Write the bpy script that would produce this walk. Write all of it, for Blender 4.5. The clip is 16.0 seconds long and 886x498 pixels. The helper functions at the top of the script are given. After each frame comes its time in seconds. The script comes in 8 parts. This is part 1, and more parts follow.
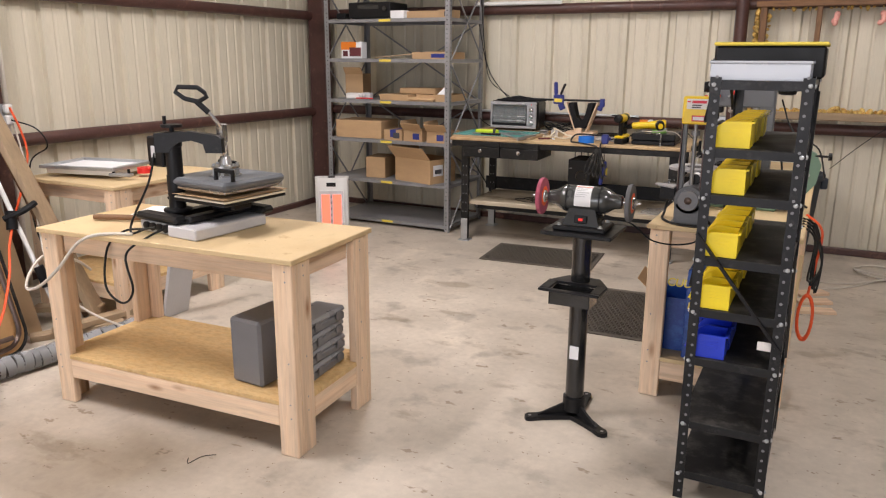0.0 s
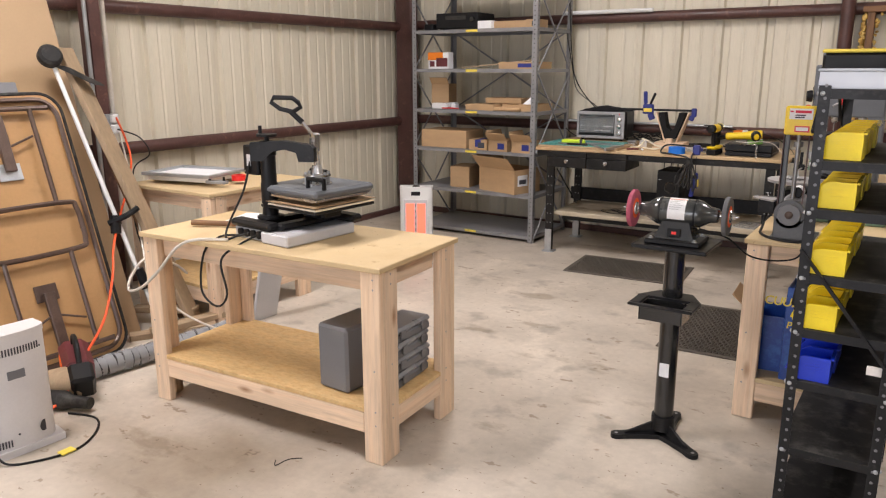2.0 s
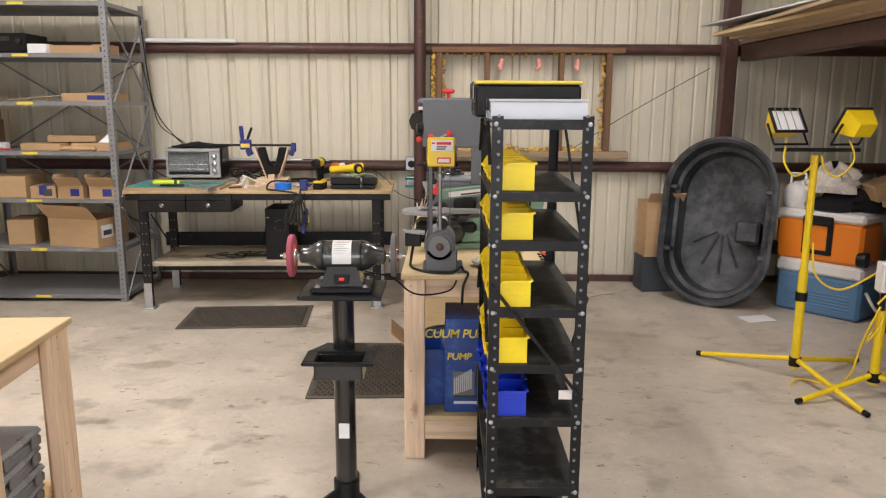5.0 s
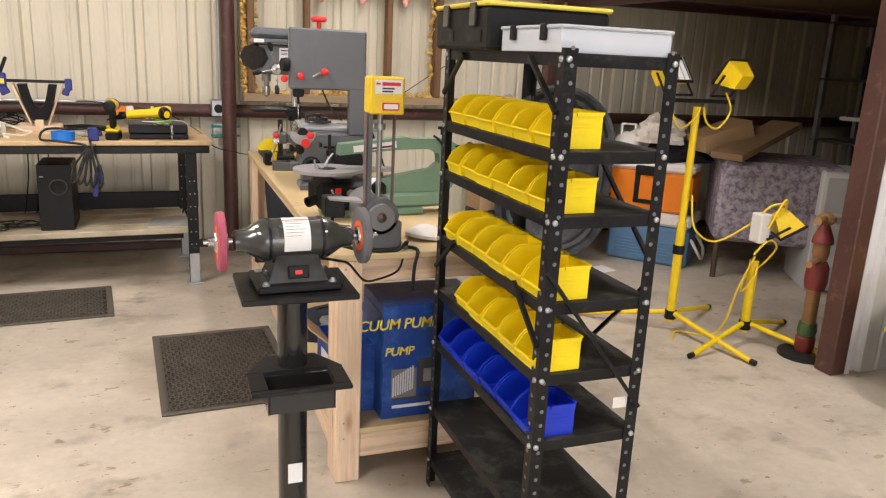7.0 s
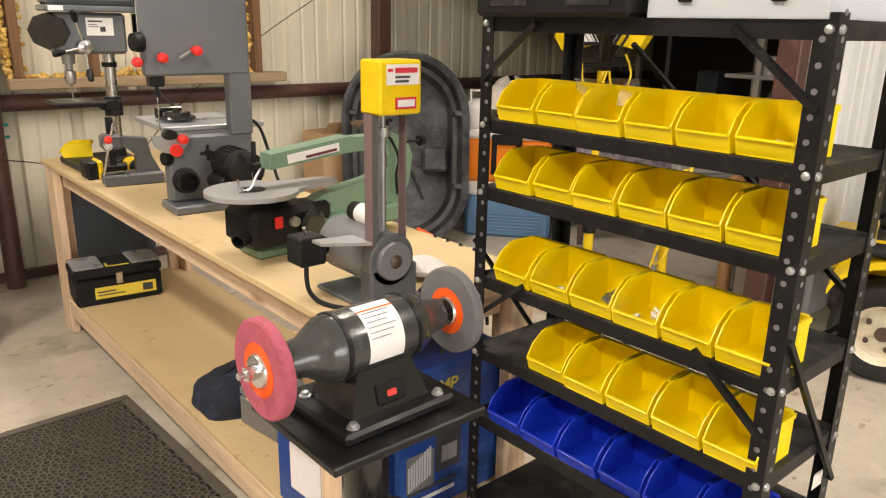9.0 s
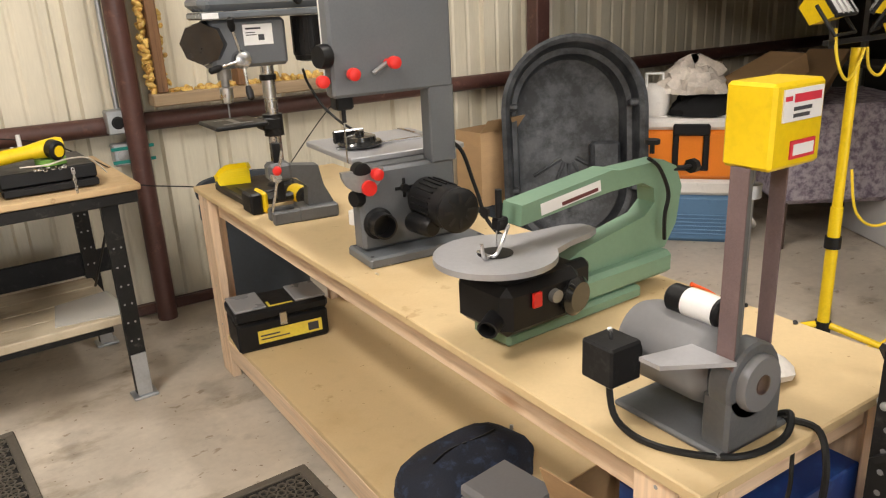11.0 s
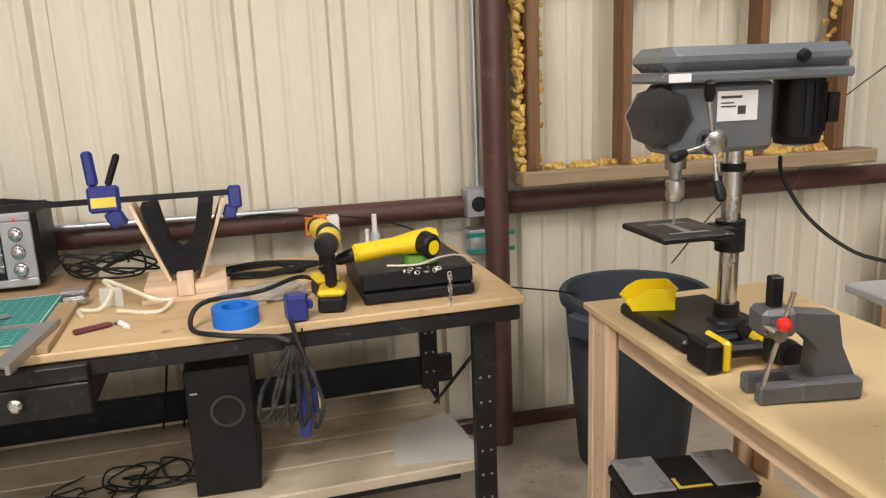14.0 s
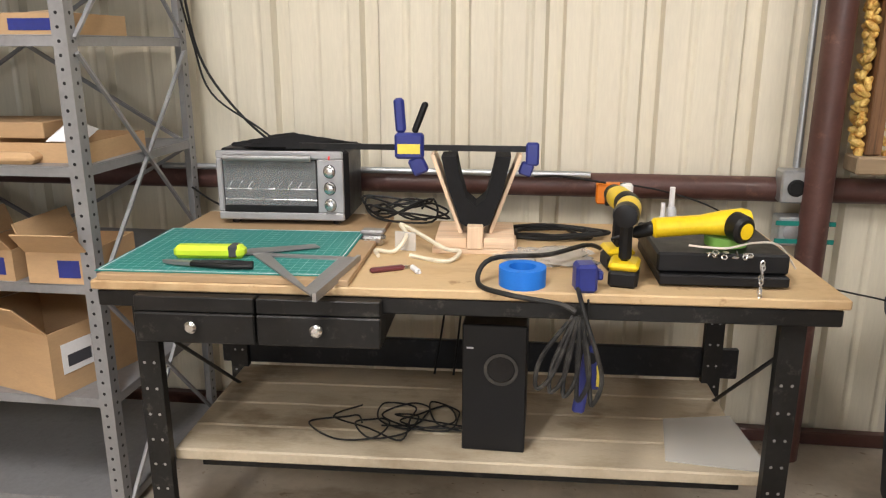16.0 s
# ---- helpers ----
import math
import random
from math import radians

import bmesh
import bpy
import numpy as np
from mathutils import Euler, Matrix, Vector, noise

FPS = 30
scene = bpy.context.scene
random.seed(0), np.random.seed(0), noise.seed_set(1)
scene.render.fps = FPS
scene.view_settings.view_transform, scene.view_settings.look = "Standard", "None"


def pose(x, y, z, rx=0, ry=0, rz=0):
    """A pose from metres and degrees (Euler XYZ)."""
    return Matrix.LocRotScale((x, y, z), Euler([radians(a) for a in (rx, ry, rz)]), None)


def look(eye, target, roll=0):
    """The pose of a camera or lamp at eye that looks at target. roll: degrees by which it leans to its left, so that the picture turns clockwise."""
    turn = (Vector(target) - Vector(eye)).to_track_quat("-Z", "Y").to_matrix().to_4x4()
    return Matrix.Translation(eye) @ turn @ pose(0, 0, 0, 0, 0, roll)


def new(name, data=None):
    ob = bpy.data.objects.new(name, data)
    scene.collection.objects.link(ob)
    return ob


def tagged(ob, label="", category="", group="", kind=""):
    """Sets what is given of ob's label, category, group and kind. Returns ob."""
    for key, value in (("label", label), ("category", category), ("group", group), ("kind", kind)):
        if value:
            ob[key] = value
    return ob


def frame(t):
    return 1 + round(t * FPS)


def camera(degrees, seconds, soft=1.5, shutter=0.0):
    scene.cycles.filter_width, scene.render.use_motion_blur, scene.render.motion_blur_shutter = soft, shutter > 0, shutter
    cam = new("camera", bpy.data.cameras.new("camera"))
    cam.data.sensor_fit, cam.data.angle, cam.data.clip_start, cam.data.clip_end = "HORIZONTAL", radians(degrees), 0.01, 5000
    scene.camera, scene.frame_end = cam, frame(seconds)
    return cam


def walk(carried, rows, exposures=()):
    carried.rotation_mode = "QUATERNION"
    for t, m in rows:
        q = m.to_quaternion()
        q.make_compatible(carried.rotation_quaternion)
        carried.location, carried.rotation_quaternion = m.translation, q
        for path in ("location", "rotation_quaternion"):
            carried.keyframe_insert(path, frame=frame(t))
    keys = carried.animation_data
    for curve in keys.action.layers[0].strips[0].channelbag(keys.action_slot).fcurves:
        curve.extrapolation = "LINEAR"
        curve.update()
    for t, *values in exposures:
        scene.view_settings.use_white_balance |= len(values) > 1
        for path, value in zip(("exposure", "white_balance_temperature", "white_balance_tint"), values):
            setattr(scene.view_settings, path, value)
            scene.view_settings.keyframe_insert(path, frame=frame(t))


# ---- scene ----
cam = camera(61.2, 16.0, soft=1.2)
PATH = [
    (0, (0.204, 0.352, 1.569), (-0.675, 2.079, 1.072), 0.3),
    (0.5, (0.195, 0.348, 1.571), (-0.738, 2.048, 1.082), 0.2),
    (1, (0.187, 0.347, 1.572), (-0.799, 2.019, 1.089), 0.2),
    (1.5, (0.181, 0.351, 1.57), (-0.852, 1.996, 1.092), 0.1),
    (2, (0.168, 0.352, 1.569), (-0.897, 1.978, 1.096), -0.1),
    (2.5, (0.159, 0.356, 1.574), (-0.938, 1.961, 1.104), -0.3),
    (3, (0.207, 0.388, 1.571), (-0.771, 2.07, 1.107), -1.0),
    (3.5, (0.265, 0.433, 1.558), (-0.54, 2.204, 1.093), -2.7),
    (4, (0.188, 0.485, 1.53), (-0.381, 2.334, 1.024), -1.3),
    (4.5, (-0.123, 0.559, 1.541), (-0.431, 2.489, 1.117), -0.4),
    (5, (-0.282, 0.668, 1.547), (-0.294, 2.631, 1.166), 0.3),
    (5.2, (-0.319, 0.743, 1.545), (-0.252, 2.707, 1.177), -0.1),
    (7.3, (-1.136, 1.586, 1.48), (-0.299, 3.324, 0.953), 3.0),
    (7.5, (-1.21, 1.696, 1.483), (-0.269, 3.378, 0.948), 2.8),
    (8, (-1.225, 1.958, 1.5), (-0.137, 3.543, 0.947), 2.1),
    (8.5, (-1.224, 2.234, 1.489), (-0.097, 3.785, 0.921), 2.4),
    (9, (-1.315, 2.445, 1.484), (-0.062, 3.894, 0.909), 1.2),
    (9.5, (-1.305, 2.629, 1.461), (-0.04, 4.055, 0.858), 1.7),
    (10, (-1.256, 2.781, 1.489), (-0.2, 4.362, 0.87), 0.9),
    (10.2, (-1.254, 2.853, 1.504), (-0.23, 4.446, 0.862), -0.2),
    (12.3, (-1.331, 3.707, 1.546), (-0.261, 5.304, 0.994), -5.8),
    (12.5, (-1.353, 3.783, 1.55), (-0.282, 5.382, 1.008), -6.0),
    (13, (-1.316, 3.955, 1.557), (-0.382, 5.65, 1.052), -6.5),
    (13.5, (-1.283, 4.119, 1.544), (-0.654, 5.96, 1.084), -4.6),
    (14, (-1.389, 4.23, 1.541), (-0.96, 6.131, 1.092), -2.3),
    (14.5, (-1.441, 4.316, 1.546), (-1.191, 6.252, 1.111), -0.5),
    (15, (-1.439, 4.356, 1.538), (-1.424, 6.3, 1.068), -0.1),
    (15.5, (-1.443, 4.362, 1.514), (-1.558, 6.291, 1.001), -0.0),
    (16, (-1.47, 4.349, 1.516), (-1.729, 6.263, 0.995), 0.0),
]
walk(cam, [(t, look(eye, goal, roll)) for t, eye, goal, roll in PATH],
     [(0, -0.08, 6350, 17), (3, -0.08, 6350, 17), (5, 0.05, 6400, 14), (7.5, 0.3, 6650, 14), (8.5, 0.38, 6850, 13), (9, 0.39, 7050, 12), (9.5, 0.35, 7000, 11), (10, 0.27, 6950, 10), (12.5, 0.36, 6450, 12),
      (13, 0.33, 6480, 12), (14, 0.23, 6440, 12), (14.5, 0.21, 6400, 13), (15.2, 0.32, 6380, 12), (16, 0.37, 6380, 12)])

# ---- world, lamps, exposure ----
sky_world = bpy.data.worlds.new("sky")
scene.world = sky_world
sky_world.use_nodes = True
wn = sky_world.node_tree.nodes
sky_tex = wn.new("ShaderNodeTexSky")
sky_tex.sky_type, sky_tex.sun_disc = "NISHITA", False
sky_tex.sun_elevation, sky_tex.sun_rotation = radians(40), radians(200)
wn["Background"].inputs[1].default_value = 0.1
sky_world.node_tree.links.new(sky_tex.outputs[0], wn["Background"].inputs[0])


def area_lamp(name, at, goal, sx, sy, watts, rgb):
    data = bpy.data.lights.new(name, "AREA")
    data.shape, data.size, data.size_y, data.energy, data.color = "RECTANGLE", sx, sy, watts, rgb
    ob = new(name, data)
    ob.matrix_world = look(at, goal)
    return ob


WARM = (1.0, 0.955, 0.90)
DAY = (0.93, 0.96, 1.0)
# Ceiling strips assumed out of view; spots and watts set to balance brightness
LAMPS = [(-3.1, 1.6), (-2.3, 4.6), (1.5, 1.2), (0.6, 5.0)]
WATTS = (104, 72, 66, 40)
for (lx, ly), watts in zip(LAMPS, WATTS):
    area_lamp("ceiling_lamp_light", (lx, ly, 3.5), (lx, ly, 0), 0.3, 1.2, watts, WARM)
# Area lamp for daylight through the assumed door behind the camera
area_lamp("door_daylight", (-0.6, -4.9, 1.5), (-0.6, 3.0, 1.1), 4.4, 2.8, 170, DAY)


# ---- mesh helpers ----
class Mesh:
    """Collects faces in metres; shapes are laid through the matrix m."""

    def __init__(self):
        self.v, self.f, self.m = [], [], Matrix()

    def at(self, *a):
        self.m = pose(*a) if a else Matrix()
        return self

    def add(self, verts, faces):
        n = len(self.v)
        self.v += [tuple(self.m @ Vector(p)) for p in verts]
        self.f += [tuple(n + i for i in f) for f in faces]
        return self

    def box(self, x0, x1, y0, y1, z0, z1, b=0.0):
        c = ((x0 + x1) / 2, (y0 + y1) / 2, (z0 + z1) / 2)
        h = (abs(x1 - x0) / 2, abs(y1 - y0) / 2, abs(z1 - z0) / 2)
        b = min(b, min(h) * 0.8)
        if b <= 0:
            vs = [(c[0] + h[0] * i, c[1] + h[1] * j, c[2] + h[2] * k) for i in (-1, 1) for j in (-1, 1) for k in (-1, 1)]
            return self.add(vs, [(0, 1, 3, 2), (4, 6, 7, 5), (0, 4, 5, 1), (2, 3, 7, 6), (0, 2, 6, 4), (1, 5, 7, 3)])
        vs, ix = [], {}
        for i in (-1, 1):
            for j in (-1, 1):
                for k in (-1, 1):
                    s = (i, j, k)
                    for a in range(3):
                        ix[s, a] = len(vs)
                        vs.append(tuple(c[q] + s[q] * (h[q] - (0 if q == a else b)) for q in range(3)))
        fs = []
        for a in range(3):
            p, q = (a + 1) % 3, (a + 2) % 3
            for sg in (-1, 1):
                ring = []
                for e, g in ((-1, -1), (1, -1), (1, 1), (-1, 1)):
                    s = [0, 0, 0]
                    s[a], s[p], s[q] = sg, e, g
                    ring.append(ix[tuple(s), a])
                fs.append(ring if sg > 0 else ring[::-1])
            for e in (-1, 1):
                for g in (-1, 1):
                    lo, hi = [0, 0, 0], [0, 0, 0]
                    lo[p], lo[q], lo[a] = e, g, -1
                    hi[p], hi[q], hi[a] = e, g, 1
                    lo, hi = tuple(lo), tuple(hi)
                    fs.append((ix[lo, p], ix[hi, p], ix[hi, q], ix[lo, q]))
        for s in [(i, j, k) for i in (-1, 1) for j in (-1, 1) for k in (-1, 1)]:
            fs.append((ix[s, 0], ix[s, 1], ix[s, 2]))
        return self.add(vs, fs)

    def rod(self, p0, p1, r0, r1=None, n=14, caps=True):
        r1 = r0 if r1 is None else r1
        p0, p1 = Vector(p0), Vector(p1)
        d = (p1 - p0).normalized()
        u = d.orthogonal().normalized()
        w = d.cross(u)
        vs = []
        for p, r in ((p0, r0), (p1, r1)):
            vs += [p + (u * math.cos(2 * math.pi * i / n) + w * math.sin(2 * math.pi * i / n)) * r for i in range(n)]
        fs = [(i, (i + 1) % n, n + (i + 1) % n, n + i) for i in range(n)]
        if caps:
            fs += [tuple(range(n))[::-1], tuple(range(n, 2 * n))]
        return self.add(vs, fs)

    def lathe(self, profile, p=(0, 0, 0), axis=(0, 0, 1), n=24):
        d = Vector(axis).normalized()
        u = d.orthogonal().normalized()
        w = d.cross(u)
        p = Vector(p)
        vs, fs = [], []
        for r, z in profile:
            r = max(r, 1e-4)
            vs += [p + d * z + (u * math.cos(2 * math.pi * i / n) + w * math.sin(2 * math.pi * i / n)) * r for i in range(n)]
        for k in range(len(profile) - 1):
            fs += [(k * n + i, k * n + (i + 1) % n, (k + 1) * n + (i + 1) % n, (k + 1) * n + i) for i in range(n)]
        fs += [tuple(range(n))[::-1], tuple(range((len(profile) - 1) * n, len(profile) * n))]
        return self.add(vs, fs)

    def tube(self, pts, r, n=7, smooth=True):
        pts = [Vector(p) for p in pts]
        if smooth and len(pts) > 2:
            q = [pts[0]] + pts + [pts[-1]]
            out = []
            for i in range(1, len(q) - 2):
                for s in range(6):
                    t = s / 6
                    a, b, c, d = q[i - 1], q[i], q[i + 1], q[i + 2]
                    out.append(0.5 * ((2 * b) + (c - a) * t + (2 * a - 5 * b + 4 * c - d) * t * t + (3 * b - a - 3 * c + d) * t ** 3))
            pts = out + [pts[-1]]
        vs, fs, u = [], [], None
        for i, p in enumerate(pts):
            d = (pts[min(i + 1, len(pts) - 1)] - pts[max(i - 1, 0)])
            d = d.normalized() if d.length > 1e-9 else Vector((0, 0, 1))
            u = d.orthogonal().normalized() if u is None else (u - d * u.dot(d))
            u = u.normalized() if u.length > 1e-6 else d.orthogonal().normalized()
            w = d.cross(u)
            vs += [p + (u * math.cos(2 * math.pi * k / n) + w * math.sin(2 * math.pi * k / n)) * r for k in range(n)]
        for i in range(len(pts) - 1):
            fs += [(i * n + k, i * n + (k + 1) % n, (i + 1) * n + (k + 1) % n, (i + 1) * n + k) for k in range(n)]
        fs += [tuple(range(n))[::-1], tuple(range((len(pts) - 1) * n, len(pts) * n))]
        return self.add(vs, fs)

    def slab(self, poly, z0, z1):
        """A flat outline of (x, y), thick from z0 to z1."""
        n = len(poly)
        vs = [(x, y, z0) for x, y in poly] + [(x, y, z1) for x, y in poly]
        fs = [tuple(range(n))[::-1], tuple(range(n, 2 * n))] + [(i, (i + 1) % n, n + (i + 1) % n, n + i) for i in range(n)]
        return self.add(vs, fs)

    def data(self, name, round_angle=35):
        me = bpy.data.meshes.new(name)
        me.from_pydata(self.v, [], self.f)
        bm = bmesh.new()
        bm.from_mesh(me)
        bmesh.ops.recalc_face_normals(bm, faces=bm.faces)
        bm.to_mesh(me)
        bm.free()
        me.polygons.foreach_set("use_smooth", [True] * len(me.polygons))
        me.set_sharp_from_angle(angle=radians(round_angle))
        return me


def part(name, mesh, material, parent, label=""):
    me = mesh.data(name) if isinstance(mesh, Mesh) else mesh
    if isinstance(mesh, Mesh):
        me.materials.append(material)
    ob = new(name, me)
    ob.parent = parent
    return tagged(ob, label)


def thing(name, label, category, at=(0, 0, 0), rz=0, group="", kind="", rx=0, ry=0):
    ob = new(name)
    ob.empty_display_size = 0.1
    ob.matrix_world = pose(*at, rx, ry, rz)
    return tagged(ob, label, category, group, kind)


def solid(name, mesh, material, label, category, at=(0, 0, 0), rz=0, group="", kind="", rx=0, ry=0):
    me = mesh.data(name)
    me.materials.append(material)
    ob = new(name, me)
    ob.matrix_world = pose(*at, rx, ry, rz)
    return tagged(ob, label, category, group, kind)


# ---- materials ----
def surface(name, rgb, rough=0.5, metal=0.0, var=0.12, scale=6.0, grain=90.0, bump=0.08, stretch=(1, 1, 1), second=None, mix=0.0, coat=0.0, spots=0.0, per_piece=0.0):
    """Colour that varies at two scales, with fine relief. second: a colour that comes through in patches."""
    m = bpy.data.materials.new(name)
    m.use_nodes = True
    nt = m.node_tree
    b = nt.nodes["Principled BSDF"]
    ln = nt.links.new
    tc, mp = nt.nodes.new("ShaderNodeTexCoord"), nt.nodes.new("ShaderNodeMapping")
    mp.inputs["Scale"].default_value = stretch
    ln(tc.outputs["Object"], mp.inputs[0])

    def noise_tex(sc, detail=4.0, rough_=0.6):
        t = nt.nodes.new("ShaderNodeTexNoise")
        t.inputs["Scale"].default_value, t.inputs["Detail"].default_value, t.inputs["Roughness"].default_value = sc, detail, rough_
        ln(mp.outputs[0], t.inputs["Vector"])
        return t.outputs["Fac"]

    def ramp(sock, lo, hi, a, c):
        r = nt.nodes.new("ShaderNodeMapRange")
        r.inputs[1].default_value, r.inputs[2].default_value, r.inputs[3].default_value, r.inputs[4].default_value = lo, hi, a, c
        ln(sock, r.inputs[0])
        return r.outputs[0]

    def maths(op, a, c):
        n = nt.nodes.new("ShaderNodeMath")
        n.operation = op
        for k, s in enumerate((a, c)):
            if isinstance(s, (int, float)):
                n.inputs[k].default_value = s
            else:
                ln(s, n.inputs[k])
        return n.outputs[0]

    big, fine = noise_tex(scale), noise_tex(grain, 3.0)
    val = maths("MULTIPLY", ramp(big, 0.3, 0.7, 1 - var, 1 + var), ramp(fine, 0.25, 0.75, 1 - var * 0.6, 1 + var * 0.6))
    if per_piece:
        oi = nt.nodes.new("ShaderNodeObjectInfo")
        val = maths("MULTIPLY", val, ramp(oi.outputs["Random"], 0, 1, 1 - per_piece, 1 + per_piece))
    col = nt.nodes.new("ShaderNodeMix")
    col.data_type = "RGBA"
    col.inputs[6].default_value, col.inputs[7].default_value = (*rgb, 1), (*(second or rgb), 1)
    if second:
        ln(ramp(noise_tex(scale * 2.3, 6.0, 0.7), 0.62 - mix * 0.35, 0.72 - mix * 0.2, 0, 1), col.inputs[0])
    else:
        col.inputs[0].default_value = 0
    hsv = nt.nodes.new("ShaderNodeHueSaturation")
    ln(col.outputs[2], hsv.inputs["Color"])
    ln(val, hsv.inputs["Value"])
    out = hsv.outputs[0]
    if spots:
        vo = nt.nodes.new("ShaderNodeTexNoise")
        vo.inputs["Scale"].default_value, vo.inputs["Detail"].default_value = scale * 5, 5.0
        ln(mp.outputs[0], vo.inputs["Vector"])
        sp = nt.nodes.new("ShaderNodeHueSaturation")
        ln(out, sp.inputs["Color"])
        ln(ramp(vo.outputs["Fac"], 0.58, 0.7, 1.0, 1.0 - spots), sp.inputs["Value"])
        out = sp.outputs[0]
    ln(out, b.inputs["Base Color"])
    b.inputs["Metallic"].default_value = metal
    ln(ramp(big, 0.3, 0.7, max(rough - 0.08, 0.02), min(rough + 0.1, 1)), b.inputs["Roughness"])
    b.inputs["Coat Weight"].default_value = coat
    if bump:
        bp = nt.nodes.new("ShaderNodeBump")
        bp.inputs["Strength"].default_value, bp.inputs["Distance"].default_value = bump, 0.004
        ln(maths("ADD", fine, maths("MULTIPLY", big, 0.5)), bp.inputs["Height"])
        ln(bp.outputs[0], b.inputs["Normal"])
    return m


def glowing(name, rgb, power):
    m = bpy.data.materials.new(name)
    m.use_nodes = True
    b = m.node_tree.nodes["Principled BSDF"]
    b.inputs["Base Color"].default_value = (*rgb, 1)
    b.inputs["Emission Color"].default_value = (*rgb, 1)
    b.inputs["Emission Strength"].default_value = power
    return m


def clear(name, rgb, rough, alpha_mix):
    """Thin clear plastic or glass."""
    m = bpy.data.materials.new(name)
    m.use_nodes = True
    nt = m.node_tree
    b = nt.nodes["Principled BSDF"]
    b.inputs["Base Color"].default_value, b.inputs["Roughness"].default_value = (*rgb, 1), rough
    tr, mx = nt.nodes.new("ShaderNodeBsdfTransparent"), nt.nodes.new("ShaderNodeMixShader")
    mx.inputs[0].default_value = alpha_mix
    nt.links.new(tr.outputs[0], mx.inputs[1])
    nt.links.new(b.outputs[0], mx.inputs[2])
    nt.links.new(mx.outputs[0], nt.nodes["Material Output"].inputs[0])
    return m


def lumber(name, rgb, axis, dark=0.86):
    st = [14.0, 14.0, 14.0]
    st[axis] = 0.9
    return surface(name, rgb, 0.62, var=0.13, scale=1.6, grain=6, bump=0.12, stretch=st, second=tuple(c * dark for c in rgb), mix=0.35, per_piece=0.07)


PINE_RGB = (0.76, 0.57, 0.40)
pine = [lumber("pine_%s" % "xyz"[a], PINE_RGB, a) for a in range(3)]
old_wood = [lumber("weathered_wood_%s" % "xyz"[a], (0.36, 0.26, 0.16), a) for a in range(3)]
brown_wood = [lumber("stained_wood_%s" % "xyz"[a], (0.20, 0.10, 0.045), a, 0.45) for a in range(3)]
bench_wood = surface("bench_top_wood", (0.56, 0.40, 0.22), 0.55, var=0.07, scale=2, grain=70, bump=0.04, stretch=(1, 2.5, 1), second=(0.50, 0.34, 0.18), mix=0.3)
grey_wood = surface("dusty_boards", (0.48, 0.41, 0.30), 0.65, var=0.1, scale=2, grain=60, bump=0.06, stretch=(1, 3, 1), second=(0.40, 0.33, 0.23), mix=0.4)
mdf = surface("mdf", (0.60, 0.45, 0.25), 0.6, var=0.05, scale=3, grain=120, bump=0.03, spots=0.05)
osb = surface("osb", (0.68, 0.47, 0.22), 0.65, var=0.09, scale=11, grain=45, bump=0.12, second=(0.60, 0.38, 0.16), mix=0.5, stretch=(1, 2.2, 1))
hardboard = surface("hardboard", (0.40, 0.27, 0.15), 0.6, var=0.05, scale=1.5, grain=60, bump=0.02)
concrete = surface("concrete", (0.46, 0.405, 0.335), 0.40, var=0.11, scale=0.8, grain=26, bump=0.06, second=(0.55, 0.485, 0.405), mix=0.75, spots=0.30)


def layered(m, layers, knots=None):
    """Multiplies patches of a tint over a material: (scale, detail, from, to, tint, stretch). knots: (stretch, size)."""
    nt = m.node_tree
    ln = nt.links.new
    b = nt.nodes["Principled BSDF"]
    src = b.inputs["Base Color"].links[0].from_socket
    tc = nt.nodes.new("ShaderNodeTexCoord")
    oi = nt.nodes.new("ShaderNodeObjectInfo")
    rows = [("noise", *q) for q in layers]
    if knots:
        rows.append(("knot", 1.0, 0, knots[1], 0.0, (0.42, 0.24, 0.13), knots[0]))
    for kind, sc, detail, lo, hi, tint, stretch in rows:
        mp = nt.nodes.new("ShaderNodeMapping")
        mp.inputs["Scale"].default_value = stretch
        mp.inputs["Location"].default_value = (sc, 3.1 * sc, 0.7)
        ln(tc.outputs["Object"], mp.inputs[0])
        if knots:
            mul = nt.nodes.new("ShaderNodeVectorMath")
            mul.operation = "MULTIPLY_ADD"
            ln(oi.outputs["Random"], mul.inputs[0])
            mul.inputs[1].default_value = (7.0, 11.0, 5.0)
            ln(mp.outputs[0], mul.inputs[2])
            vec = mul.outputs[0]
        else:
            vec = mp.outputs[0]
        if kind == "knot":
            t = nt.nodes.new("ShaderNodeTexVoronoi")
            ln(vec, t.inputs["Vector"])
            t.inputs["Scale"].default_value = 1.0
            out = t.outputs["Distance"]
        else:
            t = nt.nodes.new("ShaderNodeTexNoise")
            t.inputs["Scale"].default_value, t.inputs["Detail"].default_value, t.inputs["Roughness"].default_value = sc, detail, 0.62
            ln(vec, t.inputs["Vector"])
            out = t.outputs["Fac"]
        r = nt.nodes.new("ShaderNodeMapRange")
        r.inputs[1].default_value, r.inputs[2].default_value = lo, hi
        ln(out, r.inputs[0])
        mx = nt.nodes.new("ShaderNodeMix")
        mx.data_type, mx.blend_type = "RGBA", "MULTIPLY"
        ln(r.outputs[0], mx.inputs[0])
        ln(src, mx.inputs[6])
        mx.inputs[7].default_value = (*tint, 1)
        src = mx.outputs[2]
    ln(src, b.inputs["Base Color"])


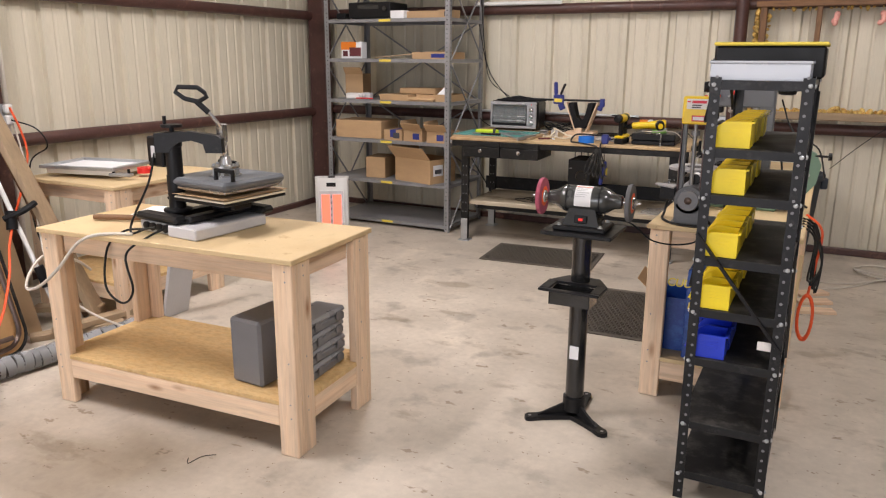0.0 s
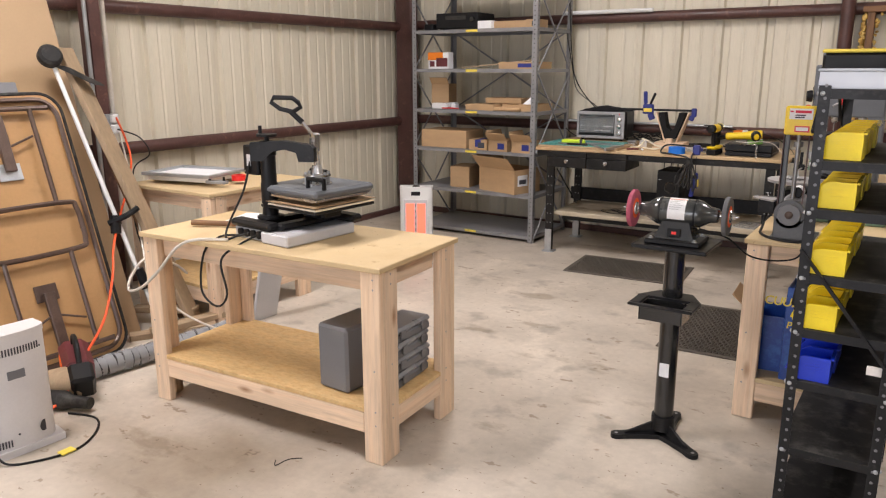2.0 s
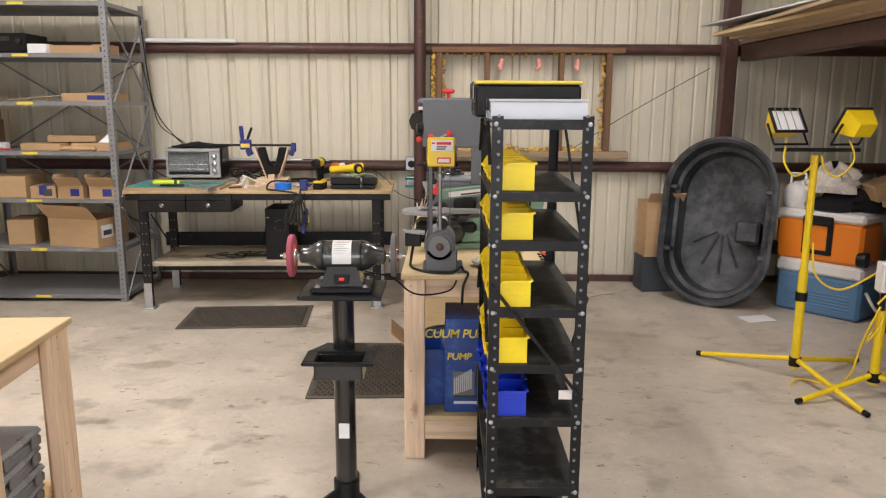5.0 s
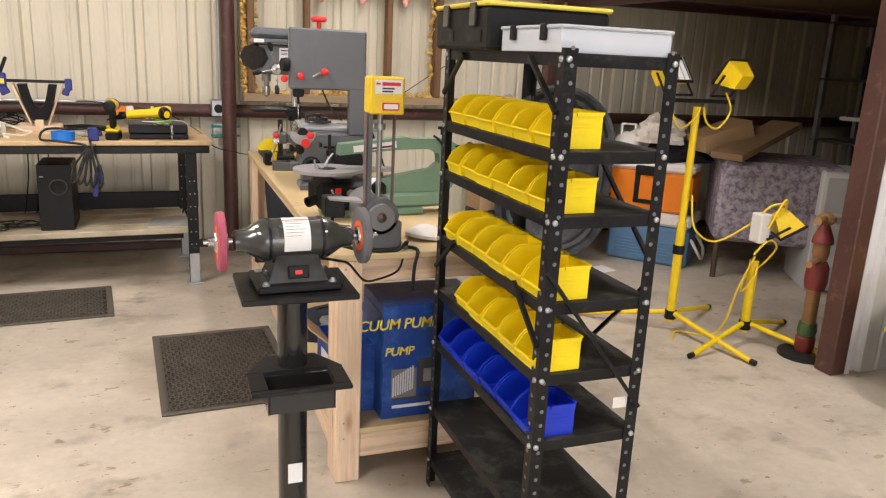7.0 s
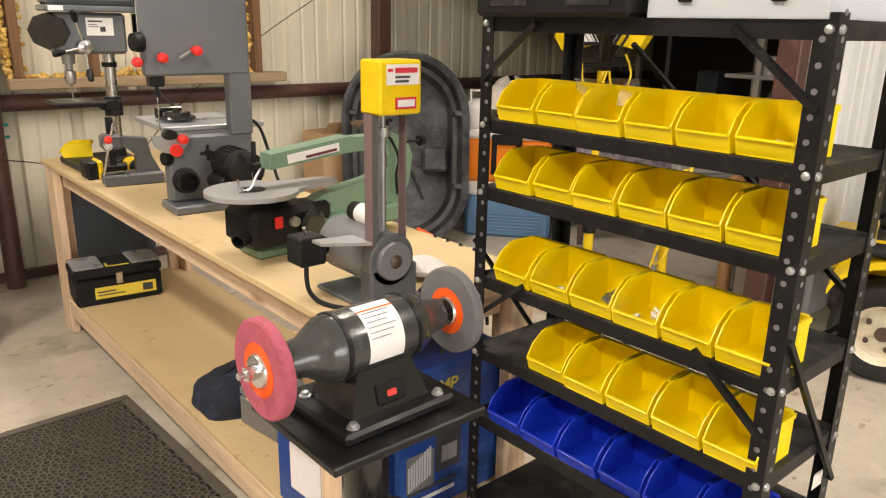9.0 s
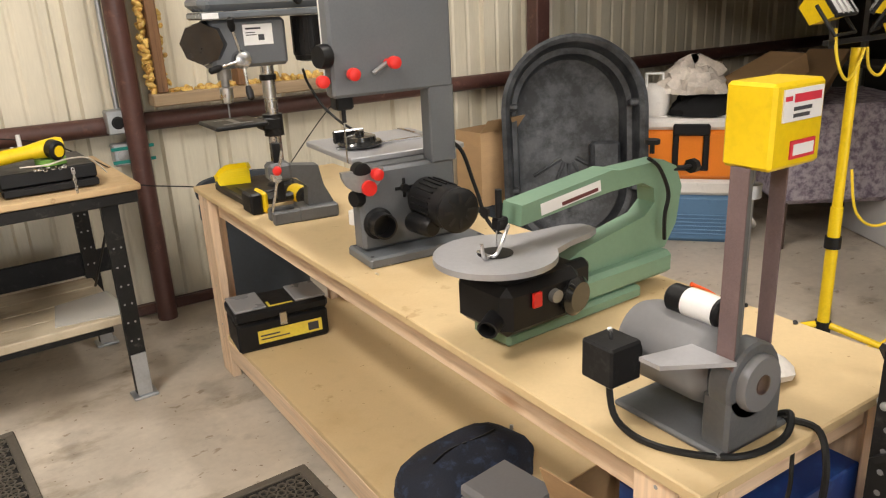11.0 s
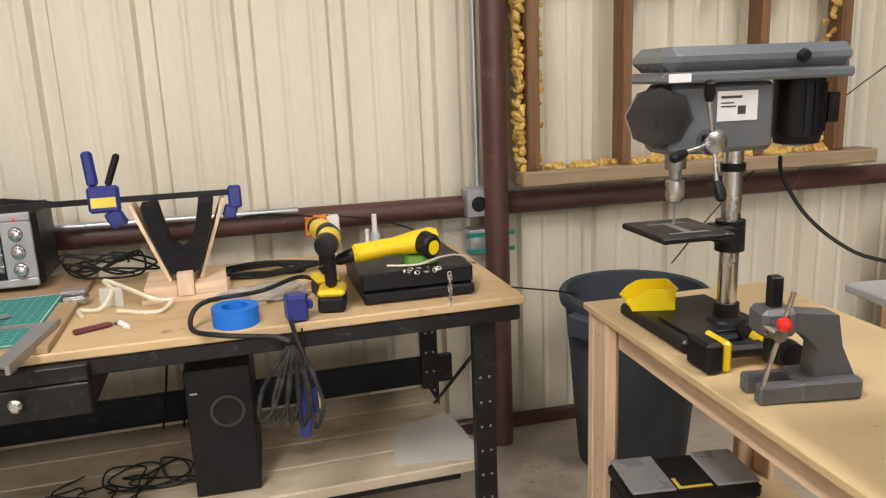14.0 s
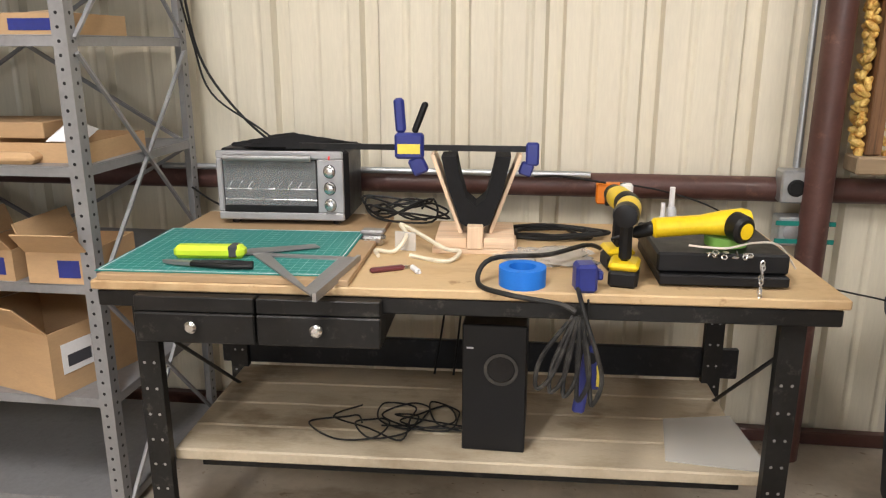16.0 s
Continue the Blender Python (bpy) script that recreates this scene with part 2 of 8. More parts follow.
layered(concrete, ((0.55, 3.0, 0.58, 0.74, (0.60, 0.56, 0.51), (1.0, 1.5, 1.0)), (2.6, 6.0, 0.58, 0.68, (0.72, 0.69, 0.65), (1.0, 1.9, 1.0)), (9.0, 3.0, 0.66, 0.71, (0.62, 0.56, 0.50), (1.0, 1.6, 1.0)), (1.7, 7.0, 0.56, 0.70, (1.18, 1.18, 1.17), (1.6, 1.0, 1.0)), (34.0, 2.0, 0.70, 0.74, (0.50, 0.42, 0.36), (1.0, 1.0, 1.0))))
for ax in range(3):
    fine, knot_s = [70.0, 70.0, 70.0], [9.0, 9.0, 9.0]
    fine[ax], knot_s[ax] = 1.6, 3.0
    layered(pine[ax], ((1.0, 3.0, 0.50, 0.66, (0.93, 0.88, 0.83), fine), (2.2, 4.0, 0.60, 0.75, (0.90, 0.86, 0.82), (1.0, 1.0, 1.0))), (knot_s, 0.17))
layered(mdf, ((1.8, 4.0, 0.56, 0.72, (0.88, 0.83, 0.77), (1.0, 1.0, 1.0)), (8.0, 4.0, 0.66, 0.72, (0.80, 0.74, 0.68), (1.0, 1.0, 1.0)), (45.0, 2.0, 0.72, 0.75, (0.62, 0.54, 0.46), (1.0, 1.0, 1.0))))
layered(bench_wood, ((2.4, 5.0, 0.56, 0.70, (0.68, 0.60, 0.52), (1.0, 1.0, 1.0)), (11.0, 4.0, 0.64, 0.71, (0.58, 0.48, 0.40), (1.0, 1.0, 1.0))))
layered(grey_wood, ((3.0, 5.0, 0.55, 0.68, (0.58, 0.53, 0.48), (1.0, 1.6, 1.0)), (1.2, 3.0, 0.55, 0.7, (0.70, 0.66, 0.62), (1.0, 1.0, 1.0))))
panel_paint = surface("panel_paint", (0.66, 0.61, 0.49), 0.42, var=0.08, scale=1.2, grain=40, bump=0.02, stretch=(3, 3, 0.35), spots=0.05)
white_panel = surface("white_panel", (0.78, 0.79, 0.82), 0.4, var=0.07, scale=1.5, grain=30, bump=0.02, stretch=(3, 3, 0.4), spots=0.06)
brown_steel = surface("brown_steel", (0.085, 0.038, 0.032), 0.42, var=0.2, scale=5, grain=60, bump=0.05, second=(0.16, 0.08, 0.06), mix=0.15)
black_steel = surface("black_steel", (0.011, 0.011, 0.012), 0.38, var=0.25, scale=9, grain=90, bump=0.05, second=(0.032, 0.031, 0.03), mix=0.15)
worn_black = surface("worn_black_steel", (0.013, 0.0125, 0.012), 0.45, var=0.3, scale=7, grain=60, bump=0.06, second=(0.06, 0.055, 0.048), mix=0.12)
dusty_black = surface("dusty_black", (0.019, 0.0185, 0.018), 0.55, var=0.3, scale=5, grain=50, bump=0.08, second=(0.06, 0.057, 0.052), mix=0.35)
black_plastic = surface("black_plastic", (0.010, 0.010, 0.011), 0.42, var=0.1, scale=12, grain=200, bump=0.05)
black_gloss = surface("black_gloss", (0.018, 0.018, 0.018), 0.16, var=0.1, scale=12, grain=80, bump=0.01, coat=0.4)
black_cloth = surface("black_cloth", (0.012, 0.012, 0.013), 0.95, var=0.3, scale=15, grain=300, bump=0.3)
rubber = surface("rubber", (0.022, 0.02, 0.019), 0.75, var=0.2, scale=9, grain=120, bump=0.15)
mat_rubber = surface("mat_rubber", (0.10, 0.085, 0.068), 0.8, var=0.2, scale=6, grain=90, bump=0.1)
grey_paint = surface("shelf_grey_paint", (0.26, 0.26, 0.27), 0.42, metal=0.25, var=0.12, scale=5, grain=60, bump=0.04, spots=0.1)
tool_grey = surface("tool_grey", (0.125, 0.135, 0.15), 0.4, var=0.08, scale=6, grain=150, bump=0.05)
tool_gloss = surface("tool_grey_gloss", (0.13, 0.145, 0.165), 0.22, var=0.06, scale=6, grain=150, bump=0.02, coat=0.3)
cast_grey = surface("cast_grey", (0.10, 0.104, 0.11), 0.42, var=0.15, scale=10, grain=120, bump=0.12)
grey_plastic = surface("grey_plastic", (0.17, 0.17, 0.18), 0.45, var=0.06, scale=6, grain=120, bump=0.03)
light_grey = surface("light_grey", (0.56, 0.56, 0.58), 0.42, var=0.05, scale=5, grain=100, bump=0.02)
slate = surface("slate_plastic", (0.055, 0.065, 0.078), 0.6, var=0.12, scale=4, grain=80, bump=0.08)
white_plastic = surface("white_plastic", (0.76, 0.76, 0.75), 0.4, var=0.04, scale=6, grain=100, bump=0.02)
paper = surface("paper", (0.78, 0.78, 0.79), 0.8, var=0.04, scale=8, grain=90, bump=0.03)
ink = surface("ink", (0.05, 0.05, 0.06), 0.7, bump=0)
red_ink = surface("red_ink", (0.62, 0.03, 0.06), 0.6, bump=0)
orange_ink = surface("orange_ink", (0.85, 0.16, 0.02), 0.5, bump=0)
yellow = surface("yellow_plastic", (0.88, 0.67, 0.008), 0.38, var=0.05, scale=7, grain=150, bump=0.02, per_piece=0.04)
yellow_paint = surface("yellow_paint", (0.80, 0.56, 0.01), 0.35, var=0.08, scale=8, grain=90, bump=0.03, spots=0.08)
yellow_ink = surface("yellow_ink", (0.78, 0.62, 0.08), 0.5, bump=0)
blue = surface("blue_plastic", (0.006, 0.035, 0.52), 0.36, var=0.06, scale=7, grain=150, bump=0.02, per_piece=0.05)
blue_box_print = surface("blue_carton", (0.012, 0.055, 0.27), 0.35, var=0.1, scale=4, grain=60, bump=0.02, second=(0.03, 0.12, 0.40), mix=0.3)
cooler_blue = surface("cooler_blue", (0.09, 0.19, 0.33), 0.45, var=0.06, scale=4, grain=90, bump=0.03, spots=0.08)
cooler_orange = surface("cooler_orange", (0.78, 0.21, 0.012), 0.4, var=0.06, scale=4, grain=90, bump=0.03)
cooler_white = surface("cooler_white", (0.72, 0.69, 0.66), 0.45, var=0.06, scale=4, grain=90, bump=0.03, spots=0.1)
navy = surface("navy_plastic", (0.02, 0.03, 0.19), 0.4, var=0.1, scale=10, grain=90, bump=0.03)
tape_blue = surface("tape_blue", (0.01, 0.17, 0.66), 0.6, var=0.05, scale=10, grain=150, bump=0.04)
lime = surface("lime_plastic", (0.55, 0.72, 0.03), 0.45, var=0.04, scale=10, grain=90, bump=0.02)
tape_green = surface("tape_green", (0.20, 0.42, 0.08), 0.7, var=0.05, scale=10, grain=90, bump=0.03)
teal_mat = surface("cutting_mat_green", (0.015, 0.21, 0.19), 0.6, var=0.06, scale=5, grain=120, bump=0.03)
pale_teal = surface("mat_lines", (0.30, 0.52, 0.48), 0.6, bump=0)
teal_strap = surface("teal_strap", (0.0, 0.17, 0.14), 0.5, bump=0.02)
mint = surface("saw_green", (0.16, 0.27, 0.19), 0.36, var=0.06, scale=6, grain=90, bump=0.03)
red_plastic = surface("red_plastic", (0.72, 0.025, 0.02), 0.35, var=0.05, scale=10, grain=90, bump=0.01)
pink_wheel = surface("pink_grinding_wheel", (0.42, 0.09, 0.14), 0.85, var=0.12, scale=14, grain=300, bump=0.3, second=(0.30, 0.05, 0.08), mix=0.3)
grey_wheel = surface("grey_grinding_wheel", (0.14, 0.14, 0.145), 0.85, var=0.12, scale=14, grain=300, bump=0.3)
sand_belt = surface("abrasive_belt", (0.16, 0.11, 0.11), 0.85, var=0.15, scale=12, grain=300, bump=0.2)
orange_blotter = surface("orange_blotter", (0.90, 0.11, 0.008), 0.55, var=0.05, scale=10, grain=90, bump=0.02)
steel = surface("bright_steel", (0.62, 0.62, 0.63), 0.25, metal=1.0, var=0.06, scale=9, grain=120, bump=0.02)
galv = surface("galvanised_steel", (0.48, 0.50, 0.52), 0.4, metal=0.8, var=0.12, scale=9, grain=90, bump=0.03)
dull_steel = surface("dull_steel", (0.33, 0.33, 0.335), 0.42, metal=0.7, var=0.12, scale=9, grain=120, bump=0.03)
table_metal = surface("saw_table_metal", (0.42, 0.42, 0.44), 0.4, metal=0.45, var=0.08, scale=6, grain=120, bump=0.02)
rust_tube = surface("brown_tube", (0.10, 0.065, 0.05), 0.4, metal=0.3, var=0.2, scale=9, grain=90, bump=0.04)
cardboard = surface("cardboard", (0.46, 0.30, 0.16), 0.8, var=0.08, scale=5, grain=60, bump=0.04, stretch=(1, 1, 3), per_piece=0.1)
cardboard_dark = surface("cardboard_inside", (0.30, 0.19, 0.10), 0.85, var=0.08, scale=5, grain=60, bump=0.04)
foam = surface("spray_foam", (0.66, 0.46, 0.13), 0.5, var=0.3, scale=18, grain=60, bump=0.4, second=(0.42, 0.20, 0.035), mix=0.5)
pink_foam = surface("pink_insulation", (0.85, 0.42, 0.36), 0.9, var=0.2, scale=20, grain=90, bump=0.4)
cord_orange = surface("orange_cord", (0.82, 0.10, 0.02), 0.5, bump=0.02)
cord_white = surface("white_cord", (0.62, 0.57, 0.50), 0.55, bump=0.02)
cord_black = surface("black_cord", (0.012, 0.012, 0.012), 0.5, bump=0.02)
cord_yellow = surface("yellow_cord", (0.78, 0.55, 0.03), 0.5, bump=0.02)
cloth_white = surface("white_cloth", (0.74, 0.71, 0.68), 0.9, var=0.1, scale=12, grain=120, bump=0.25)
cream_film = surface("bag_film", (0.62, 0.56, 0.50), 0.4, var=0.2, scale=14, grain=60, bump=0.5)
spotted_cloth = surface("spotted_cloth", (0.42, 0.38, 0.44), 0.9, var=0.15, scale=10, grain=90, bump=0.2, second=(0.16, 0.13, 0.18), mix=0.55)
maroon = surface("maroon_plastic", (0.12, 0.025, 0.03), 0.4, var=0.2, scale=8, grain=90, bump=0.04)
cream = surface("cream_paint", (0.70, 0.64, 0.50), 0.4, var=0.1, scale=8, grain=90, bump=0.03, spots=0.15)
# Near-black colour puts the dimness of the store room into its surfaces
dark_room = surface("unlit_interior", (0.05, 0.047, 0.045), 0.8, var=0.25, scale=3, grain=40, bump=0.05)
clear_plastic = clear("clear_plastic", (0.80, 0.85, 0.93), 0.14, 0.52)
smoky = surface("smoky_plastic", (0.27, 0.275, 0.29), 0.3, var=0.06, scale=6, grain=120, bump=0.02)
thin_glass = clear("thin_glass", (0.75, 0.78, 0.8), 0.05, 0.12)
thin_film = clear("thin_film", (0.85, 0.84, 0.82), 0.25, 0.15)
film_plastic = clear("film_plastic", (0.78, 0.78, 0.76), 0.2, 0.4)
ceiling_paint = surface("ceiling_sheet", (0.66, 0.66, 0.64), 0.5, var=0.05, scale=1, grain=30, bump=0.02)
tube_glow = glowing("lit_tube", (1.0, 0.94, 0.85), 8.0)
heat_glow = glowing("glowing_element", (1.0, 0.13, 0.07), 1.7)
red_lit = glowing("lit_switch", (0.8, 0.04, 0.03), 0.22)


def heap(name, label, cat, at, rx, ry, h, material, seed, n=18, rz=0, crumple=0.03):
    """A slumped soft heap with folds."""
    random.seed(seed)
    m_ = Mesh()
    rows = 8
    ph = [random.uniform(0, 6.3) for _ in range(4)]
    for i in range(rows):
        t = i / (rows - 1)
        for j in range(n):
            a = 2 * math.pi * j / n
            f = (1 - t ** 1.8) ** 0.6 * (1 + 0.16 * math.sin(3 * a + ph[0] + 3 * t) + 0.10 * math.sin(5 * a + ph[1] - 4 * t)) + random.uniform(-crumple, crumple)
            m_.v.append((rx * f * math.cos(a) + 0.12 * rx * t * math.sin(ph[2]), ry * f * math.sin(a), h * t * (1 + 0.15 * math.sin(2 * a + ph[3]))))
    for i in range(rows - 1):
        m_.f += [(i * n + j, i * n + (j + 1) % n, (i + 1) * n + (j + 1) % n, (i + 1) * n + j) for j in range(n)]
    m_.f += [tuple(range(n))[::-1], tuple(range((rows - 1) * n, rows * n))]
    return solid(name, m_, material, label, cat, at, rz)


for m_ in (black_steel, worn_black, dusty_black, black_plastic, black_cloth, rubber, slate, cord_black):
    m_.node_tree.nodes["Principled BSDF"].inputs["Specular IOR Level"].default_value = 0.24

# ---- structure ----
BACK_Y, WEST_X, EAST_X, SOUTH_Y, TOP_Z = 7.22, -4.80, 7.2, -5.0, 3.62
fl = Mesh().box(WEST_X - 0.3, EAST_X + 0.3, SOUTH_Y - 3.0, BACK_Y + 0.3, -0.12, 0.0)
solid("floor", fl, concrete, "tan smooth concrete slab floor with faint stains", "floor", kind="structure")


def sheet_mesh(width, height, major=0.032):
    """A ribbed wall sheet in x and z, seen from its inner side: the main ribs are channels away from the room (+y)."""
    prof, pitch = [], width / 3
    for k in range(3):
        o = k * pitch
        prof += [(o, 0), (o + 0.030, 0), (o + 0.044, major), (o + 0.093, major), (o + 0.105, 0)]
        for c in (0.208, 0.322):
            prof += [(o + c - 0.016, 0), (o + c - 0.004, 0.006), (o + c + 0.004, 0.006), (o + c + 0.016, 0)]
    prof.append((width, 0))
    m = Mesh()
    n = len(prof)
    for t in (0.0, 0.003):
        m.v += [(a, b + t, 0) for a, b in prof] + [(a, b + t, height) for a, b in prof]
    m.f += [(i, i + 1, n + i + 1, n + i) for i in range(n - 1)]
    k = 2 * n
    m.f += [(k + i, k + n + i, k + n + i + 1, k + i + 1) for i in range(n - 1)]
    me = bpy.data.meshes.new("sheet")
    me.from_pydata(m.v, [], m.f)
    return me


def sheeted_wall(name, label, x, y, rz, count, height, material, z=0.0):
    wall = thing(name, label, "wall", (x, y, z), rz, kind="structure")
    me = sheet_mesh(1.041, height)
    me.materials.append(material)
    for k in range(count):
        s = part("sheet", me, material, wall)
        s.location = (k * 1.0405, 0.0025 * (k % 2), 0)
    return wall


sheeted_wall("wall_north", "beige ribbed steel wall sheets on brown girts", WEST_X - 0.18, BACK_Y, 0, 12, TOP_Z, panel_paint)
sheeted_wall("wall_west", "beige ribbed steel wall sheets on brown girts", WEST_X, SOUTH_Y - 0.167, 90, 12, TOP_Z, panel_paint)
sheeted_wall("wall_east", "beige ribbed steel wall sheets", EAST_X, BACK_Y, -90, 12, TOP_Z, panel_paint)
# Out of view; the door opening is assumed from daylight behind the camera
south = thing("wall_south", "beige steel wall with a wide open roller door", "wall", (0, SOUTH_Y, 0), kind="structure")
part("wall_panel", Mesh().box(WEST_X - 0.1, -2.9, -0.15, -0.02, 0, TOP_Z), panel_paint, south)
part("wall_panel", Mesh().box(1.7, EAST_X + 0.1, -0.15, -0.02, 0, TOP_Z), panel_paint, south)
part("wall_panel", Mesh().box(-2.9, 1.7, -0.15, -0.02, 3.0, TOP_Z), panel_paint, south)
solid("ceiling", Mesh().box(WEST_X - 0.2, EAST_X + 0.2, SOUTH_Y - 0.2, BACK_Y + 0.2, TOP_Z, TOP_Z + 0.06), ceiling_paint, "pale painted metal ceiling", "ceiling", kind="structure")
# Fixtures for the assumed strips, never in view
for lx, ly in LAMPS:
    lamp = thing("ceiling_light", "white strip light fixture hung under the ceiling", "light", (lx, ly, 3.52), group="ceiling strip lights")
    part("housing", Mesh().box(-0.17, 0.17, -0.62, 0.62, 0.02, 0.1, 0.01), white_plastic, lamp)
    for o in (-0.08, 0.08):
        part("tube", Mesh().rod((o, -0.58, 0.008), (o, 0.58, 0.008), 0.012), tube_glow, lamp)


def girt(name, p0, p1, r=0.046):
    solid(name, Mesh().rod(p0, p1, r, n=16), brown_steel, "dark brown painted steel pipe girt across the wall sheets", "girt", kind="structure")


for z in (1.018, 1.998, 2.95):
    girt("girt_north", (WEST_X + 0.05, BACK_Y - 0.055, z), (EAST_X, BACK_Y - 0.055, z))
    girt("girt_west", (WEST_X + 0.055, SOUTH_Y, z - 0.02), (WEST_X + 0.055, BACK_Y - 0.1, z - 0.02))
solid("base_angle_north", Mesh().box(WEST_X, EAST_X, BACK_Y - 0.05, BACK_Y - 0.004, 0.0, 0.055, 0.006), brown_steel, "brown steel angle along the wall base", "trim", kind="structure")
solid("base_angle_west", Mesh().box(WEST_X + 0.004, WEST_X + 0.05, SOUTH_Y, BACK_Y - 0.06, 0.0, 0.055, 0.006), brown_steel, "brown steel angle along the wall base", "trim", kind="structure")
solid("corner_column", Mesh().box(WEST_X + 0.03, WEST_X + 0.23, BACK_Y - 0.24, BACK_Y - 0.105, 0, TOP_Z, 0.012), brown_steel, "dark brown square steel corner column", "column", kind="structure")
solid("column_north", Mesh().rod((-0.522, 7.07, 0), (-0.522, 7.07, TOP_Z), 0.05, n=20), brown_steel, "dark brown round steel wall column", "column", kind="structure")
solid("column_west", Mesh().box(WEST_X + 0.11, WEST_X + 0.22, 3.36, 3.46, 0, TOP_Z, 0.01), brown_steel, "dark brown steel wall column", "column", kind="structure")
solid("column_partition", Mesh().box(1.975, 2.085, 7.0, 7.11, 0, TOP_Z, 0.008), brown_steel, "dark brown steel column at the back wall", "column", kind="structure")

# the store room at the side: white front, beam and deck
sheeted_wall("wall_store_front", "white ribbed steel wall of the store room", 2.235, 4.03, 0, 5, 2.6, white_panel)
solid("store_jamb", Mesh().box(2.14, 2.235, 4.03, 4.14, 0, 2.6, 0.006), brown_steel, "brown steel door jamb of the store room", "jamb", kind="structure")
solid("store_beam", Mesh().box(2.10, 2.22, 4.145, 6.995, 1.90, 2.03, 0.008), brown_steel, "brown steel beam under a loaded deck", "beam", kind="structure")
solid("store_deck", Mesh().box(2.10, EAST_X, 4.15, BACK_Y - 0.11, 2.034, 2.06), old_wood[1], "plywood deck over the store room", "deck", kind="structure")
# Added backdrop wall, its colour dark for the shaded room
solid("store_partition", Mesh().box(5.6, 5.7, 4.16, BACK_Y - 0.06, 0, 2.03), dark_room, "near-black inner store room wall, its dimness in the colour", "wall", kind="structure")

# ---- patched window opening and wall fittings ----
win = thing("window_1", "stained wooden window frame filled with wall sheet and spray foam", "window", (0.04, 7.065, 0.034), kind="structure")
for x0, x1 in ((-0.425, -0.375), (-0.02, 0.02), (0.60, 0.64), (0.99, 1.04)):
    part("window_frame", Mesh().box(x0, x1, 0, 0.10, 1.125, 1.93, 0.004), brown_wood[2], win)
part("window_frame", Mesh().box(-0.46, 1.14, -0.01, 0.10, 1.93, 1.975, 0.004), brown_wood[0], win)
part("window_sill", Mesh().box(-0.46, 1.2, -0.03, 0.095, 1.062, 1.122, 0.006), old_wood[0], win)
random.seed(4)


def foam_run(x0, x1, z0, z1, count, size, material):
    m = Mesh()
    for k in range(count):
        t = (k + random.random() * 0.8) / count
        x, z = x0 + (x1 - x0) * t, z0 + (z1 - z0) * t
        r = size * random.uniform(0.5, 1.2)
        a = random.uniform(0.5, 2.2)
        prof = [(r * math.sin(math.pi * i / 6) * random.uniform(0.85, 1.15), -r * a * math.cos(math.pi * i / 6)) for i in range(7)]
        m.lathe(prof, (x + random.uniform(-0.01, 0.01), 0.05 + random.uniform(-0.03, 0.03), z), (random.uniform(-1, 1), 0.2, random.uniform(0.2, 1)), n=9)
    part("foam_bead", m, material, win, "lumpy amber spray foam")


foam_run(-0.446, -0.448, 1.13, 1.95, 150, 0.014, foam)
foam_run(-0.365, -0.36, 1.13, 1.9, 24, 0.014, foam)
foam_run(-0.37, 0.98, 1.128, 1.128, 130, 0.015, foam)
foam_run(0.1, 0.95, 1.13, 1.13, 24, 0.026, foam)
foam_run(0.96, 0.97, 1.13, 1.9, 26, 0.016, foam)
foam_run(-0.36, 0.98, 1.915, 1.92, 30, 0.012, foam)
for x in (0.12, 0.43, 0.75):
    m = Mesh()
    for k in range(5):
        m.lathe([(0.022 * math.sin(math.pi * i / 6), -0.024 * math.cos(math.pi * i / 6)) for i in range(7)], (x + random.uniform(-0.015, 0.015), 0.06, 1.87 - 0.016 * k), (random.uniform(-1, 1), 0, 1), n=9)
    part("foam_tuft", m, pink_foam, win, "tuft of pink insulation")

con = thing("conduit", "grey steel conduit with two outlet boxes on the wall", "conduit", (-0.594, 7.125, 0))
part("pipe", Mesh().rod((0.02, 0.035, 1.1), (0.02, 0.035, 3.6), 0.013), galv, con)
bx = part("outlet_box", Mesh().box(-0.05, 0.05, -0.055, 0.03, 0.985, 1.10, 0.006), galv, con)
part("socket", Mesh().lathe([(0.03, 0), (0.031, 0.004), (0.024, 0.006), (0.022, 0.003)], (0, -0.055, 1.04), (0, -1, 0), 20), black_plastic, bx)
bx = part("outlet_box", Mesh().box(-0.045, 0.045, -0.055, 0.03, 0.83, 0.935, 0.006), galv, con)
part("socket", Mesh().lathe([(0.028, 0), (0.029, 0.004), (0.022, 0.006)], (0, -0.055, 0.88), (0, -1, 0), 20), dull_steel, bx)
for z in (0.85, 0.915):
    part("strap", Mesh().box(-0.055, 0.145, -0.062, -0.056, z - 0.008, z + 0.008), teal_strap, con, "teal webbing strap")
solid("wall_conduit", Mesh().rod((-2.95, 7.10, 1.068), (-1.3, 7.10, 1.066), 0.012), galv, "thin grey conduit along the girt", "conduit")
solid("wall_tube", Mesh().rod((-2.9, 7.10, 2.05), (-2.05, 7.10, 2.05), 0.018), white_plastic, "short white pipe resting on the upper girt", "pipe")

# ---- timber benches ----


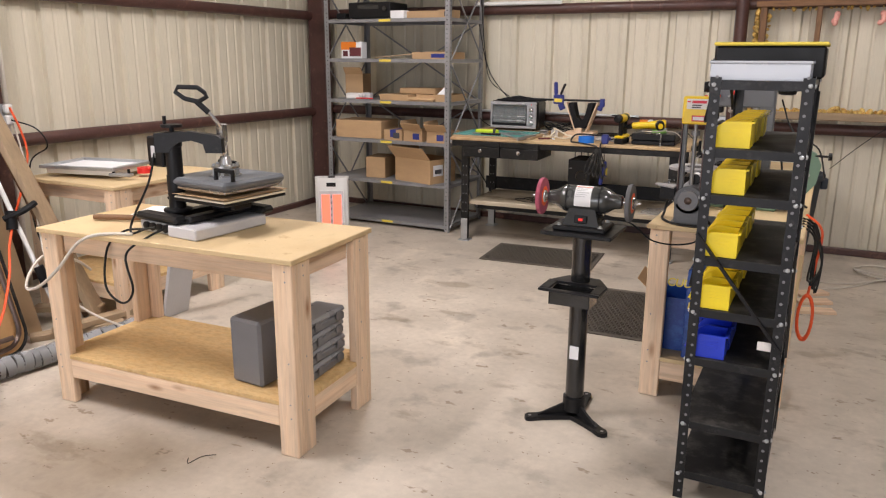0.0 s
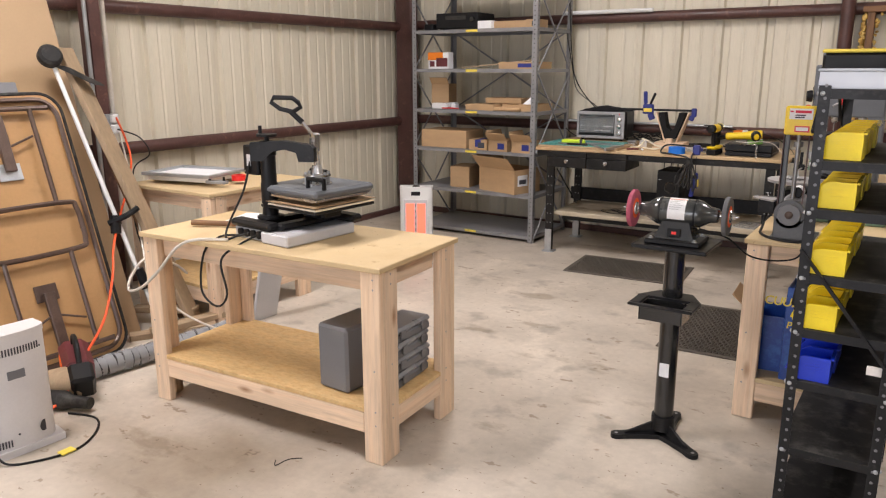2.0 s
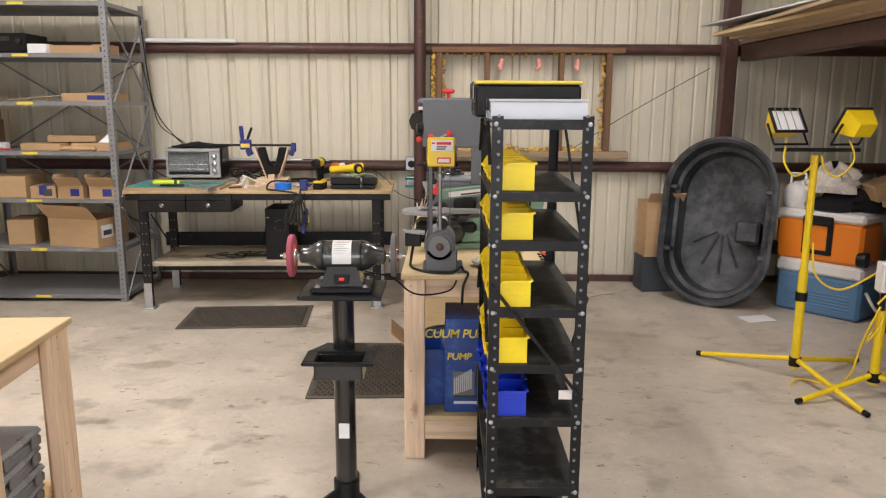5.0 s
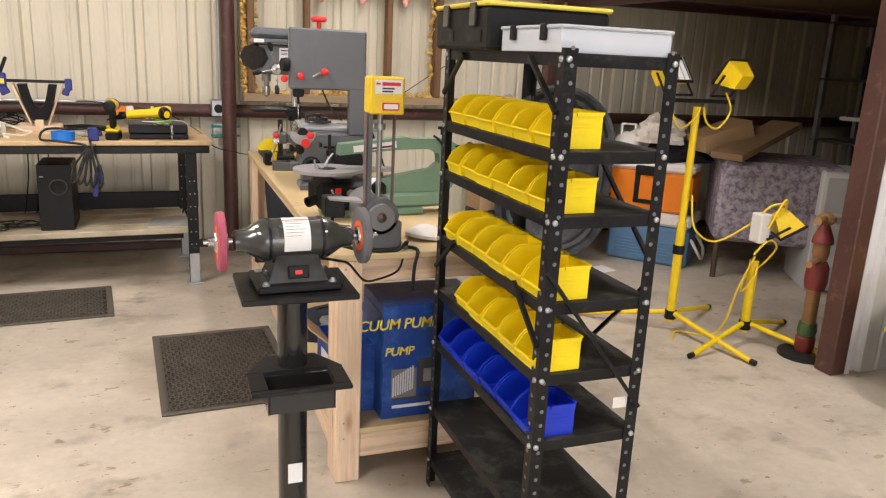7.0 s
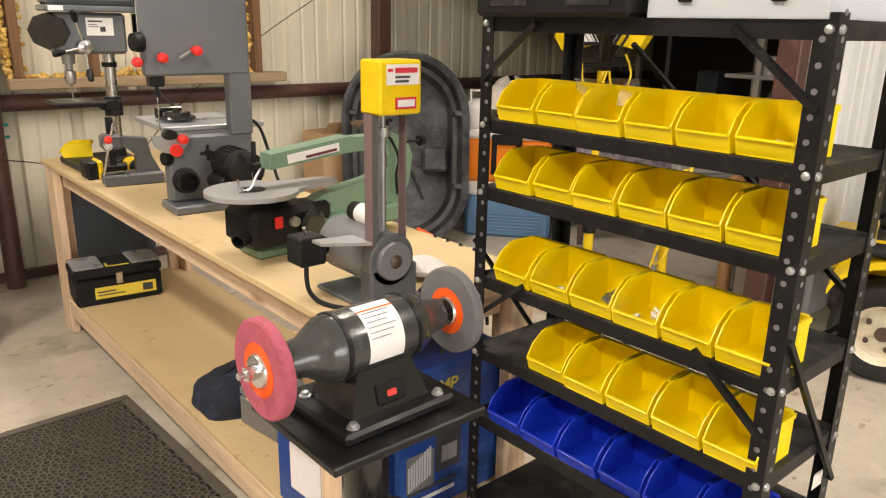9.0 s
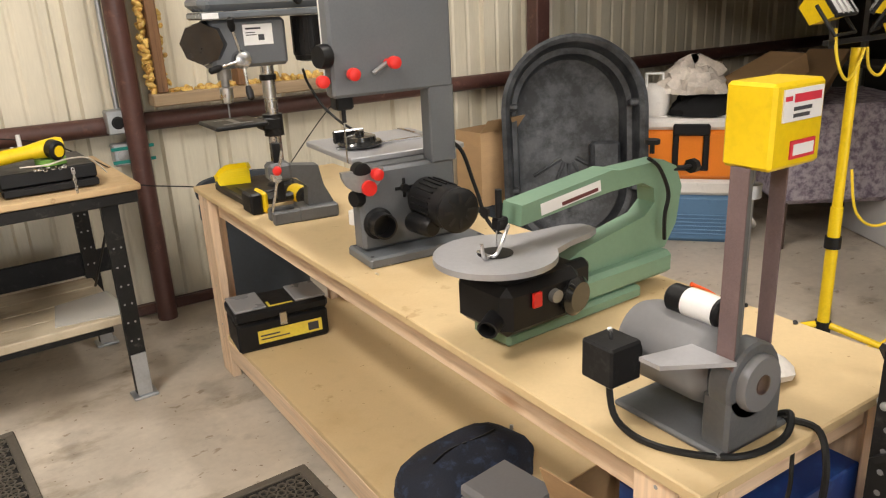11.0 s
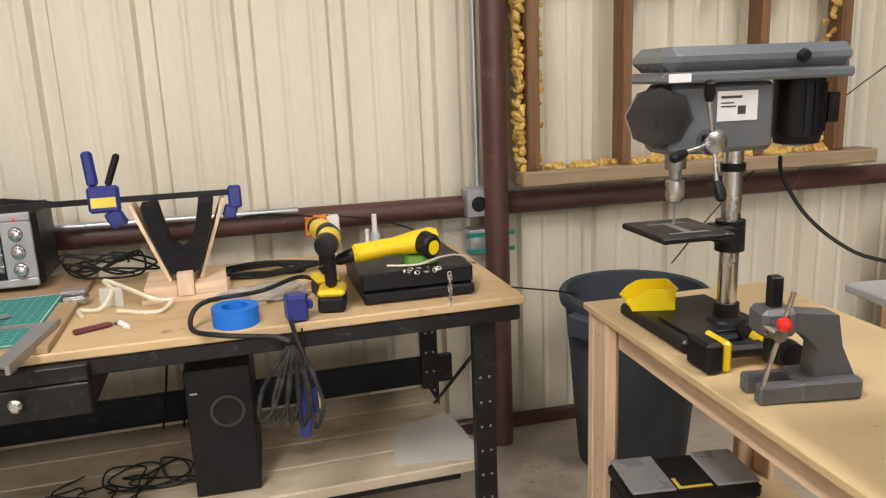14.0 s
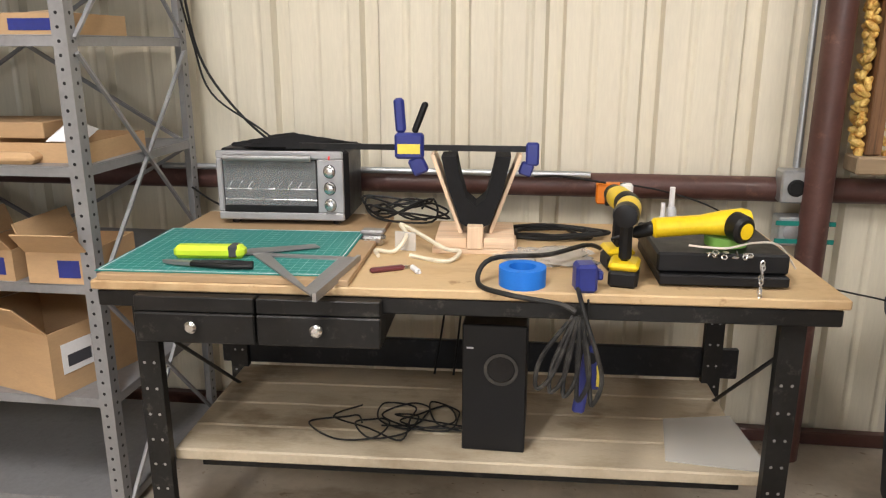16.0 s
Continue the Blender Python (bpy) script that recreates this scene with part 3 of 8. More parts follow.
def timber_bench(name, label, x0, x1, y0, y1, top, shelf, top_mat, shelf_mat, rz=0):
    b = thing(name, label, "workbench", ((x0 + x1) / 2, (y0 + y1) / 2, 0), rz)
    hx, hy = (x1 - x0) / 2, (y1 - y0) / 2
    part("tabletop", Mesh().box(-hx, hx, -hy, hy, top - 0.022, top, 0.003), top_mat, b)
    ix, iy = hx - 0.012, hy - 0.012
    lo = top - 0.022
    for sx in (-1, 1):
        for sy in (-1, 1):
            xa, xb = sorted((sx * ix, sx * (ix - 0.089)))
            ya, yb = sorted((sy * iy, sy * (iy - 0.038)))
            part("leg", Mesh().box(xa, xb, ya, yb, 0, lo - 0.001, 0.004), pine[2], b)
            xa, xb = sorted((sx * ix, sx * (ix - 0.038)))
            ya, yb = sorted((sy * (iy - 0.039), sy * (iy - 0.128)))
            part("leg", Mesh().box(xa, xb, ya, yb, 0, lo - 0.001, 0.004), pine[2], b)
    for z0, z1, o in ((lo - 0.09, lo - 0.001, 0.039), (shelf - 0.11, shelf - 0.0215, 0.002)):
        for sy in (-1, 1):
            ya, yb = sorted((sy * (iy - o), sy * (iy - o - 0.036)))
            part("rail", Mesh().box(-ix + 0.09, ix - 0.09, ya, yb, z0, z1, 0.003), pine[0], b)
        for sx in (-1, 1):
            xa, xb = sorted((sx * (ix - o), sx * (ix - o - 0.036)))
            part("rail", Mesh().box(xa, xb, -iy + 0.129, iy - 0.129, z0, z1, 0.003), pine[1], b)
    part("shelf", Mesh().box(-ix + 0.002, ix - 0.002, -iy + 0.002, iy - 0.002, shelf - 0.02, shelf, 0.002), shelf_mat, b)
    m = Mesh()
    for sx in (-1, 1):
        for sy in (-1, 1):
            for z in (0.17, 0.23, lo - 0.03, lo - 0.07, lo / 2):
                m.rod((sx * (ix - 0.03), sy * (iy + 0.0005), z), (sx * (ix - 0.03), sy * (iy - 0.002), z), 0.004, n=8)
                m.rod((sx * (ix + 0.0005), sy * (iy - 0.08), z + 0.01), (sx * (ix - 0.002), sy * (iy - 0.08), z + 0.01), 0.004, n=8)
    tagged(part("screws", m, dull_steel, b), kind="stuff")
    return b


timber_bench("press_bench", "pale pine workbench with an MDF top and OSB shelf", -2.887, -1.537, 2.451, 3.071, 0.830, 0.237, mdf, osb, 3.4)
timber_bench("tool_bench", "long pale pine workbench with an MDF top and lower shelf", -0.478, 0.168, 3.742, 6.315, 0.839, 0.201, mdf, mdf)
timber_bench("wall_bench", "small pale pine workbench beside the wall", -4.25, -3.425, 3.29, 4.15, 0.830, 0.237, mdf, osb)

# ---- steel workbench ----
sb = thing("steel_workbench", "scuffed black steel workbench with a worn wooden top", "workbench", (-1.69, 6.58, 0), 2.7)
part("tabletop", Mesh().box(-1.005, 0.975, -0.40, 0.40, 0.882, 0.908, 0.004), bench_wood, sb)
part("apron", Mesh().box(-0.99, 0.96, -0.395, -0.36, 0.835, 0.8805, 0.004), worn_black, sb)
part("apron", Mesh().box(-0.99, 0.96, 0.36, 0.395, 0.805, 0.8805, 0.004), worn_black, sb)
for sx in (-1, 1):
    part("side_rail", Mesh().box(sx * 0.86 - 0.02, sx * 0.86 + 0.02, -0.355, 0.355, 0.805, 0.8805, 0.004), worn_black, sb)
    for sy in (-1, 1):
        c, s = sx * 0.865 - 0.012, sy * 0.335
        leg = Mesh().slab([(c - 0.032, s - 0.035), (c + 0.032, s - 0.035), (c + 0.032, s - 0.005), (c + 0.026, s - 0.005), (c + 0.026, s - 0.029), (c - 0.026, s - 0.029), (c - 0.026, s - 0.005), (c - 0.032, s - 0.005)], 0.02, 0.834)
        lg = part("leg", leg, worn_black, sb)
        part("foot", Mesh().box(c - 0.05, c + 0.05, s - 0.06, s + 0.03, 0.0, 0.012, 0.003).box(c - 0.03, c + 0.03, s - 0.045, s - 0.037, 0.012, 0.2, 0.002), galv, lg, "bare steel foot")
        m = Mesh()
        for z in [0.1 + 0.08 * k for k in range(8)]:
            for o in (-0.014, 0.014):
                m.rod((c + o, s - 0.0355, z), (c + o, s - 0.033, z), 0.0045, n=8)
        tagged(part("bolt", m, dull_steel, lg), kind="stuff")
    part("side_brace", Mesh().tube([(sx * 0.83, -0.33, 0.72), (sx * 0.83, 0.30, 0.25)], 0.006, smooth=False), worn_black, sb)
part("back_bar", Mesh().box(-0.95, 0.95, 0.325, 0.345, 0.36, 0.475, 0.004), black_steel, sb)
for k in range(4):
    part("shelf_board", Mesh().box(-0.865, 0.845, -0.30 + 0.158 * k, -0.146 + 0.158 * k, 0.315, 0.352, 0.005), grey_wood, sb)
part("shelf_rail", Mesh().box(-0.8, 0.8, -0.26, -0.22, 0.275, 0.3145, 0.003), worn_black, sb)
part("shelf_rail", Mesh().box(-0.8, 0.8, 0.22, 0.26, 0.275, 0.3145, 0.003), worn_black, sb)
for x0, x1 in ((-0.87, -0.542), (-0.536, -0.206)):
    d = part("drawer", Mesh().box(x0, x1, -0.44, -0.06, 0.752, 0.836, 0.004), worn_black, sb)
    part("drawer_rail", Mesh().box(x0, x1, -0.435, -0.40, 0.838, 0.8805, 0.003), worn_black, d)
    c = (x0 + x1) / 2
    part("knob", Mesh().lathe([(0.006, 0), (0.006, 0.012), (0.016, 0.016), (0.017, 0.024), (0.011, 0.03)], (c, -0.44, 0.806), (0, -1, 0), 18), steel, d, "round chrome knob")

# ---- grey shelving ----
gs = thing("grey_shelving", "tall grey steel shelving with slotted posts and diagonal braces", "shelf", (-3.455, 6.718, 0))
SH = [0.06, 0.435, 0.815, 1.178, 1.55, 1.90, 2.27]
hx, hy = 0.655, 0.36
for sx in (-1, 1):
    for sy in (-1, 1):
        x, y = sx * hx, sy * hy
        p = part("post", Mesh().slab([(x, y), (x - sx * 0.045, y), (x - sx * 0.045, y - sy * 0.003), (x - sx * 0.003, y - sy * 0.003), (x - sx * 0.003, y - sy * 0.045), (x, y - sy * 0.045)], 0, 2.32), grey_paint, gs)
        m = Mesh()
        for k in range(58):
            z = 0.03 + 0.0385 * k
            m.rod((x - sx * 0.025, y + sy * 0.0006, z), (x - sx * 0.025, y - sy * 0.0005, z), 0.0055, n=6)
            m.rod((x + sx * 0.0006, y - sy * 0.025, z), (x - sx * 0.0005, y - sy * 0.025, z), 0.0055, n=6)
        tagged(part("slots", m, black_plastic, p), kind="stuff")
for z in SH:
    s = part("shelf_panel", Mesh().box(-hx + 0.004, hx - 0.004, -hy + 0.004, hy - 0.004, z - 0.004, z, 0.001), grey_paint, gs)
    for x0, x1, y0, y1 in ((-hx + 0.004, hx - 0.004, -hy + 0.004, -hy + 0.008), (-hx + 0.004, hx - 0.004, hy - 0.008, hy - 0.004), (hx - 0.008, hx - 0.004, -hy + 0.01, hy - 0.01), (-hx + 0.004, -hx + 0.008, -hy + 0.01, hy - 0.01)):
        part("shelf_lip", Mesh().box(x0, x1, y0, y1, z - 0.032, z - 0.0045), grey_paint, s)
    part("price_strip", Mesh().box(-0.06, 0.06, -hy - 0.001, -hy + 0.0035, z - 0.026, z - 0.006), yellow_ink, s, "yellow shelf label")
for sx in (-1, 1):
    for a, b in ((0.0, 0.75), (0.78, 1.5), (1.5, 2.2)):
        part("brace", Mesh().tube([(sx * (hx + 0.003), -0.33, a + 0.04), (sx * (hx + 0.003), 0.33, b)], 0.008, n=4, smooth=False), grey_paint, gs)
        part("brace", Mesh().tube([(sx * (hx + 0.006), 0.33, a + 0.04), (sx * (hx + 0.006), -0.33, b)], 0.008, n=4, smooth=False), grey_paint, gs)
for a, b in ((0.45, 1.15), (1.15, 1.9)):
    part("brace", Mesh().tube([(-0.63, hy + 0.004, a), (0.63, hy + 0.004, b)], 0.009, n=4, smooth=False), grey_paint, gs)
    part("brace", Mesh().tube([(0.63, hy + 0.008, a), (-0.63, hy + 0.008, b)], 0.009, n=4, smooth=False), grey_paint, gs)


def carton(label, x, y, z, sx, sy, sz, rz=0, flaps=0, tape=None, print_mat=None, shut=True):
    """A cardboard box; flaps: how many top flaps stand up."""
    c = thing("cardboard_box", label, "box", (x, y, z), rz, group="cartons on the grey shelving" if x < -2.7 else "")
    hx_, hy_, t = sx / 2, sy / 2, 0.004
    if shut:
        part("carton_body", Mesh().box(-hx_, hx_, -hy_, hy_, 0, sz, 0.003), cardboard, c)
    else:
        m = Mesh().box(-hx_, hx_, -hy_, hy_, 0, t)
        m.box(-hx_, hx_, -hy_, -hy_ + t, t, sz).box(-hx_, hx_, hy_ - t, hy_, t, sz)
        m.box(-hx_, -hx_ + t, -hy_ + t, hy_ - t, t, sz).box(hx_ - t, hx_, -hy_ + t, hy_ - t, t, sz)
        part("carton_body", m, cardboard, c)
    for k in range(flaps):
        a = ((0, -hy_), (-hx_, 0), (hx_, 0), (0, hy_))[k]
        long = sx if k in (0, 3) else sy
        m = Mesh()
        m.m = pose(a[0], a[1], sz, 0, 0, (0, -90, 90, 180)[k]) @ pose(0, 0, 0, (42, 20, 25, 10)[k])
        m.box(-long / 2, long / 2, -0.002, 0.002, 0.001, min(sx, sy) * 0.45)
        part("flap", m, cardboard, c)
    if tape:
        part("tape_strip", Mesh().box(-0.025, 0.025, -hy_ - 0.001, hy_ + 0.001, sz, sz + 0.001).box(-0.03, 0.03, -hy_ - 0.001, -hy_, 0.3 * sz, sz), tape, c)
    if print_mat:
        part("print_label", Mesh().box(0.0, hx_ * 0.7, -hy_ - 0.0015, -hy_, sz * 0.2, sz * 0.75), print_mat, c)
    return c


carton("long plain cardboard carton on a grey shelf", -3.80, 6.58, SH[2], 0.50, 0.34, 0.165, 2)
carton("small cardboard mailing box with dark tape", -3.40, 6.50, SH[2], 0.19, 0.24, 0.095, 4, 0, navy, ink)
carton("small open cardboard mailing box", -3.17, 6.50, SH[2], 0.2, 0.26, 0.10, -3, 2, None, navy, shut=False)
carton("small open cardboard mailing box with printed arrows", -2.93, 6.50, SH[2], 0.2, 0.28, 0.10, 2, 2, None, navy, shut=False)
carton("plain cardboard box on a grey shelf", -3.66, 6.60, SH[1], 0.2, 0.28, 0.2, 8)
big = carton("large open cardboard box lying with its flap towards the room", -3.15, 6.56, SH[1], 0.46, 0.34, 0.22, -16, 2, None, None, shut=False)
part("shipping_label", Mesh().box(0.231, 0.2325, -0.13, 0.0, 0.07, 0.17), paper, big, "white shipping label")
part("barcode", Mesh().box(0.2327, 0.2332, -0.11, -0.02, 0.09, 0.13), ink, big)
carton("flat cardboard tray on a grey shelf", -3.0, 6.6, SH[3], 0.34, 0.36, 0.06, 3, 0, None, None, shut=False)
carton("flat cardboard box on a stack", -3.38, 6.55, SH[3], 0.32, 0.30, 0.055, -5)
carton("flat cardboard box lying on another", -3.2, 6.6, SH[3] + 0.062, 0.36, 0.22, 0.05, 4)
carton("open brown cardboard box standing on its side", -3.92, 6.62, SH[3], 0.18, 0.2, 0.23, 10, 1, None, None, shut=False)
carton("flat cardboard box with a blue print", -3.0, 6.54, SH[4], 0.38, 0.3, 0.06, 1, 0, None, navy, shut=False)
carton("flat cardboard box on the upper shelf", -3.15, 6.62, SH[5], 0.34, 0.28, 0.065, 2)
carton("small cardboard mailing box on the upper shelf", -2.9, 6.55, SH[5], 0.12, 0.2, 0.07, 0, 0, None, ink)
solid("white_carton", Mesh().box(-0.07, 0.07, -0.06, 0.06, 0, 0.07, 0.003), paper, "small white carton on the upper shelf", "box", (-3.36, 6.48, SH[5]))
oc = thing("orange_carton", "orange and white printed power tool carton", "box", (-3.88, 6.5, SH[4]), 4)
part("carton_body", Mesh().box(-0.11, 0.11, -0.05, 0.05, 0, 0.15, 0.003), paper, oc)
part("orange_print", Mesh().box(-0.111, 0.05, -0.052, -0.0495, 0.08, 0.151), cooler_orange, oc)
part("picture", Mesh().box(-0.02, 0.1, -0.053, -0.0495, 0.02, 0.10).box(-0.09, -0.04, -0.053, -0.0495, 0.02, 0.07), maroon, oc)
ampl = thing("stereo_receiver", "black stereo receiver on the upper shelf", "stereo", (-3.68, 6.62, SH[5]), 2)
part("case", Mesh().box(-0.22, 0.22, -0.17, 0.17, 0.012, 0.15, 0.006), black_plastic, ampl)
part("display", Mesh().box(-0.12, 0.10, -0.172, -0.1705, 0.09, 0.125), black_gloss, ampl)
part("knob", Mesh().lathe([(0.022, 0), (0.02, 0.02)], (0.17, -0.17, 0.09), (0, -1, 0), 18), black_gloss, ampl)
for x in (-0.18, 0.18):
    part("foot", Mesh().box(x - 0.02, x + 0.02, -0.14, -0.1, 0, 0.012).box(x - 0.02, x + 0.02, 0.1, 0.14, 0, 0.012), rubber, ampl)
solid("black_gadget", Mesh().box(-0.05, 0.05, -0.05, 0.05, 0, 0.06, 0.01), black_plastic, "small black device on the upper shelf", "device", (-3.99, 6.5, SH[5]))
wg = thing("white_router", "white plastic device with a red cable", "device", (-3.82, 6.46, SH[3]))
part("case", Mesh().box(-0.11, 0.05, -0.05, 0.05, 0, 0.055, 0.008), white_plastic, wg)
part("lens", Mesh().lathe([(0.028, 0), (0.03, 0.01), (0.012, 0.03)], (0.10, 0, 0.03), (0.3, -1, 0.1), 16).box(0.05, 0.14, -0.02, 0.05, 0, 0.06, 0.008), light_grey, wg)
part("red_cable", Mesh().tube([(0.02, -0.06, 0.01), (0.1, -0.07, 0.012), (0.16, -0.05, 0.01), (0.2, -0.06, 0.01)], 0.006), red_plastic, wg)
solid("paper_sheet", Mesh().add([(-0.06, -0.05, 0.002), (0.06, -0.04, 0.002), (0.05, 0.06, 0.03), (-0.02, 0.03, 0.065), (0.0, -0.02, 0.05)], [(0, 1, 4), (1, 2, 4), (2, 3, 4), (3, 0, 4)]), paper, "crumpled white sheet of paper on cartons", "paper", (-2.9, 6.48, SH[3] + 0.061))
solid("brown_stick", Mesh().rod((0, 0, 0.008), (0.72, 0.1, 0.075), 0.006), old_wood[0], "thin wooden dowel lying on the shelf", "dowel", (-3.62, 6.45, SH[4]))
solid("tan_pouch", Mesh().box(-0.13, 0.13, -0.08, 0.08, 0, 0.035, 0.015), cardboard, "padded tan envelope on a grey shelf", "envelope", (-3.1, 6.44, SH[3]), 3)

# ---- black shelving with bins ----
bk = thing("black_shelving", "black bolted steel shelving with seven dusty shelves", "shelf", (0.001, 3.303, 0))
BS = [0.112, 0.312, 0.555, 0.735, 0.919, 1.132, 1.285, 1.502]
hx, hy = 0.152, 0.3725
for sx in (-1, 1):
    for sy in (-1, 1):
        x, y = sx * hx, sy * hy
        p = part("post", Mesh().slab([(x, y), (x - sx * 0.034, y), (x - sx * 0.034, y - sy * 0.002), (x - sx * 0.002, y - sy * 0.002), (x - sx * 0.002, y - sy * 0.034), (x, y - sy * 0.034)], 0, 1.512), black_steel, bk)
        m, h = Mesh(), Mesh()
        # Grey discs for holes; light seen through them is put in the colour
        for k in range(40):
            z = 0.03 + 0.038 * k
            h.rod((x - sx * 0.02, y + sy * 0.0008, z), (x - sx * 0.02, y - sy * 0.0005, z), 0.0052, n=8)
            h.rod((x + sx * 0.0008, y - sy * 0.02, z), (x - sx * 0.0005, y - sy * 0.02, z), 0.0052, n=8)
        for z in BS:
            m.lathe([(0.0075, 0), (0.0065, 0.004), (0.003, 0.006)], (x - sx * 0.012, y, z - 0.014), (0, sy, 0), 10)
            m.lathe([(0.0075, 0), (0.0065, 0.004), (0.003, 0.006)], (x, y - sy * 0.012, z - 0.014), (sx, 0, 0), 10)
        tagged(part("punched_hole", h, grey_plastic, p), kind="stuff")
        tagged(part("bolt", m, galv, p), kind="stuff")
for z in BS:
    sp_ = part("shelf_panel", Mesh().box(-hx + 0.003, hx - 0.003, -hy + 0.003, hy - 0.003, z - 0.003, z), dusty_black, bk)
    for e in (-1, 1):
        m = Mesh()
        a, b = sorted((e * (hy - 0.003), e * (hy - 0.006)))
        m.box(-hx + 0.003, hx - 0.003, a, b, z - 0.03, z - 0.003)
        a, b = sorted((e * (hx - 0.003), e * (hx - 0.007)))
        m.box(a, b, -hy + 0.007, hy - 0.007, z - 0.03, z - 0.003)
        a, b = sorted((e * (hx - 0.007), e * (hx - 0.012)))
        m.box(a, b, -hy + 0.007, hy - 0.007, z - 0.012, z - 0.008)
        part("shelf_lip", m, black_steel, sp_)
for sy in (-1, 1):
    part("brace", Mesh().tube([(-0.15, sy * (hy + 0.004), 1.0), (0.15, sy * (hy + 0.004), 0.62)], 0.007, n=4, smooth=False), black_steel, bk)
for sy in (-1, 1):
    for z, dz in ((1.49, -0.12), (0.93, -0.12)):
        part("brace", Mesh().tube([(-hx - 0.004, sy * (hy - 0.16), z), (-hx - 0.004, sy * (hy - 0.01), z + dz)], 0.008, n=4, smooth=False), black_steel, bk)
part("brace", Mesh().tube([(hx + 0.004, -0.35, 1.0), (hx + 0.004, 0.2, 1.45)], 0.007, n=4, smooth=False), black_steel, bk)
part("brace", Mesh().tube([(hx + 0.004, -0.35, 0.95), (hx + 0.004, 0.2, 0.4)], 0.007, n=4, smooth=False), black_steel, bk)
part("tape_flag", Mesh().slab([(0.075, -0.371), (0.115, -0.372), (0.12, -0.369), (0.09, -0.367)], 0.62, 0.65), cloth_white, bk, "scrap of white tape")


def stack_bin(material, label, group, x, y, z, rz=0, w=0.110, d=0.120, h=0.085):
    """Open-fronted stacking bin; its open front looks towards -x."""
    b = thing("storage_bin", label, "bin", (x, y, z), rz, group=group)
    hw, t = w / 2, 0.003
    side = [(0.0, 0.0), (d, 0.0), (d, h), (0.052, h), (0.036, h * 0.97), (0.008, h * 0.72), (-0.010, h * 0.38)]
    part("bin_base", Mesh().box(0, d, -hw + t, hw - t, 0, t), material, b)
    n = len(side)
    for s in (-1, 1):
        a, c = sorted((s * hw, s * (hw - t)))
        vs = [(px, a, pz) for px, pz in side] + [(px, c, pz) for px, pz in side]
        m = Mesh().add(vs, [tuple(range(n))[::-1], tuple(range(n, 2 * n))] + [(i, (i + 1) % n, n + (i + 1) % n, n + i) for i in range(n)])
        wall = part("side_panel", m, material, b)
        for z in (0.46, 0.58, 0.70):
            a, c = sorted((s * hw, s * (hw + 0.0012)))
            part("moulded_line", Mesh().box(0.035 + 0.012 * (0.70 - z) / 0.24, d - 0.02, a, c, h * z - 0.001, h * z + 0.001), material, wall)
        a, c = sorted((s * hw, s * (hw + 0.003)))
        part("rim", Mesh().box(0.05, d, a, c, h - 0.010, h), material, wall)
    back = part("back_panel", Mesh().box(d - t, d, -hw + t, hw - t, t, h), material, b)
    part("rim", Mesh().box(d, d + 0.008, -hw * 0.9, hw * 0.9, h - 0.006, h), material, back)
    lip = part("front_panel", Mesh().add([(px, py, pz) for py in (-hw + t, hw - t) for px, pz in ((0.0, t), (t, t), (t - 0.010, h * 0.38), (-0.010, h * 0.38))], [(3, 2, 1, 0), (4, 5, 6, 7), (0, 1, 5, 4), (1, 2, 6, 5), (2, 3, 7, 6), (3, 0, 4, 7)]), material, b)
    part("rim", Mesh().box(-0.0145, -0.0095, -hw * 0.96, hw * 0.96, h * 0.32, h * 0.38, 0.0015), material, lip)
    return b


BIN_ROWS = {6: (-0.136, 2.962), 5: (-0.138, 2.957), 4: (-0.143, 2.945), 3: (-0.144, 2.941), 2: (-0.144, 2.943)}
BIN_STEP = 0.1115
for row, z in enumerate((BS[6], BS[5], BS[4], BS[3], BS[2])):
    n = 5 if row == 3 else 6
    front, near = BIN_ROWS[6 - row]
    for k in range(n):
        mt, nm = (blue, "blue") if row == 4 else (yellow, "yellow")
        stack_bin(mt, "%s plastic open-front storage bin on a black shelf" % nm, "%s bins on the black shelving" % nm, front + random.uniform(-0.004, 0.004), near + BIN_STEP * (k + 0.5), z + 0.001, random.uniform(-1.2, 1.2), w=0.1035)
random.seed(9)
for lv, ks in ((6, (0, 2, 3)), (5, (5,)), (4, (2, 3, 4))):
    for k in ks:
        m = Mesh()
        for q in range(9):
            m.at(random.uniform(-0.03, 0.03), random.uniform(-0.03, 0.03), 0.004 + 0.005 * (q % 3), random.uniform(-30, 30), random.uniform(-30, 30), random.uniform(0, 180)).box(-0.008, 0.008, -0.005, 0.005, -0.003, 0.003)
        solid("small_parts", m, dull_steel if k % 2 else cloth_white, "loose small parts lying in a bin", "parts", (BIN_ROWS[lv][0] + 0.07, BIN_ROWS[lv][1] + BIN_STEP * (k + 0.5), BS[lv] + 0.006))
for k, (ry, rz) in enumerate(((-35, 20), (-25, 60))):
    solid("clear_bag", Mesh().at(0, 0, 0.0, 0, ry, rz).slab([(-0.03, -0.016), (0.03, -0.02), (0.055, -0.006), (0.05, 0.014), (0.01, 0.02), (-0.03, 0.012)], 0.02, 0.023), thin_film, "clear plastic bag poking out of a bin", "bag", (-0.02, 3.375 + 0.1115 * k, BS[6] + 0.05))

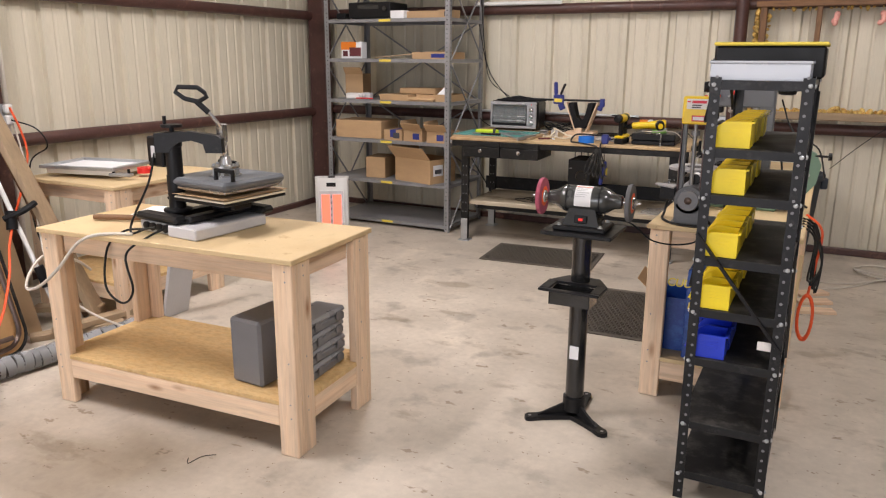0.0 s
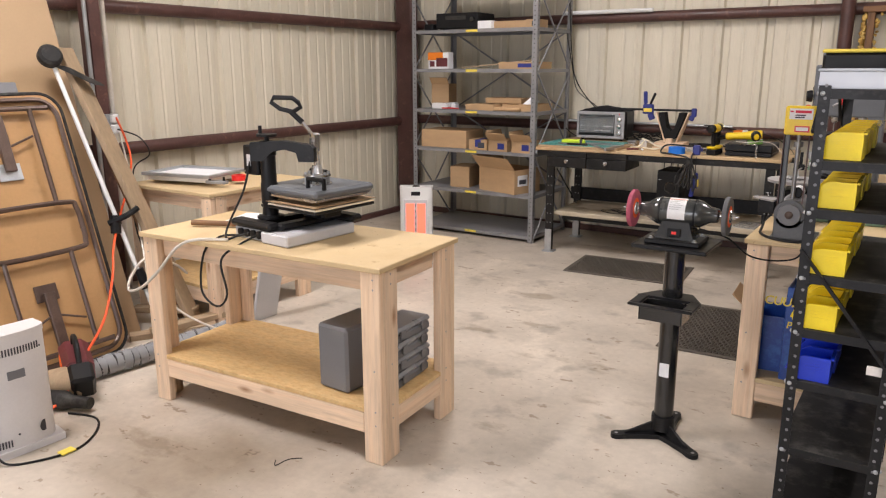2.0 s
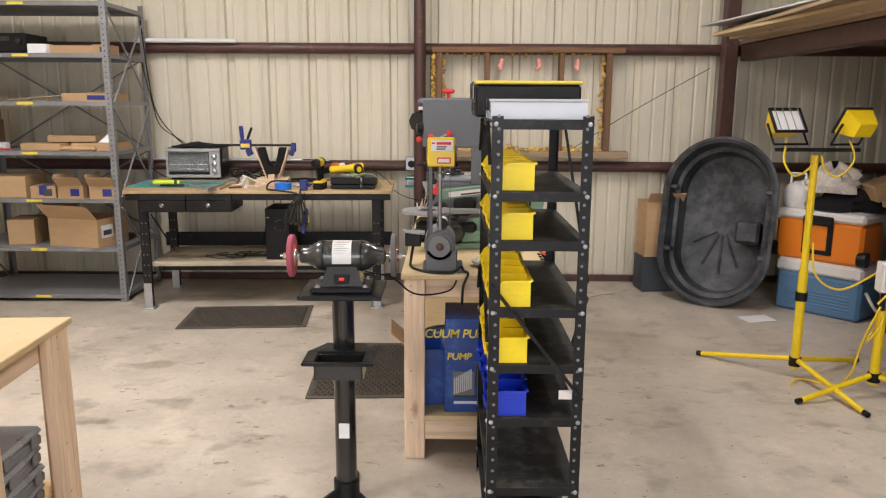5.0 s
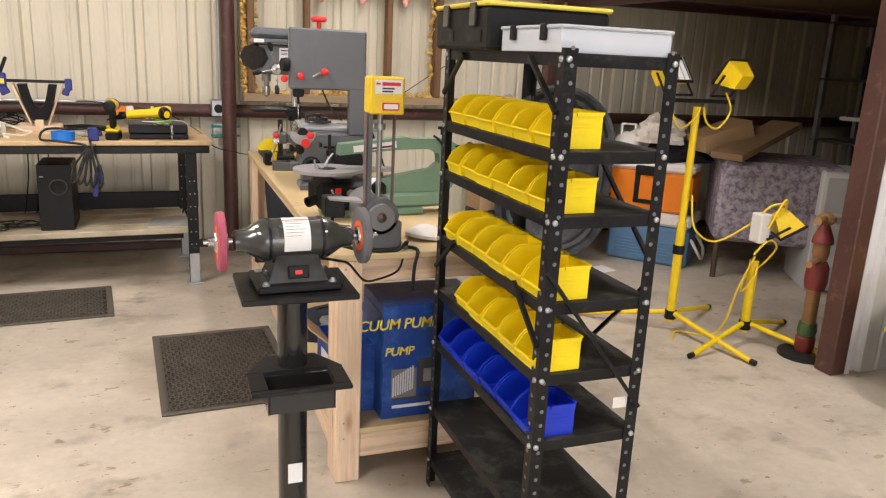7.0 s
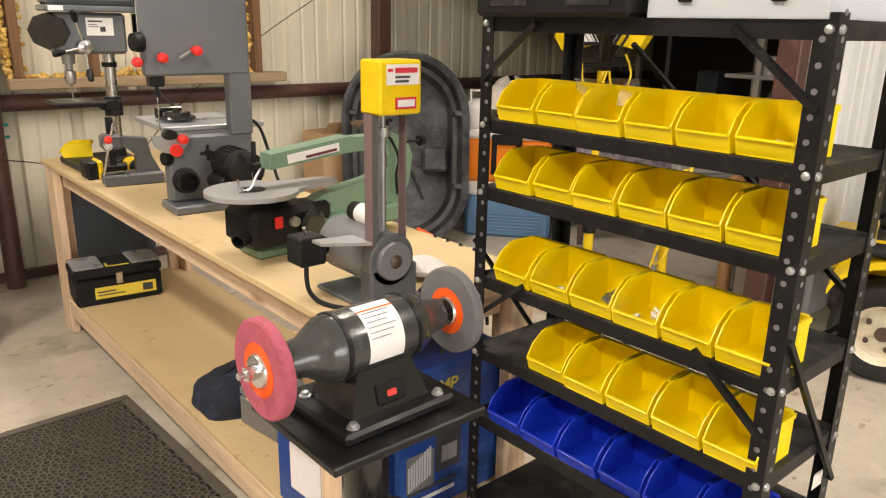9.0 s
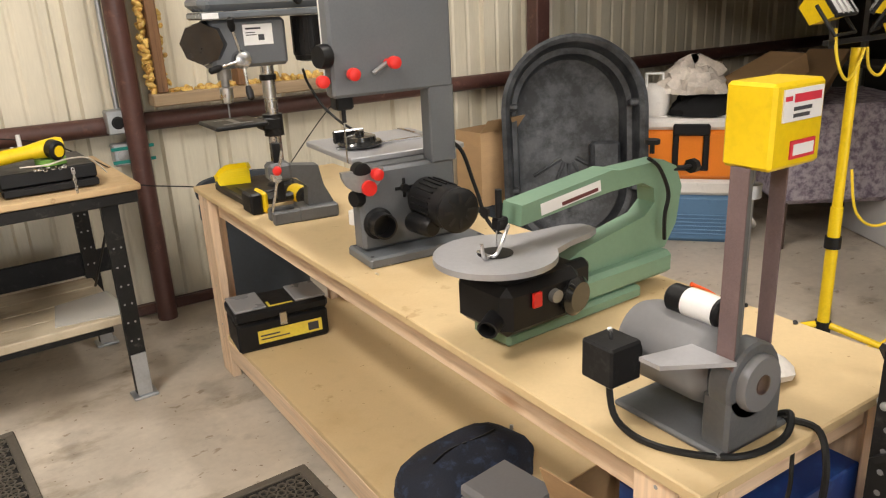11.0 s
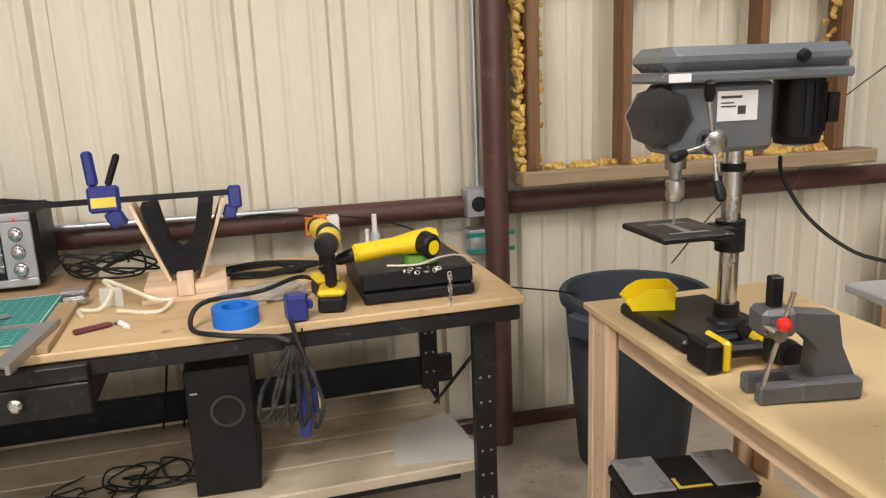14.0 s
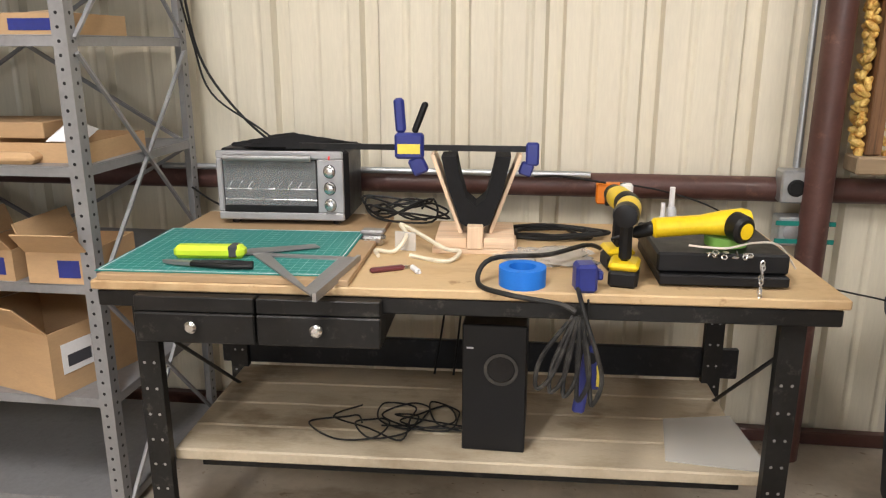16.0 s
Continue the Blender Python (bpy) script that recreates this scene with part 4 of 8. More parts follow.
bc = thing("black_toolcase", "black plastic tool case with a yellow lid rim", "case", (0.0, 3.46, BS[7]))
part("case_body", Mesh().box(-0.19, 0.17, -0.19, 0.2, 0, 0.11, 0.008), black_plastic, bc)
part("lid", Mesh().box(-0.195, 0.175, -0.195, 0.205, 0.111, 0.123, 0.004), yellow_ink, bc, "thin yellow lid")
for y in (-0.1, 0.1):
    part("latch", Mesh().box(-0.2, -0.191, y - 0.02, y + 0.02, 0.06, 0.12, 0.002), black_gloss, bc)
    part("recess", Mesh().box(-0.193, -0.1905, y - 0.05, y + 0.05, 0.02, 0.05), dusty_black, bc)
cl = thing("clear_organizer", "clear plastic parts organizer with black latches", "organizer", (-0.01, 3.10, BS[7]))
part("tray", Mesh().box(-0.145, 0.145, -0.155, 0.155, 0, 0.003).box(-0.145, 0.145, -0.155, -0.152, 0.003, 0.05).box(-0.145, 0.145, 0.152, 0.155, 0.003, 0.05).box(-0.145, -0.142, -0.152, 0.152, 0.003, 0.05).box(0.142, 0.145, -0.152, 0.152, 0.003, 0.05), clear_plastic, cl)
part("lid", Mesh().box(-0.15, 0.15, -0.16, 0.16, 0.051, 0.06, 0.003), clear_plastic, cl)
for x in (-0.07, 0.0, 0.07):
    part("divider", Mesh().box(x - 0.001, x + 0.001, -0.15, 0.15, 0.004, 0.05), white_plastic, cl)
for y in (-0.08, 0.08):
    part("latch", Mesh().box(-0.155, -0.1455, y - 0.012, y + 0.012, 0.025, 0.062, 0.002), black_plastic, cl)
for k in range(4):
    part("contents", Mesh().box(-0.13 + 0.07 * k, -0.09 + 0.07 * k, -0.14, 0.13, 0.004, 0.03, 0.004), (grey_plastic, light_grey, galv, grey_plastic)[k], cl)

# ---- floor mats ----


def floor_mat(x0, x1, y0, y1, rz, label, step=0.034):
    """Rubber mat with rows of round drain holes between its ribs."""
    t = thing("floor_mat", label, "mat", ((x0 + x1) / 2, (y0 + y1) / 2, 0), rz, group="rubber floor mats")
    hx_, hy_ = (x1 - x0) / 2, (y1 - y0) / 2
    b = 0.035
    part("border", Mesh().box(-hx_, hx_, -hy_, -hy_ + b, 0, 0.011, 0.004).box(-hx_, hx_, hy_ - b, hy_, 0, 0.011, 0.004).box(-hx_, -hx_ + b, -hy_ + b, hy_ - b, 0, 0.011, 0.004).box(hx_ - b, hx_, -hy_ + b, hy_ - b, 0, 0.011, 0.004), mat_rubber, t)
    part("backing", Mesh().box(-hx_ + b, hx_ - b, -hy_ + b, hy_ - b, 0.0, 0.003), rubber, t)
    m = Mesh()
    ix, iy = hx_ - b, hy_ - b
    ny = int(2 * iy / step)
    nx = int(2 * ix / step)
    for j in range(ny + 1):
        y = -iy + j * 2 * iy / ny
        off = 0.5 * (j % 2)
        for i in range(nx + 1):
            x = -ix + (i + off) * 2 * ix / (nx + 1)
            r, w = step * 0.56, step * 0.36
            ring = [(x + q * math.cos(a * math.pi / 3), y + q * math.sin(a * math.pi / 3)) for q in (r, w) for a in range(6)]
            if abs(x) > ix or abs(y) > iy:
                continue
            m.add([(px, py, 0.011) for px, py in ring] + [(px, py, 0.003) for px, py in ring[6:]], [(a, (a + 1) % 6, 6 + (a + 1) % 6, 6 + a) for a in range(6)] + [(6 + a, 6 + (a + 1) % 6, 12 + (a + 1) % 6, 12 + a) for a in range(6)])
    tagged(part("mesh_ribs", m, mat_rubber, t), kind="stuff")


floor_mat(-2.192, -1.292, 5.68, 6.24, 4.6, "dark perforated rubber mat before the steel workbench")
floor_mat(-1.0555, -0.4605, 4.433, 5.353, 2.6, "dark perforated rubber mat beside the long workbench")

# ---- machines on the long bench ----
TB = 0.839
pg = thing("bench_grinder", "black bench grinder with one pink and one grey wheel", "grinder", (-0.668, 3.378, 0.872), 2)
pg.scale = (0.96, 0.92, 0.94)
grinder_paint = surface("grinder_grey", (0.06, 0.062, 0.06), 0.22, metal=0.3, var=0.08, scale=12, grain=80, bump=0.01, coat=0.4)
part("motor", Mesh().lathe([(0.022, -0.165), (0.03, -0.16), (0.034, -0.13), (0.05, -0.105), (0.058, -0.09), (0.06, -0.07), (0.06, 0.07), (0.058, 0.09), (0.05, 0.105), (0.034, 0.13), (0.03, 0.16), (0.022, 0.165)], (0, 0, 0.13), (1, 0, 0), 32), grinder_paint, pg)
for s in (-1, 1):
    part("motor_cap_ring", Mesh().lathe([(0.0615, -0.004), (0.0615, 0.004)], (s * 0.072, 0, 0.13), (1, 0, 0), 32), black_steel, pg)
part("base", Mesh().add([(-0.085, -0.075, 0.012), (0.085, -0.075, 0.012), (0.085, 0.06, 0.012), (-0.085, 0.06, 0.012), (-0.055, -0.05, 0.095), (0.055, -0.05, 0.095), (0.055, 0.045, 0.095), (-0.055, 0.045, 0.095)], [(0, 1, 5, 4), (1, 2, 6, 5), (2, 3, 7, 6), (3, 0, 4, 7), (4, 5, 6, 7), (3, 2, 1, 0)]), black_gloss, pg)
part("base_plate", Mesh().box(-0.115, 0.115, -0.105, 0.085, 0.0, 0.022, 0.006), black_steel, pg)
sw = part("switch_plate", Mesh().at(0, -0.0665, 0.05, -17).box(-0.028, 0.028, -0.004, 0.004, -0.018, 0.018, 0.003), black_plastic, pg)
part("switch", Mesh().at(0, -0.0705, 0.05, -17).box(-0.010, 0.010, -0.002, 0.003, -0.006, 0.006, 0.002), red_lit, sw, "lit red rocker switch")
lab = part("rating_label", Mesh().lathe([(0.0606, -0.036), (0.0606, 0.036)], (0.0, 0, 0.13), (1, 0, 0), 64), paper, pg, "white rating label")
bmd = bmesh.new()
bmd.from_mesh(lab.data)
bmesh.ops.delete(bmd, geom=[f for f in bmd.faces if not (len(f.verts) == 4 and f.calc_center_median().y < 0.0 and -0.025 < f.calc_center_median().z - 0.13 < 0.062)], context="FACES")
bmd.to_mesh(lab.data)
bmd.free()
m = Mesh()
for k in range(6):
    a = radians(155 - 9 * k)
    m.at(0, -0.0612 * math.sin(a) * 1.0, 0.13 - 0.0612 * math.cos(a), 0, 0, 0).box(-0.03, 0.026 - 0.008 * (k % 3), -0.0006, 0.0006, -0.0005, 0.0005)
part("print_lines", m, grey_plastic, pg)
part("warning_band", Mesh().at(0, -0.0612 * math.sin(radians(161)), 0.13 - 0.0612 * math.cos(radians(161)), 0, 0, 0).box(-0.036, 0.036, -0.0008, 0.0008, -0.0012, 0.0012), orange_ink, pg)
for s, mt, nm in ((-1, pink_wheel, "pink grinding wheel"), (1, grey_wheel, "grey grinding wheel")):
    x = s * 0.195
    w = part("wheel", Mesh().lathe([(0.02, -0.010), (0.079, -0.010), (0.083, -0.007), (0.083, 0.007), (0.079, 0.010), (0.02, 0.010)], (x, 0, 0.13), (1, 0, 0), 48), mt, pg, nm)
    part("blotter", Mesh().lathe([(0.02, -0.0112), (0.045, -0.0112), (0.045, 0.0112), (0.02, 0.0112)], (x, 0, 0.13), (1, 0, 0), 36), orange_blotter, w, "orange paper blotter")
    part("flange", Mesh().lathe([(0.008, -0.02), (0.026, -0.017), (0.029, -0.012), (0.029, 0.012), (0.026, 0.017), (0.008, 0.02)], (x, 0, 0.13), (1, 0, 0), 28), steel, w)
    part("shaft", Mesh().rod((s * 0.15, 0, 0.13), (s * 0.225, 0, 0.13), 0.0075).rod((s * 0.212, 0, 0.13), (s * 0.228, 0, 0.13), 0.013, n=6).rod((s * 0.228, 0, 0.13), (s * 0.24, 0, 0.13), 0.006), steel, w)
for sx, sy in ((-0.09, -0.085), (0.09, -0.085), (-0.09, 0.06), (0.09, 0.06)):
    part("bolt", Mesh().lathe([(0.011, 0), (0.011, 0.003), (0.007, 0.004), (0.007, 0.009), (0.003, 0.011)], (sx, sy, 0.022), (0, 0, 1), 10), galv, pg)
part("power_cord", Mesh().tube([(0.08, 0.03, 0.06), (0.13, 0.05, 0.045), (0.19, 0.12, 0.01), (0.26, 0.2, -0.07), (0.34, 0.32, -0.11), (0.43, 0.37, -0.1), (0.46, 0.39, -0.05)], 0.004), cord_black, pg)

st = thing("grinder_stand", "black steel pedestal stand with a water tray and three feet", "stand", (-0.672, 3.382, 0))
part("top_plate", Mesh().box(-0.145, 0.155, -0.135, 0.125, 0.855, 0.871, 0.003), black_steel, st)
part("post", Mesh().rod((0, 0, 0.05), (0, 0, 0.855), 0.041, n=28), black_gloss, st)
part("collar", Mesh().rod((0, 0, 0.035), (0, 0, 0.10), 0.05, n=24), black_steel, st)
part("collar", Mesh().rod((0, 0, 0.835), (0, 0, 0.8545), 0.055, n=24), black_steel, st)
for a in (90, 217, 323):
    c, s = math.cos(radians(a)), math.sin(radians(a))
    m = Mesh()
    m.m = pose(0, 0, 0, 0, 0, a)
    m.slab([(0.0, -0.045), (0.08, -0.03), (0.17, -0.022), (0.205, -0.024), (0.225, -0.014), (0.228, 0), (0.225, 0.014), (0.205, 0.024), (0.17, 0.022), (0.08, 0.03), (0.0, 0.045)], 0.0, 0.02)
    m.add([(0.03, -0.006, 0.02), (0.03, 0.006, 0.02), (0.17, 0.006, 0.02), (0.17, -0.006, 0.02), (0.03, -0.006, 0.075), (0.03, 0.006, 0.075), (0.16, 0.006, 0.026), (0.16, -0.006, 0.026)], [(0, 1, 5, 4), (1, 2, 6, 5), (2, 3, 7, 6), (3, 0, 4, 7), (4, 5, 6, 7)])
    leg = part("leg", m, black_steel, st)
    part("bolt_hole", Mesh().rod((c * 0.205, s * 0.205, 0.0195), (c * 0.205, s * 0.205, 0.0206), 0.007, n=12), dull_steel, leg)
tr = part("water_tray", Mesh().box(-0.085, 0.085, -0.155, -0.05, 0.565, 0.57).box(-0.085, 0.085, -0.158, -0.153, 0.57, 0.625).box(-0.085, 0.085, -0.052, -0.047, 0.57, 0.625).box(-0.088, -0.083, -0.158, -0.047, 0.565, 0.625).box(0.083, 0.088, -0.158, -0.047, 0.565, 0.625), black_gloss, st)
part("tray_rim", Mesh().box(-0.13, 0.13, -0.18, -0.158, 0.625, 0.637, 0.003).box(-0.13, -0.086, -0.158, -0.045, 0.625, 0.637, 0.003).box(0.086, 0.13, -0.158, -0.045, 0.625, 0.637, 0.003).slab([(-0.13, -0.045), (0.13, -0.045), (0.07, 0.06), (-0.07, 0.06)], 0.625, 0.637), black_steel, tr)
part("stand_label", Mesh().box(-0.02, 0.02, -0.0425, -0.0408, 0.288, 0.348), paper, st, "small white label")

# band saw, its back to the room
bw = thing("band_saw", "dark grey benchtop band saw with red knobs", "band saw", (-0.232, 5.008, TB), -4)
part("base", Mesh().box(-0.15, 0.225, -0.115, 0.045, 0.0, 0.03, 0.006), tool_grey, bw)
for x, y in ((-0.135, -0.095), (-0.135, 0.03), (0.21, -0.095)):
    part("bolt_hole", Mesh().rod((x, y, 0.0295), (x, y, 0.0306), 0.006, n=12), ink, bw)
part("lower_housing", Mesh().box(-0.138, 0.165, -0.048, 0.02, 0.031, 0.262, 0.01).box(-0.10, 0.14, 0.02, 0.06, 0.031, 0.24, 0.01), tool_grey, bw)
part("neck", Mesh().box(0.085, 0.164, -0.0595, -0.0055, 0.255, 0.47, 0.004), tool_grey, bw)
part("upper_housing", Mesh().box(-0.192, 0.163, -0.061, -0.004, 0.462, 0.735, 0.008), tool_grey, bw)
part("door_edge", Mesh().box(-0.188, -0.14, -0.0035, 0.012, 0.49, 0.73, 0.003), white_plastic, bw)
part("guide_post", Mesh().box(-0.17, -0.12, -0.02, 0.03, 0.425, 0.4645, 0.006).rod((-0.145, 0.0, 0.39), (-0.145, 0.0, 0.425), 0.006), black_steel, bw)
part("blade", Mesh().box(-0.147, -0.145, -0.004, 0.004, 0.28, 0.43), steel, bw)
part("saw_table", Mesh().box(-0.125, 0.245, 0.03, 0.40, 0.265, 0.283, 0.003), table_metal, bw)
part("table_rail", Mesh().box(0.2, 0.212, 0.032, 0.398, 0.2832, 0.2862), steel, bw)
part("table_bracket", Mesh().box(-0.09, 0.15, -0.03, 0.3, 0.2635, 0.2645).box(-0.02, 0.1, 0.06, 0.25, 0.241, 0.2634, 0.004), cast_grey, bw)
arc = [(0.062 * math.cos(radians(a)), 0.062 * math.sin(radians(a))) for a in range(180, 361, 12)]
arc2 = [(0.030 * math.cos(radians(a)), 0.016 * math.sin(radians(a))) for a in range(360, 179, -15)]
m = Mesh()
m.m = pose(-0.13, -0.049, 0.268, 90)
m.slab(arc + arc2, 0.0, 0.016)
part("trunnion", m, dull_steel, bw, "pale cast tilt quadrant")
part("tilt_stem", Mesh().rod((-0.13, -0.03, 0.262), (-0.13, -0.062, 0.262), 0.024, n=20), black_steel, bw)
for x, y, z, r in ((-0.037, -0.11, 0.545, 0.016), (-0.142, -0.085, 0.522, 0.016), (-0.212, -0.045, 0.507, 0.016), (-0.098, -0.085, 0.255, 0.016)):
    part("knob", Mesh().rod((x, -0.055, z), (x, y, z), 0.008).lathe([(r, 0), (r * 1.05, 0.006), (r, 0.02), (r * 0.5, 0.024)], (x, y + 0.01, z), (0, -1, 0), 20), red_plastic, bw, "red plastic knob")
part("knob_ring", Mesh().lathe([(0.01, 0), (0.021, 0.0), (0.021, 0.014), (0.01, 0.014)], (-0.118, -0.062, 0.217), (0, -1, 0), 20), red_plastic, bw)
part("ring_stub", Mesh().rod((-0.118, -0.045, 0.217), (-0.118, -0.064, 0.217), 0.0095), red_plastic, bw)
part("tension_knob", Mesh().rod((-0.05, 0, 0.735), (-0.05, 0, 0.765), 0.01).box(-0.085, -0.015, -0.018, 0.018, 0.765, 0.79, 0.008), red_plastic, bw, "red tension knob")
part("tracking_knob", Mesh().lathe([(0.03, 0), (0.032, 0.01), (0.028, 0.03)], (-0.196, -0.05, 0.57), (-1, -0.3, 0), 24), black_plastic, bw)
part("tracking_knob", Mesh().lathe([(0.024, 0), (0.026, 0.01), (0.022, 0.025)], (-0.13, -0.03, 0.185), (-1, -0.3, 0), 24), black_plastic, bw)
part("quick_lever", Mesh().tube([(-0.037, -0.075, 0.545), (-0.06, -0.08, 0.535), (-0.085, -0.08, 0.52)], 0.006), dull_steel, bw)
port = part("dust_port", Mesh().lathe([(0.045, 0), (0.045, 0.006), (0.036, 0.01), (0.036, 0.05), (0.031, 0.05), (0.031, 0.012)], (-0.09, -0.048, 0.108), (0, -1, 0), 28), black_plastic, bw)
mo = part("motor", Mesh().lathe([(0.06, 0.0), (0.06, 0.16), (0.057, 0.17)], (0.06, -0.06, 0.16), (0, -1, 0), 32), black_steel, bw)
for k in range(24):
    a = 2 * math.pi * k / 24
    part("cooling_fin", Mesh().at(0.06 + 0.061 * math.cos(a), 0, 0.16 + 0.061 * math.sin(a), 0, -math.degrees(a), 0).box(-0.003, 0.003, -0.18, -0.08, -0.002, 0.002), black_steel, mo)
part("fan_cover", Mesh().lathe([(0.061, 0), (0.062, 0.012), (0.05, 0.02), (0.02, 0.022)], (0.06, -0.23, 0.16), (0, -1, 0), 30), black_plastic, mo)
for k in range(8):
    a = 2 * math.pi * k / 8
    part("vent_slot", Mesh().at(0.06, -0.2505, 0.16, 0, -math.degrees(a), 0).box(0.022, 0.048, -0.002, 0.001, -0.004, 0.004), rubber, mo)
part("capacitor", Mesh().lathe([(0.026, 0), (0.028, 0.006), (0.028, 0.09), (0.022, 0.1)], (0.0, -0.08, 0.105), (0.15, -1, 0), 22), black_steel, mo)
part("hub_spider", Mesh().at(-0.004, -0.0485, 0.197).box(-0.028, 0.028, -0.004, 0.0, -0.005, 0.005, 0.002).box(-0.005, 0.005, -0.0045, 0.0, -0.028, 0.028, 0.002).rod((0, 0, 0), (0, -0.01, 0), 0.012), black_steel, bw)
mg = part("mitre_gauge", Mesh().lathe([(0.066, 0), (0.068, 0.006), (0.064, 0.012), (0.05, 0.014), (0.048, 0.026), (0.02, 0.03)], (-0.03, 0.18, 0.2905), (0, 0, 1), 30).box(-0.09, 0.01, 0.235, 0.25, 0.2905, 0.33, 0.004).rod((-0.03, 0.18, 0.318), (-0.03, 0.18, 0.333), 0.014), black_gloss, bw)
part("mitre_bar", Mesh().box(-0.105, 0.2, 0.172, 0.189, 0.2842, 0.29), steel, mg)
part("power_cord", Mesh().tube([(0.155, -0.02, 0.31), (0.2, -0.03, 0.27), (0.23, -0.05, 0.16), (0.25, -0.1, 0.05), (0.30, -0.2, 0.006), (0.42, -0.5, 0.006)], 0.006), cord_black, bw)

# drill press
dp = thing("drill_press", "grey benchtop drill press with a chrome column", "drill press", (-0.245, 5.915, TB))
dp.scale = (1.08, 1.05, 1.01)
part("base", Mesh().box(-0.17, 0.09, -0.095, 0.24, 0, 0.035, 0.008).box(-0.14, 0.04, -0.07, 0.08, 0.035, 0.042, 0.003), black_steel, dp)
part("column", Mesh().rod((0, 0, 0.035), (0, 0, 0.655), 0.023, n=24), steel, dp, "polished steel column")
part("column_flange", Mesh().lathe([(0.05, 0.042), (0.045, 0.05), (0.032, 0.055), (0.03, 0.09)], (0, 0, 0), (0, 0, 1), 24), black_steel, dp)
part("collar", Mesh().rod((0, 0, 0.435), (0, 0, 0.455), 0.029, n=24), black_steel, dp)
part("work_table", Mesh().box(-0.23, -0.05, -0.10, 0.11, 0.285, 0.30, 0.004).box(-0.05, 0.02, -0.035, 0.035, 0.255, 0.30, 0.006).rod((0, 0, 0.23), (0, 0, 0.31), 0.035), black_steel, dp)
part("table_slot", Mesh().box(-0.19, -0.09, -0.06, -0.05, 0.3, 0.301).box(-0.19, -0.09, 0.05, 0.06, 0.3, 0.301).box(-0.15, -0.13, -0.05, 0.05, 0.3, 0.3012), dull_steel, dp)
hd = part("head", Mesh().box(-0.20, 0.06, -0.065, 0.065, 0.47, 0.635, 0.012), tool_grey, dp)
hd.location = (0, 0, 0.02)
part("belt_cover", Mesh().box(-0.225, 0.245, -0.088, 0.088, 0.637, 0.662, 0.006).box(-0.228, 0.248, -0.091, 0.091, 0.663, 0.72, 0.022), tool_gloss, hd)
part("cover_knob", Mesh().lathe([(0.016, 0), (0.017, 0.006), (0.011, 0.014)], (0.1, -0.0915, 0.69), (0, -1, 0), 16), black_plastic, hd)
part("nameplate", Mesh().box(-0.09, 0.01, -0.0675, -0.0655, 0.545, 0.615), paper, hd, "white instruction plate")
part("print_lines", Mesh().box(-0.082, -0.03, -0.0685, -0.0676, 0.598, 0.604).box(-0.082, -0.05, -0.0685, -0.0676, 0.586, 0.589).box(-0.082, -0.045, -0.0685, -0.0676, 0.578, 0.581).box(-0.04, -0.02, -0.0685, -0.0676, 0.56, 0.58), ink, hd)
part("cover_label", Mesh().box(-0.222, -0.17, -0.0905, -0.0885, 0.640, 0.659), paper, hd)
part("switch_box", Mesh().lathe([(0.07, -0.04), (0.075, -0.02), (0.075, 0.02), (0.07, 0.04)], (-0.205, -0.02, 0.56), (0.6, 1, 0), 8), black_gloss, hd)
mt_ = part("motor", Mesh().rod((0.165, 0.0, 0.495), (0.165, 0.0, 0.635), 0.058, n=30).lathe([(0.03, 0.47), (0.05, 0.476), (0.055, 0.494)], (0.165, 0, 0), (0, 0, 1), 30), black_steel, hd)
for k in range(9):
    part("motor_fin", Mesh().at(0.165, 0, 0, 0, 0, 190 + 20 * k).box(0.0575, 0.062, -0.0025, 0.0025, 0.505, 0.625), black_steel, mt_)
part("terminal_box", Mesh().box(0.221, 0.25, -0.04, 0.04, 0.525, 0.60, 0.004), black_steel, mt_)
part("quill", Mesh().rod((-0.15, 0, 0.43), (-0.15, 0, 0.47), 0.024).rod((-0.15, 0, 0.405), (-0.15, 0, 0.43), 0.014), dull_steel, hd)
ck = part("chuck", Mesh().lathe([(0.012, 0.405), (0.022, 0.4), (0.022, 0.37), (0.018, 0.35), (0.01, 0.345)], (-0.15, 0, 0), (0, 0, 1), 20), steel, hd)
part("drill_bit", Mesh().rod((-0.15, 0, 0.29), (-0.15, 0, 0.346), 0.003, n=8), dull_steel, ck)
hub = part("feed_hub", Mesh().lathe([(0.03, 0), (0.032, 0.02), (0.026, 0.035), (0.01, 0.04)], (-0.11, -0.066, 0.50), (0, -1, 0), 26).rod((-0.08, -0.05, 0.51), (0.05, -0.05, 0.51), 0.008), steel, hd)
for dx, dz in ((-0.03, 0.11), (0.0, -0.10), (-0.09, -0.02)):
    h = part("feed_arm", Mesh().rod((-0.11, -0.09, 0.50), (-0.11 + dx, -0.11, 0.50 + dz), 0.005), steel, hub)
    part("grip", Mesh().lathe([(0.009, 0), (0.013, 0.02), (0.011, 0.045), (0.004, 0.05)], (-0.11 + dx * 0.9, -0.11, 0.50 + dz * 0.9), (dx, -0.05, dz), 14), black_plastic, h)
part("power_cord", Mesh().tube([(0.14, 0.02, 0.46), (0.16, 0.03, 0.40), (0.2, -0.02, 0.3), (0.27, -0.1, 0.22), (0.38, -0.2, 0.17), (0.43, -0.3, 0.0)], 0.005), cord_black, dp)

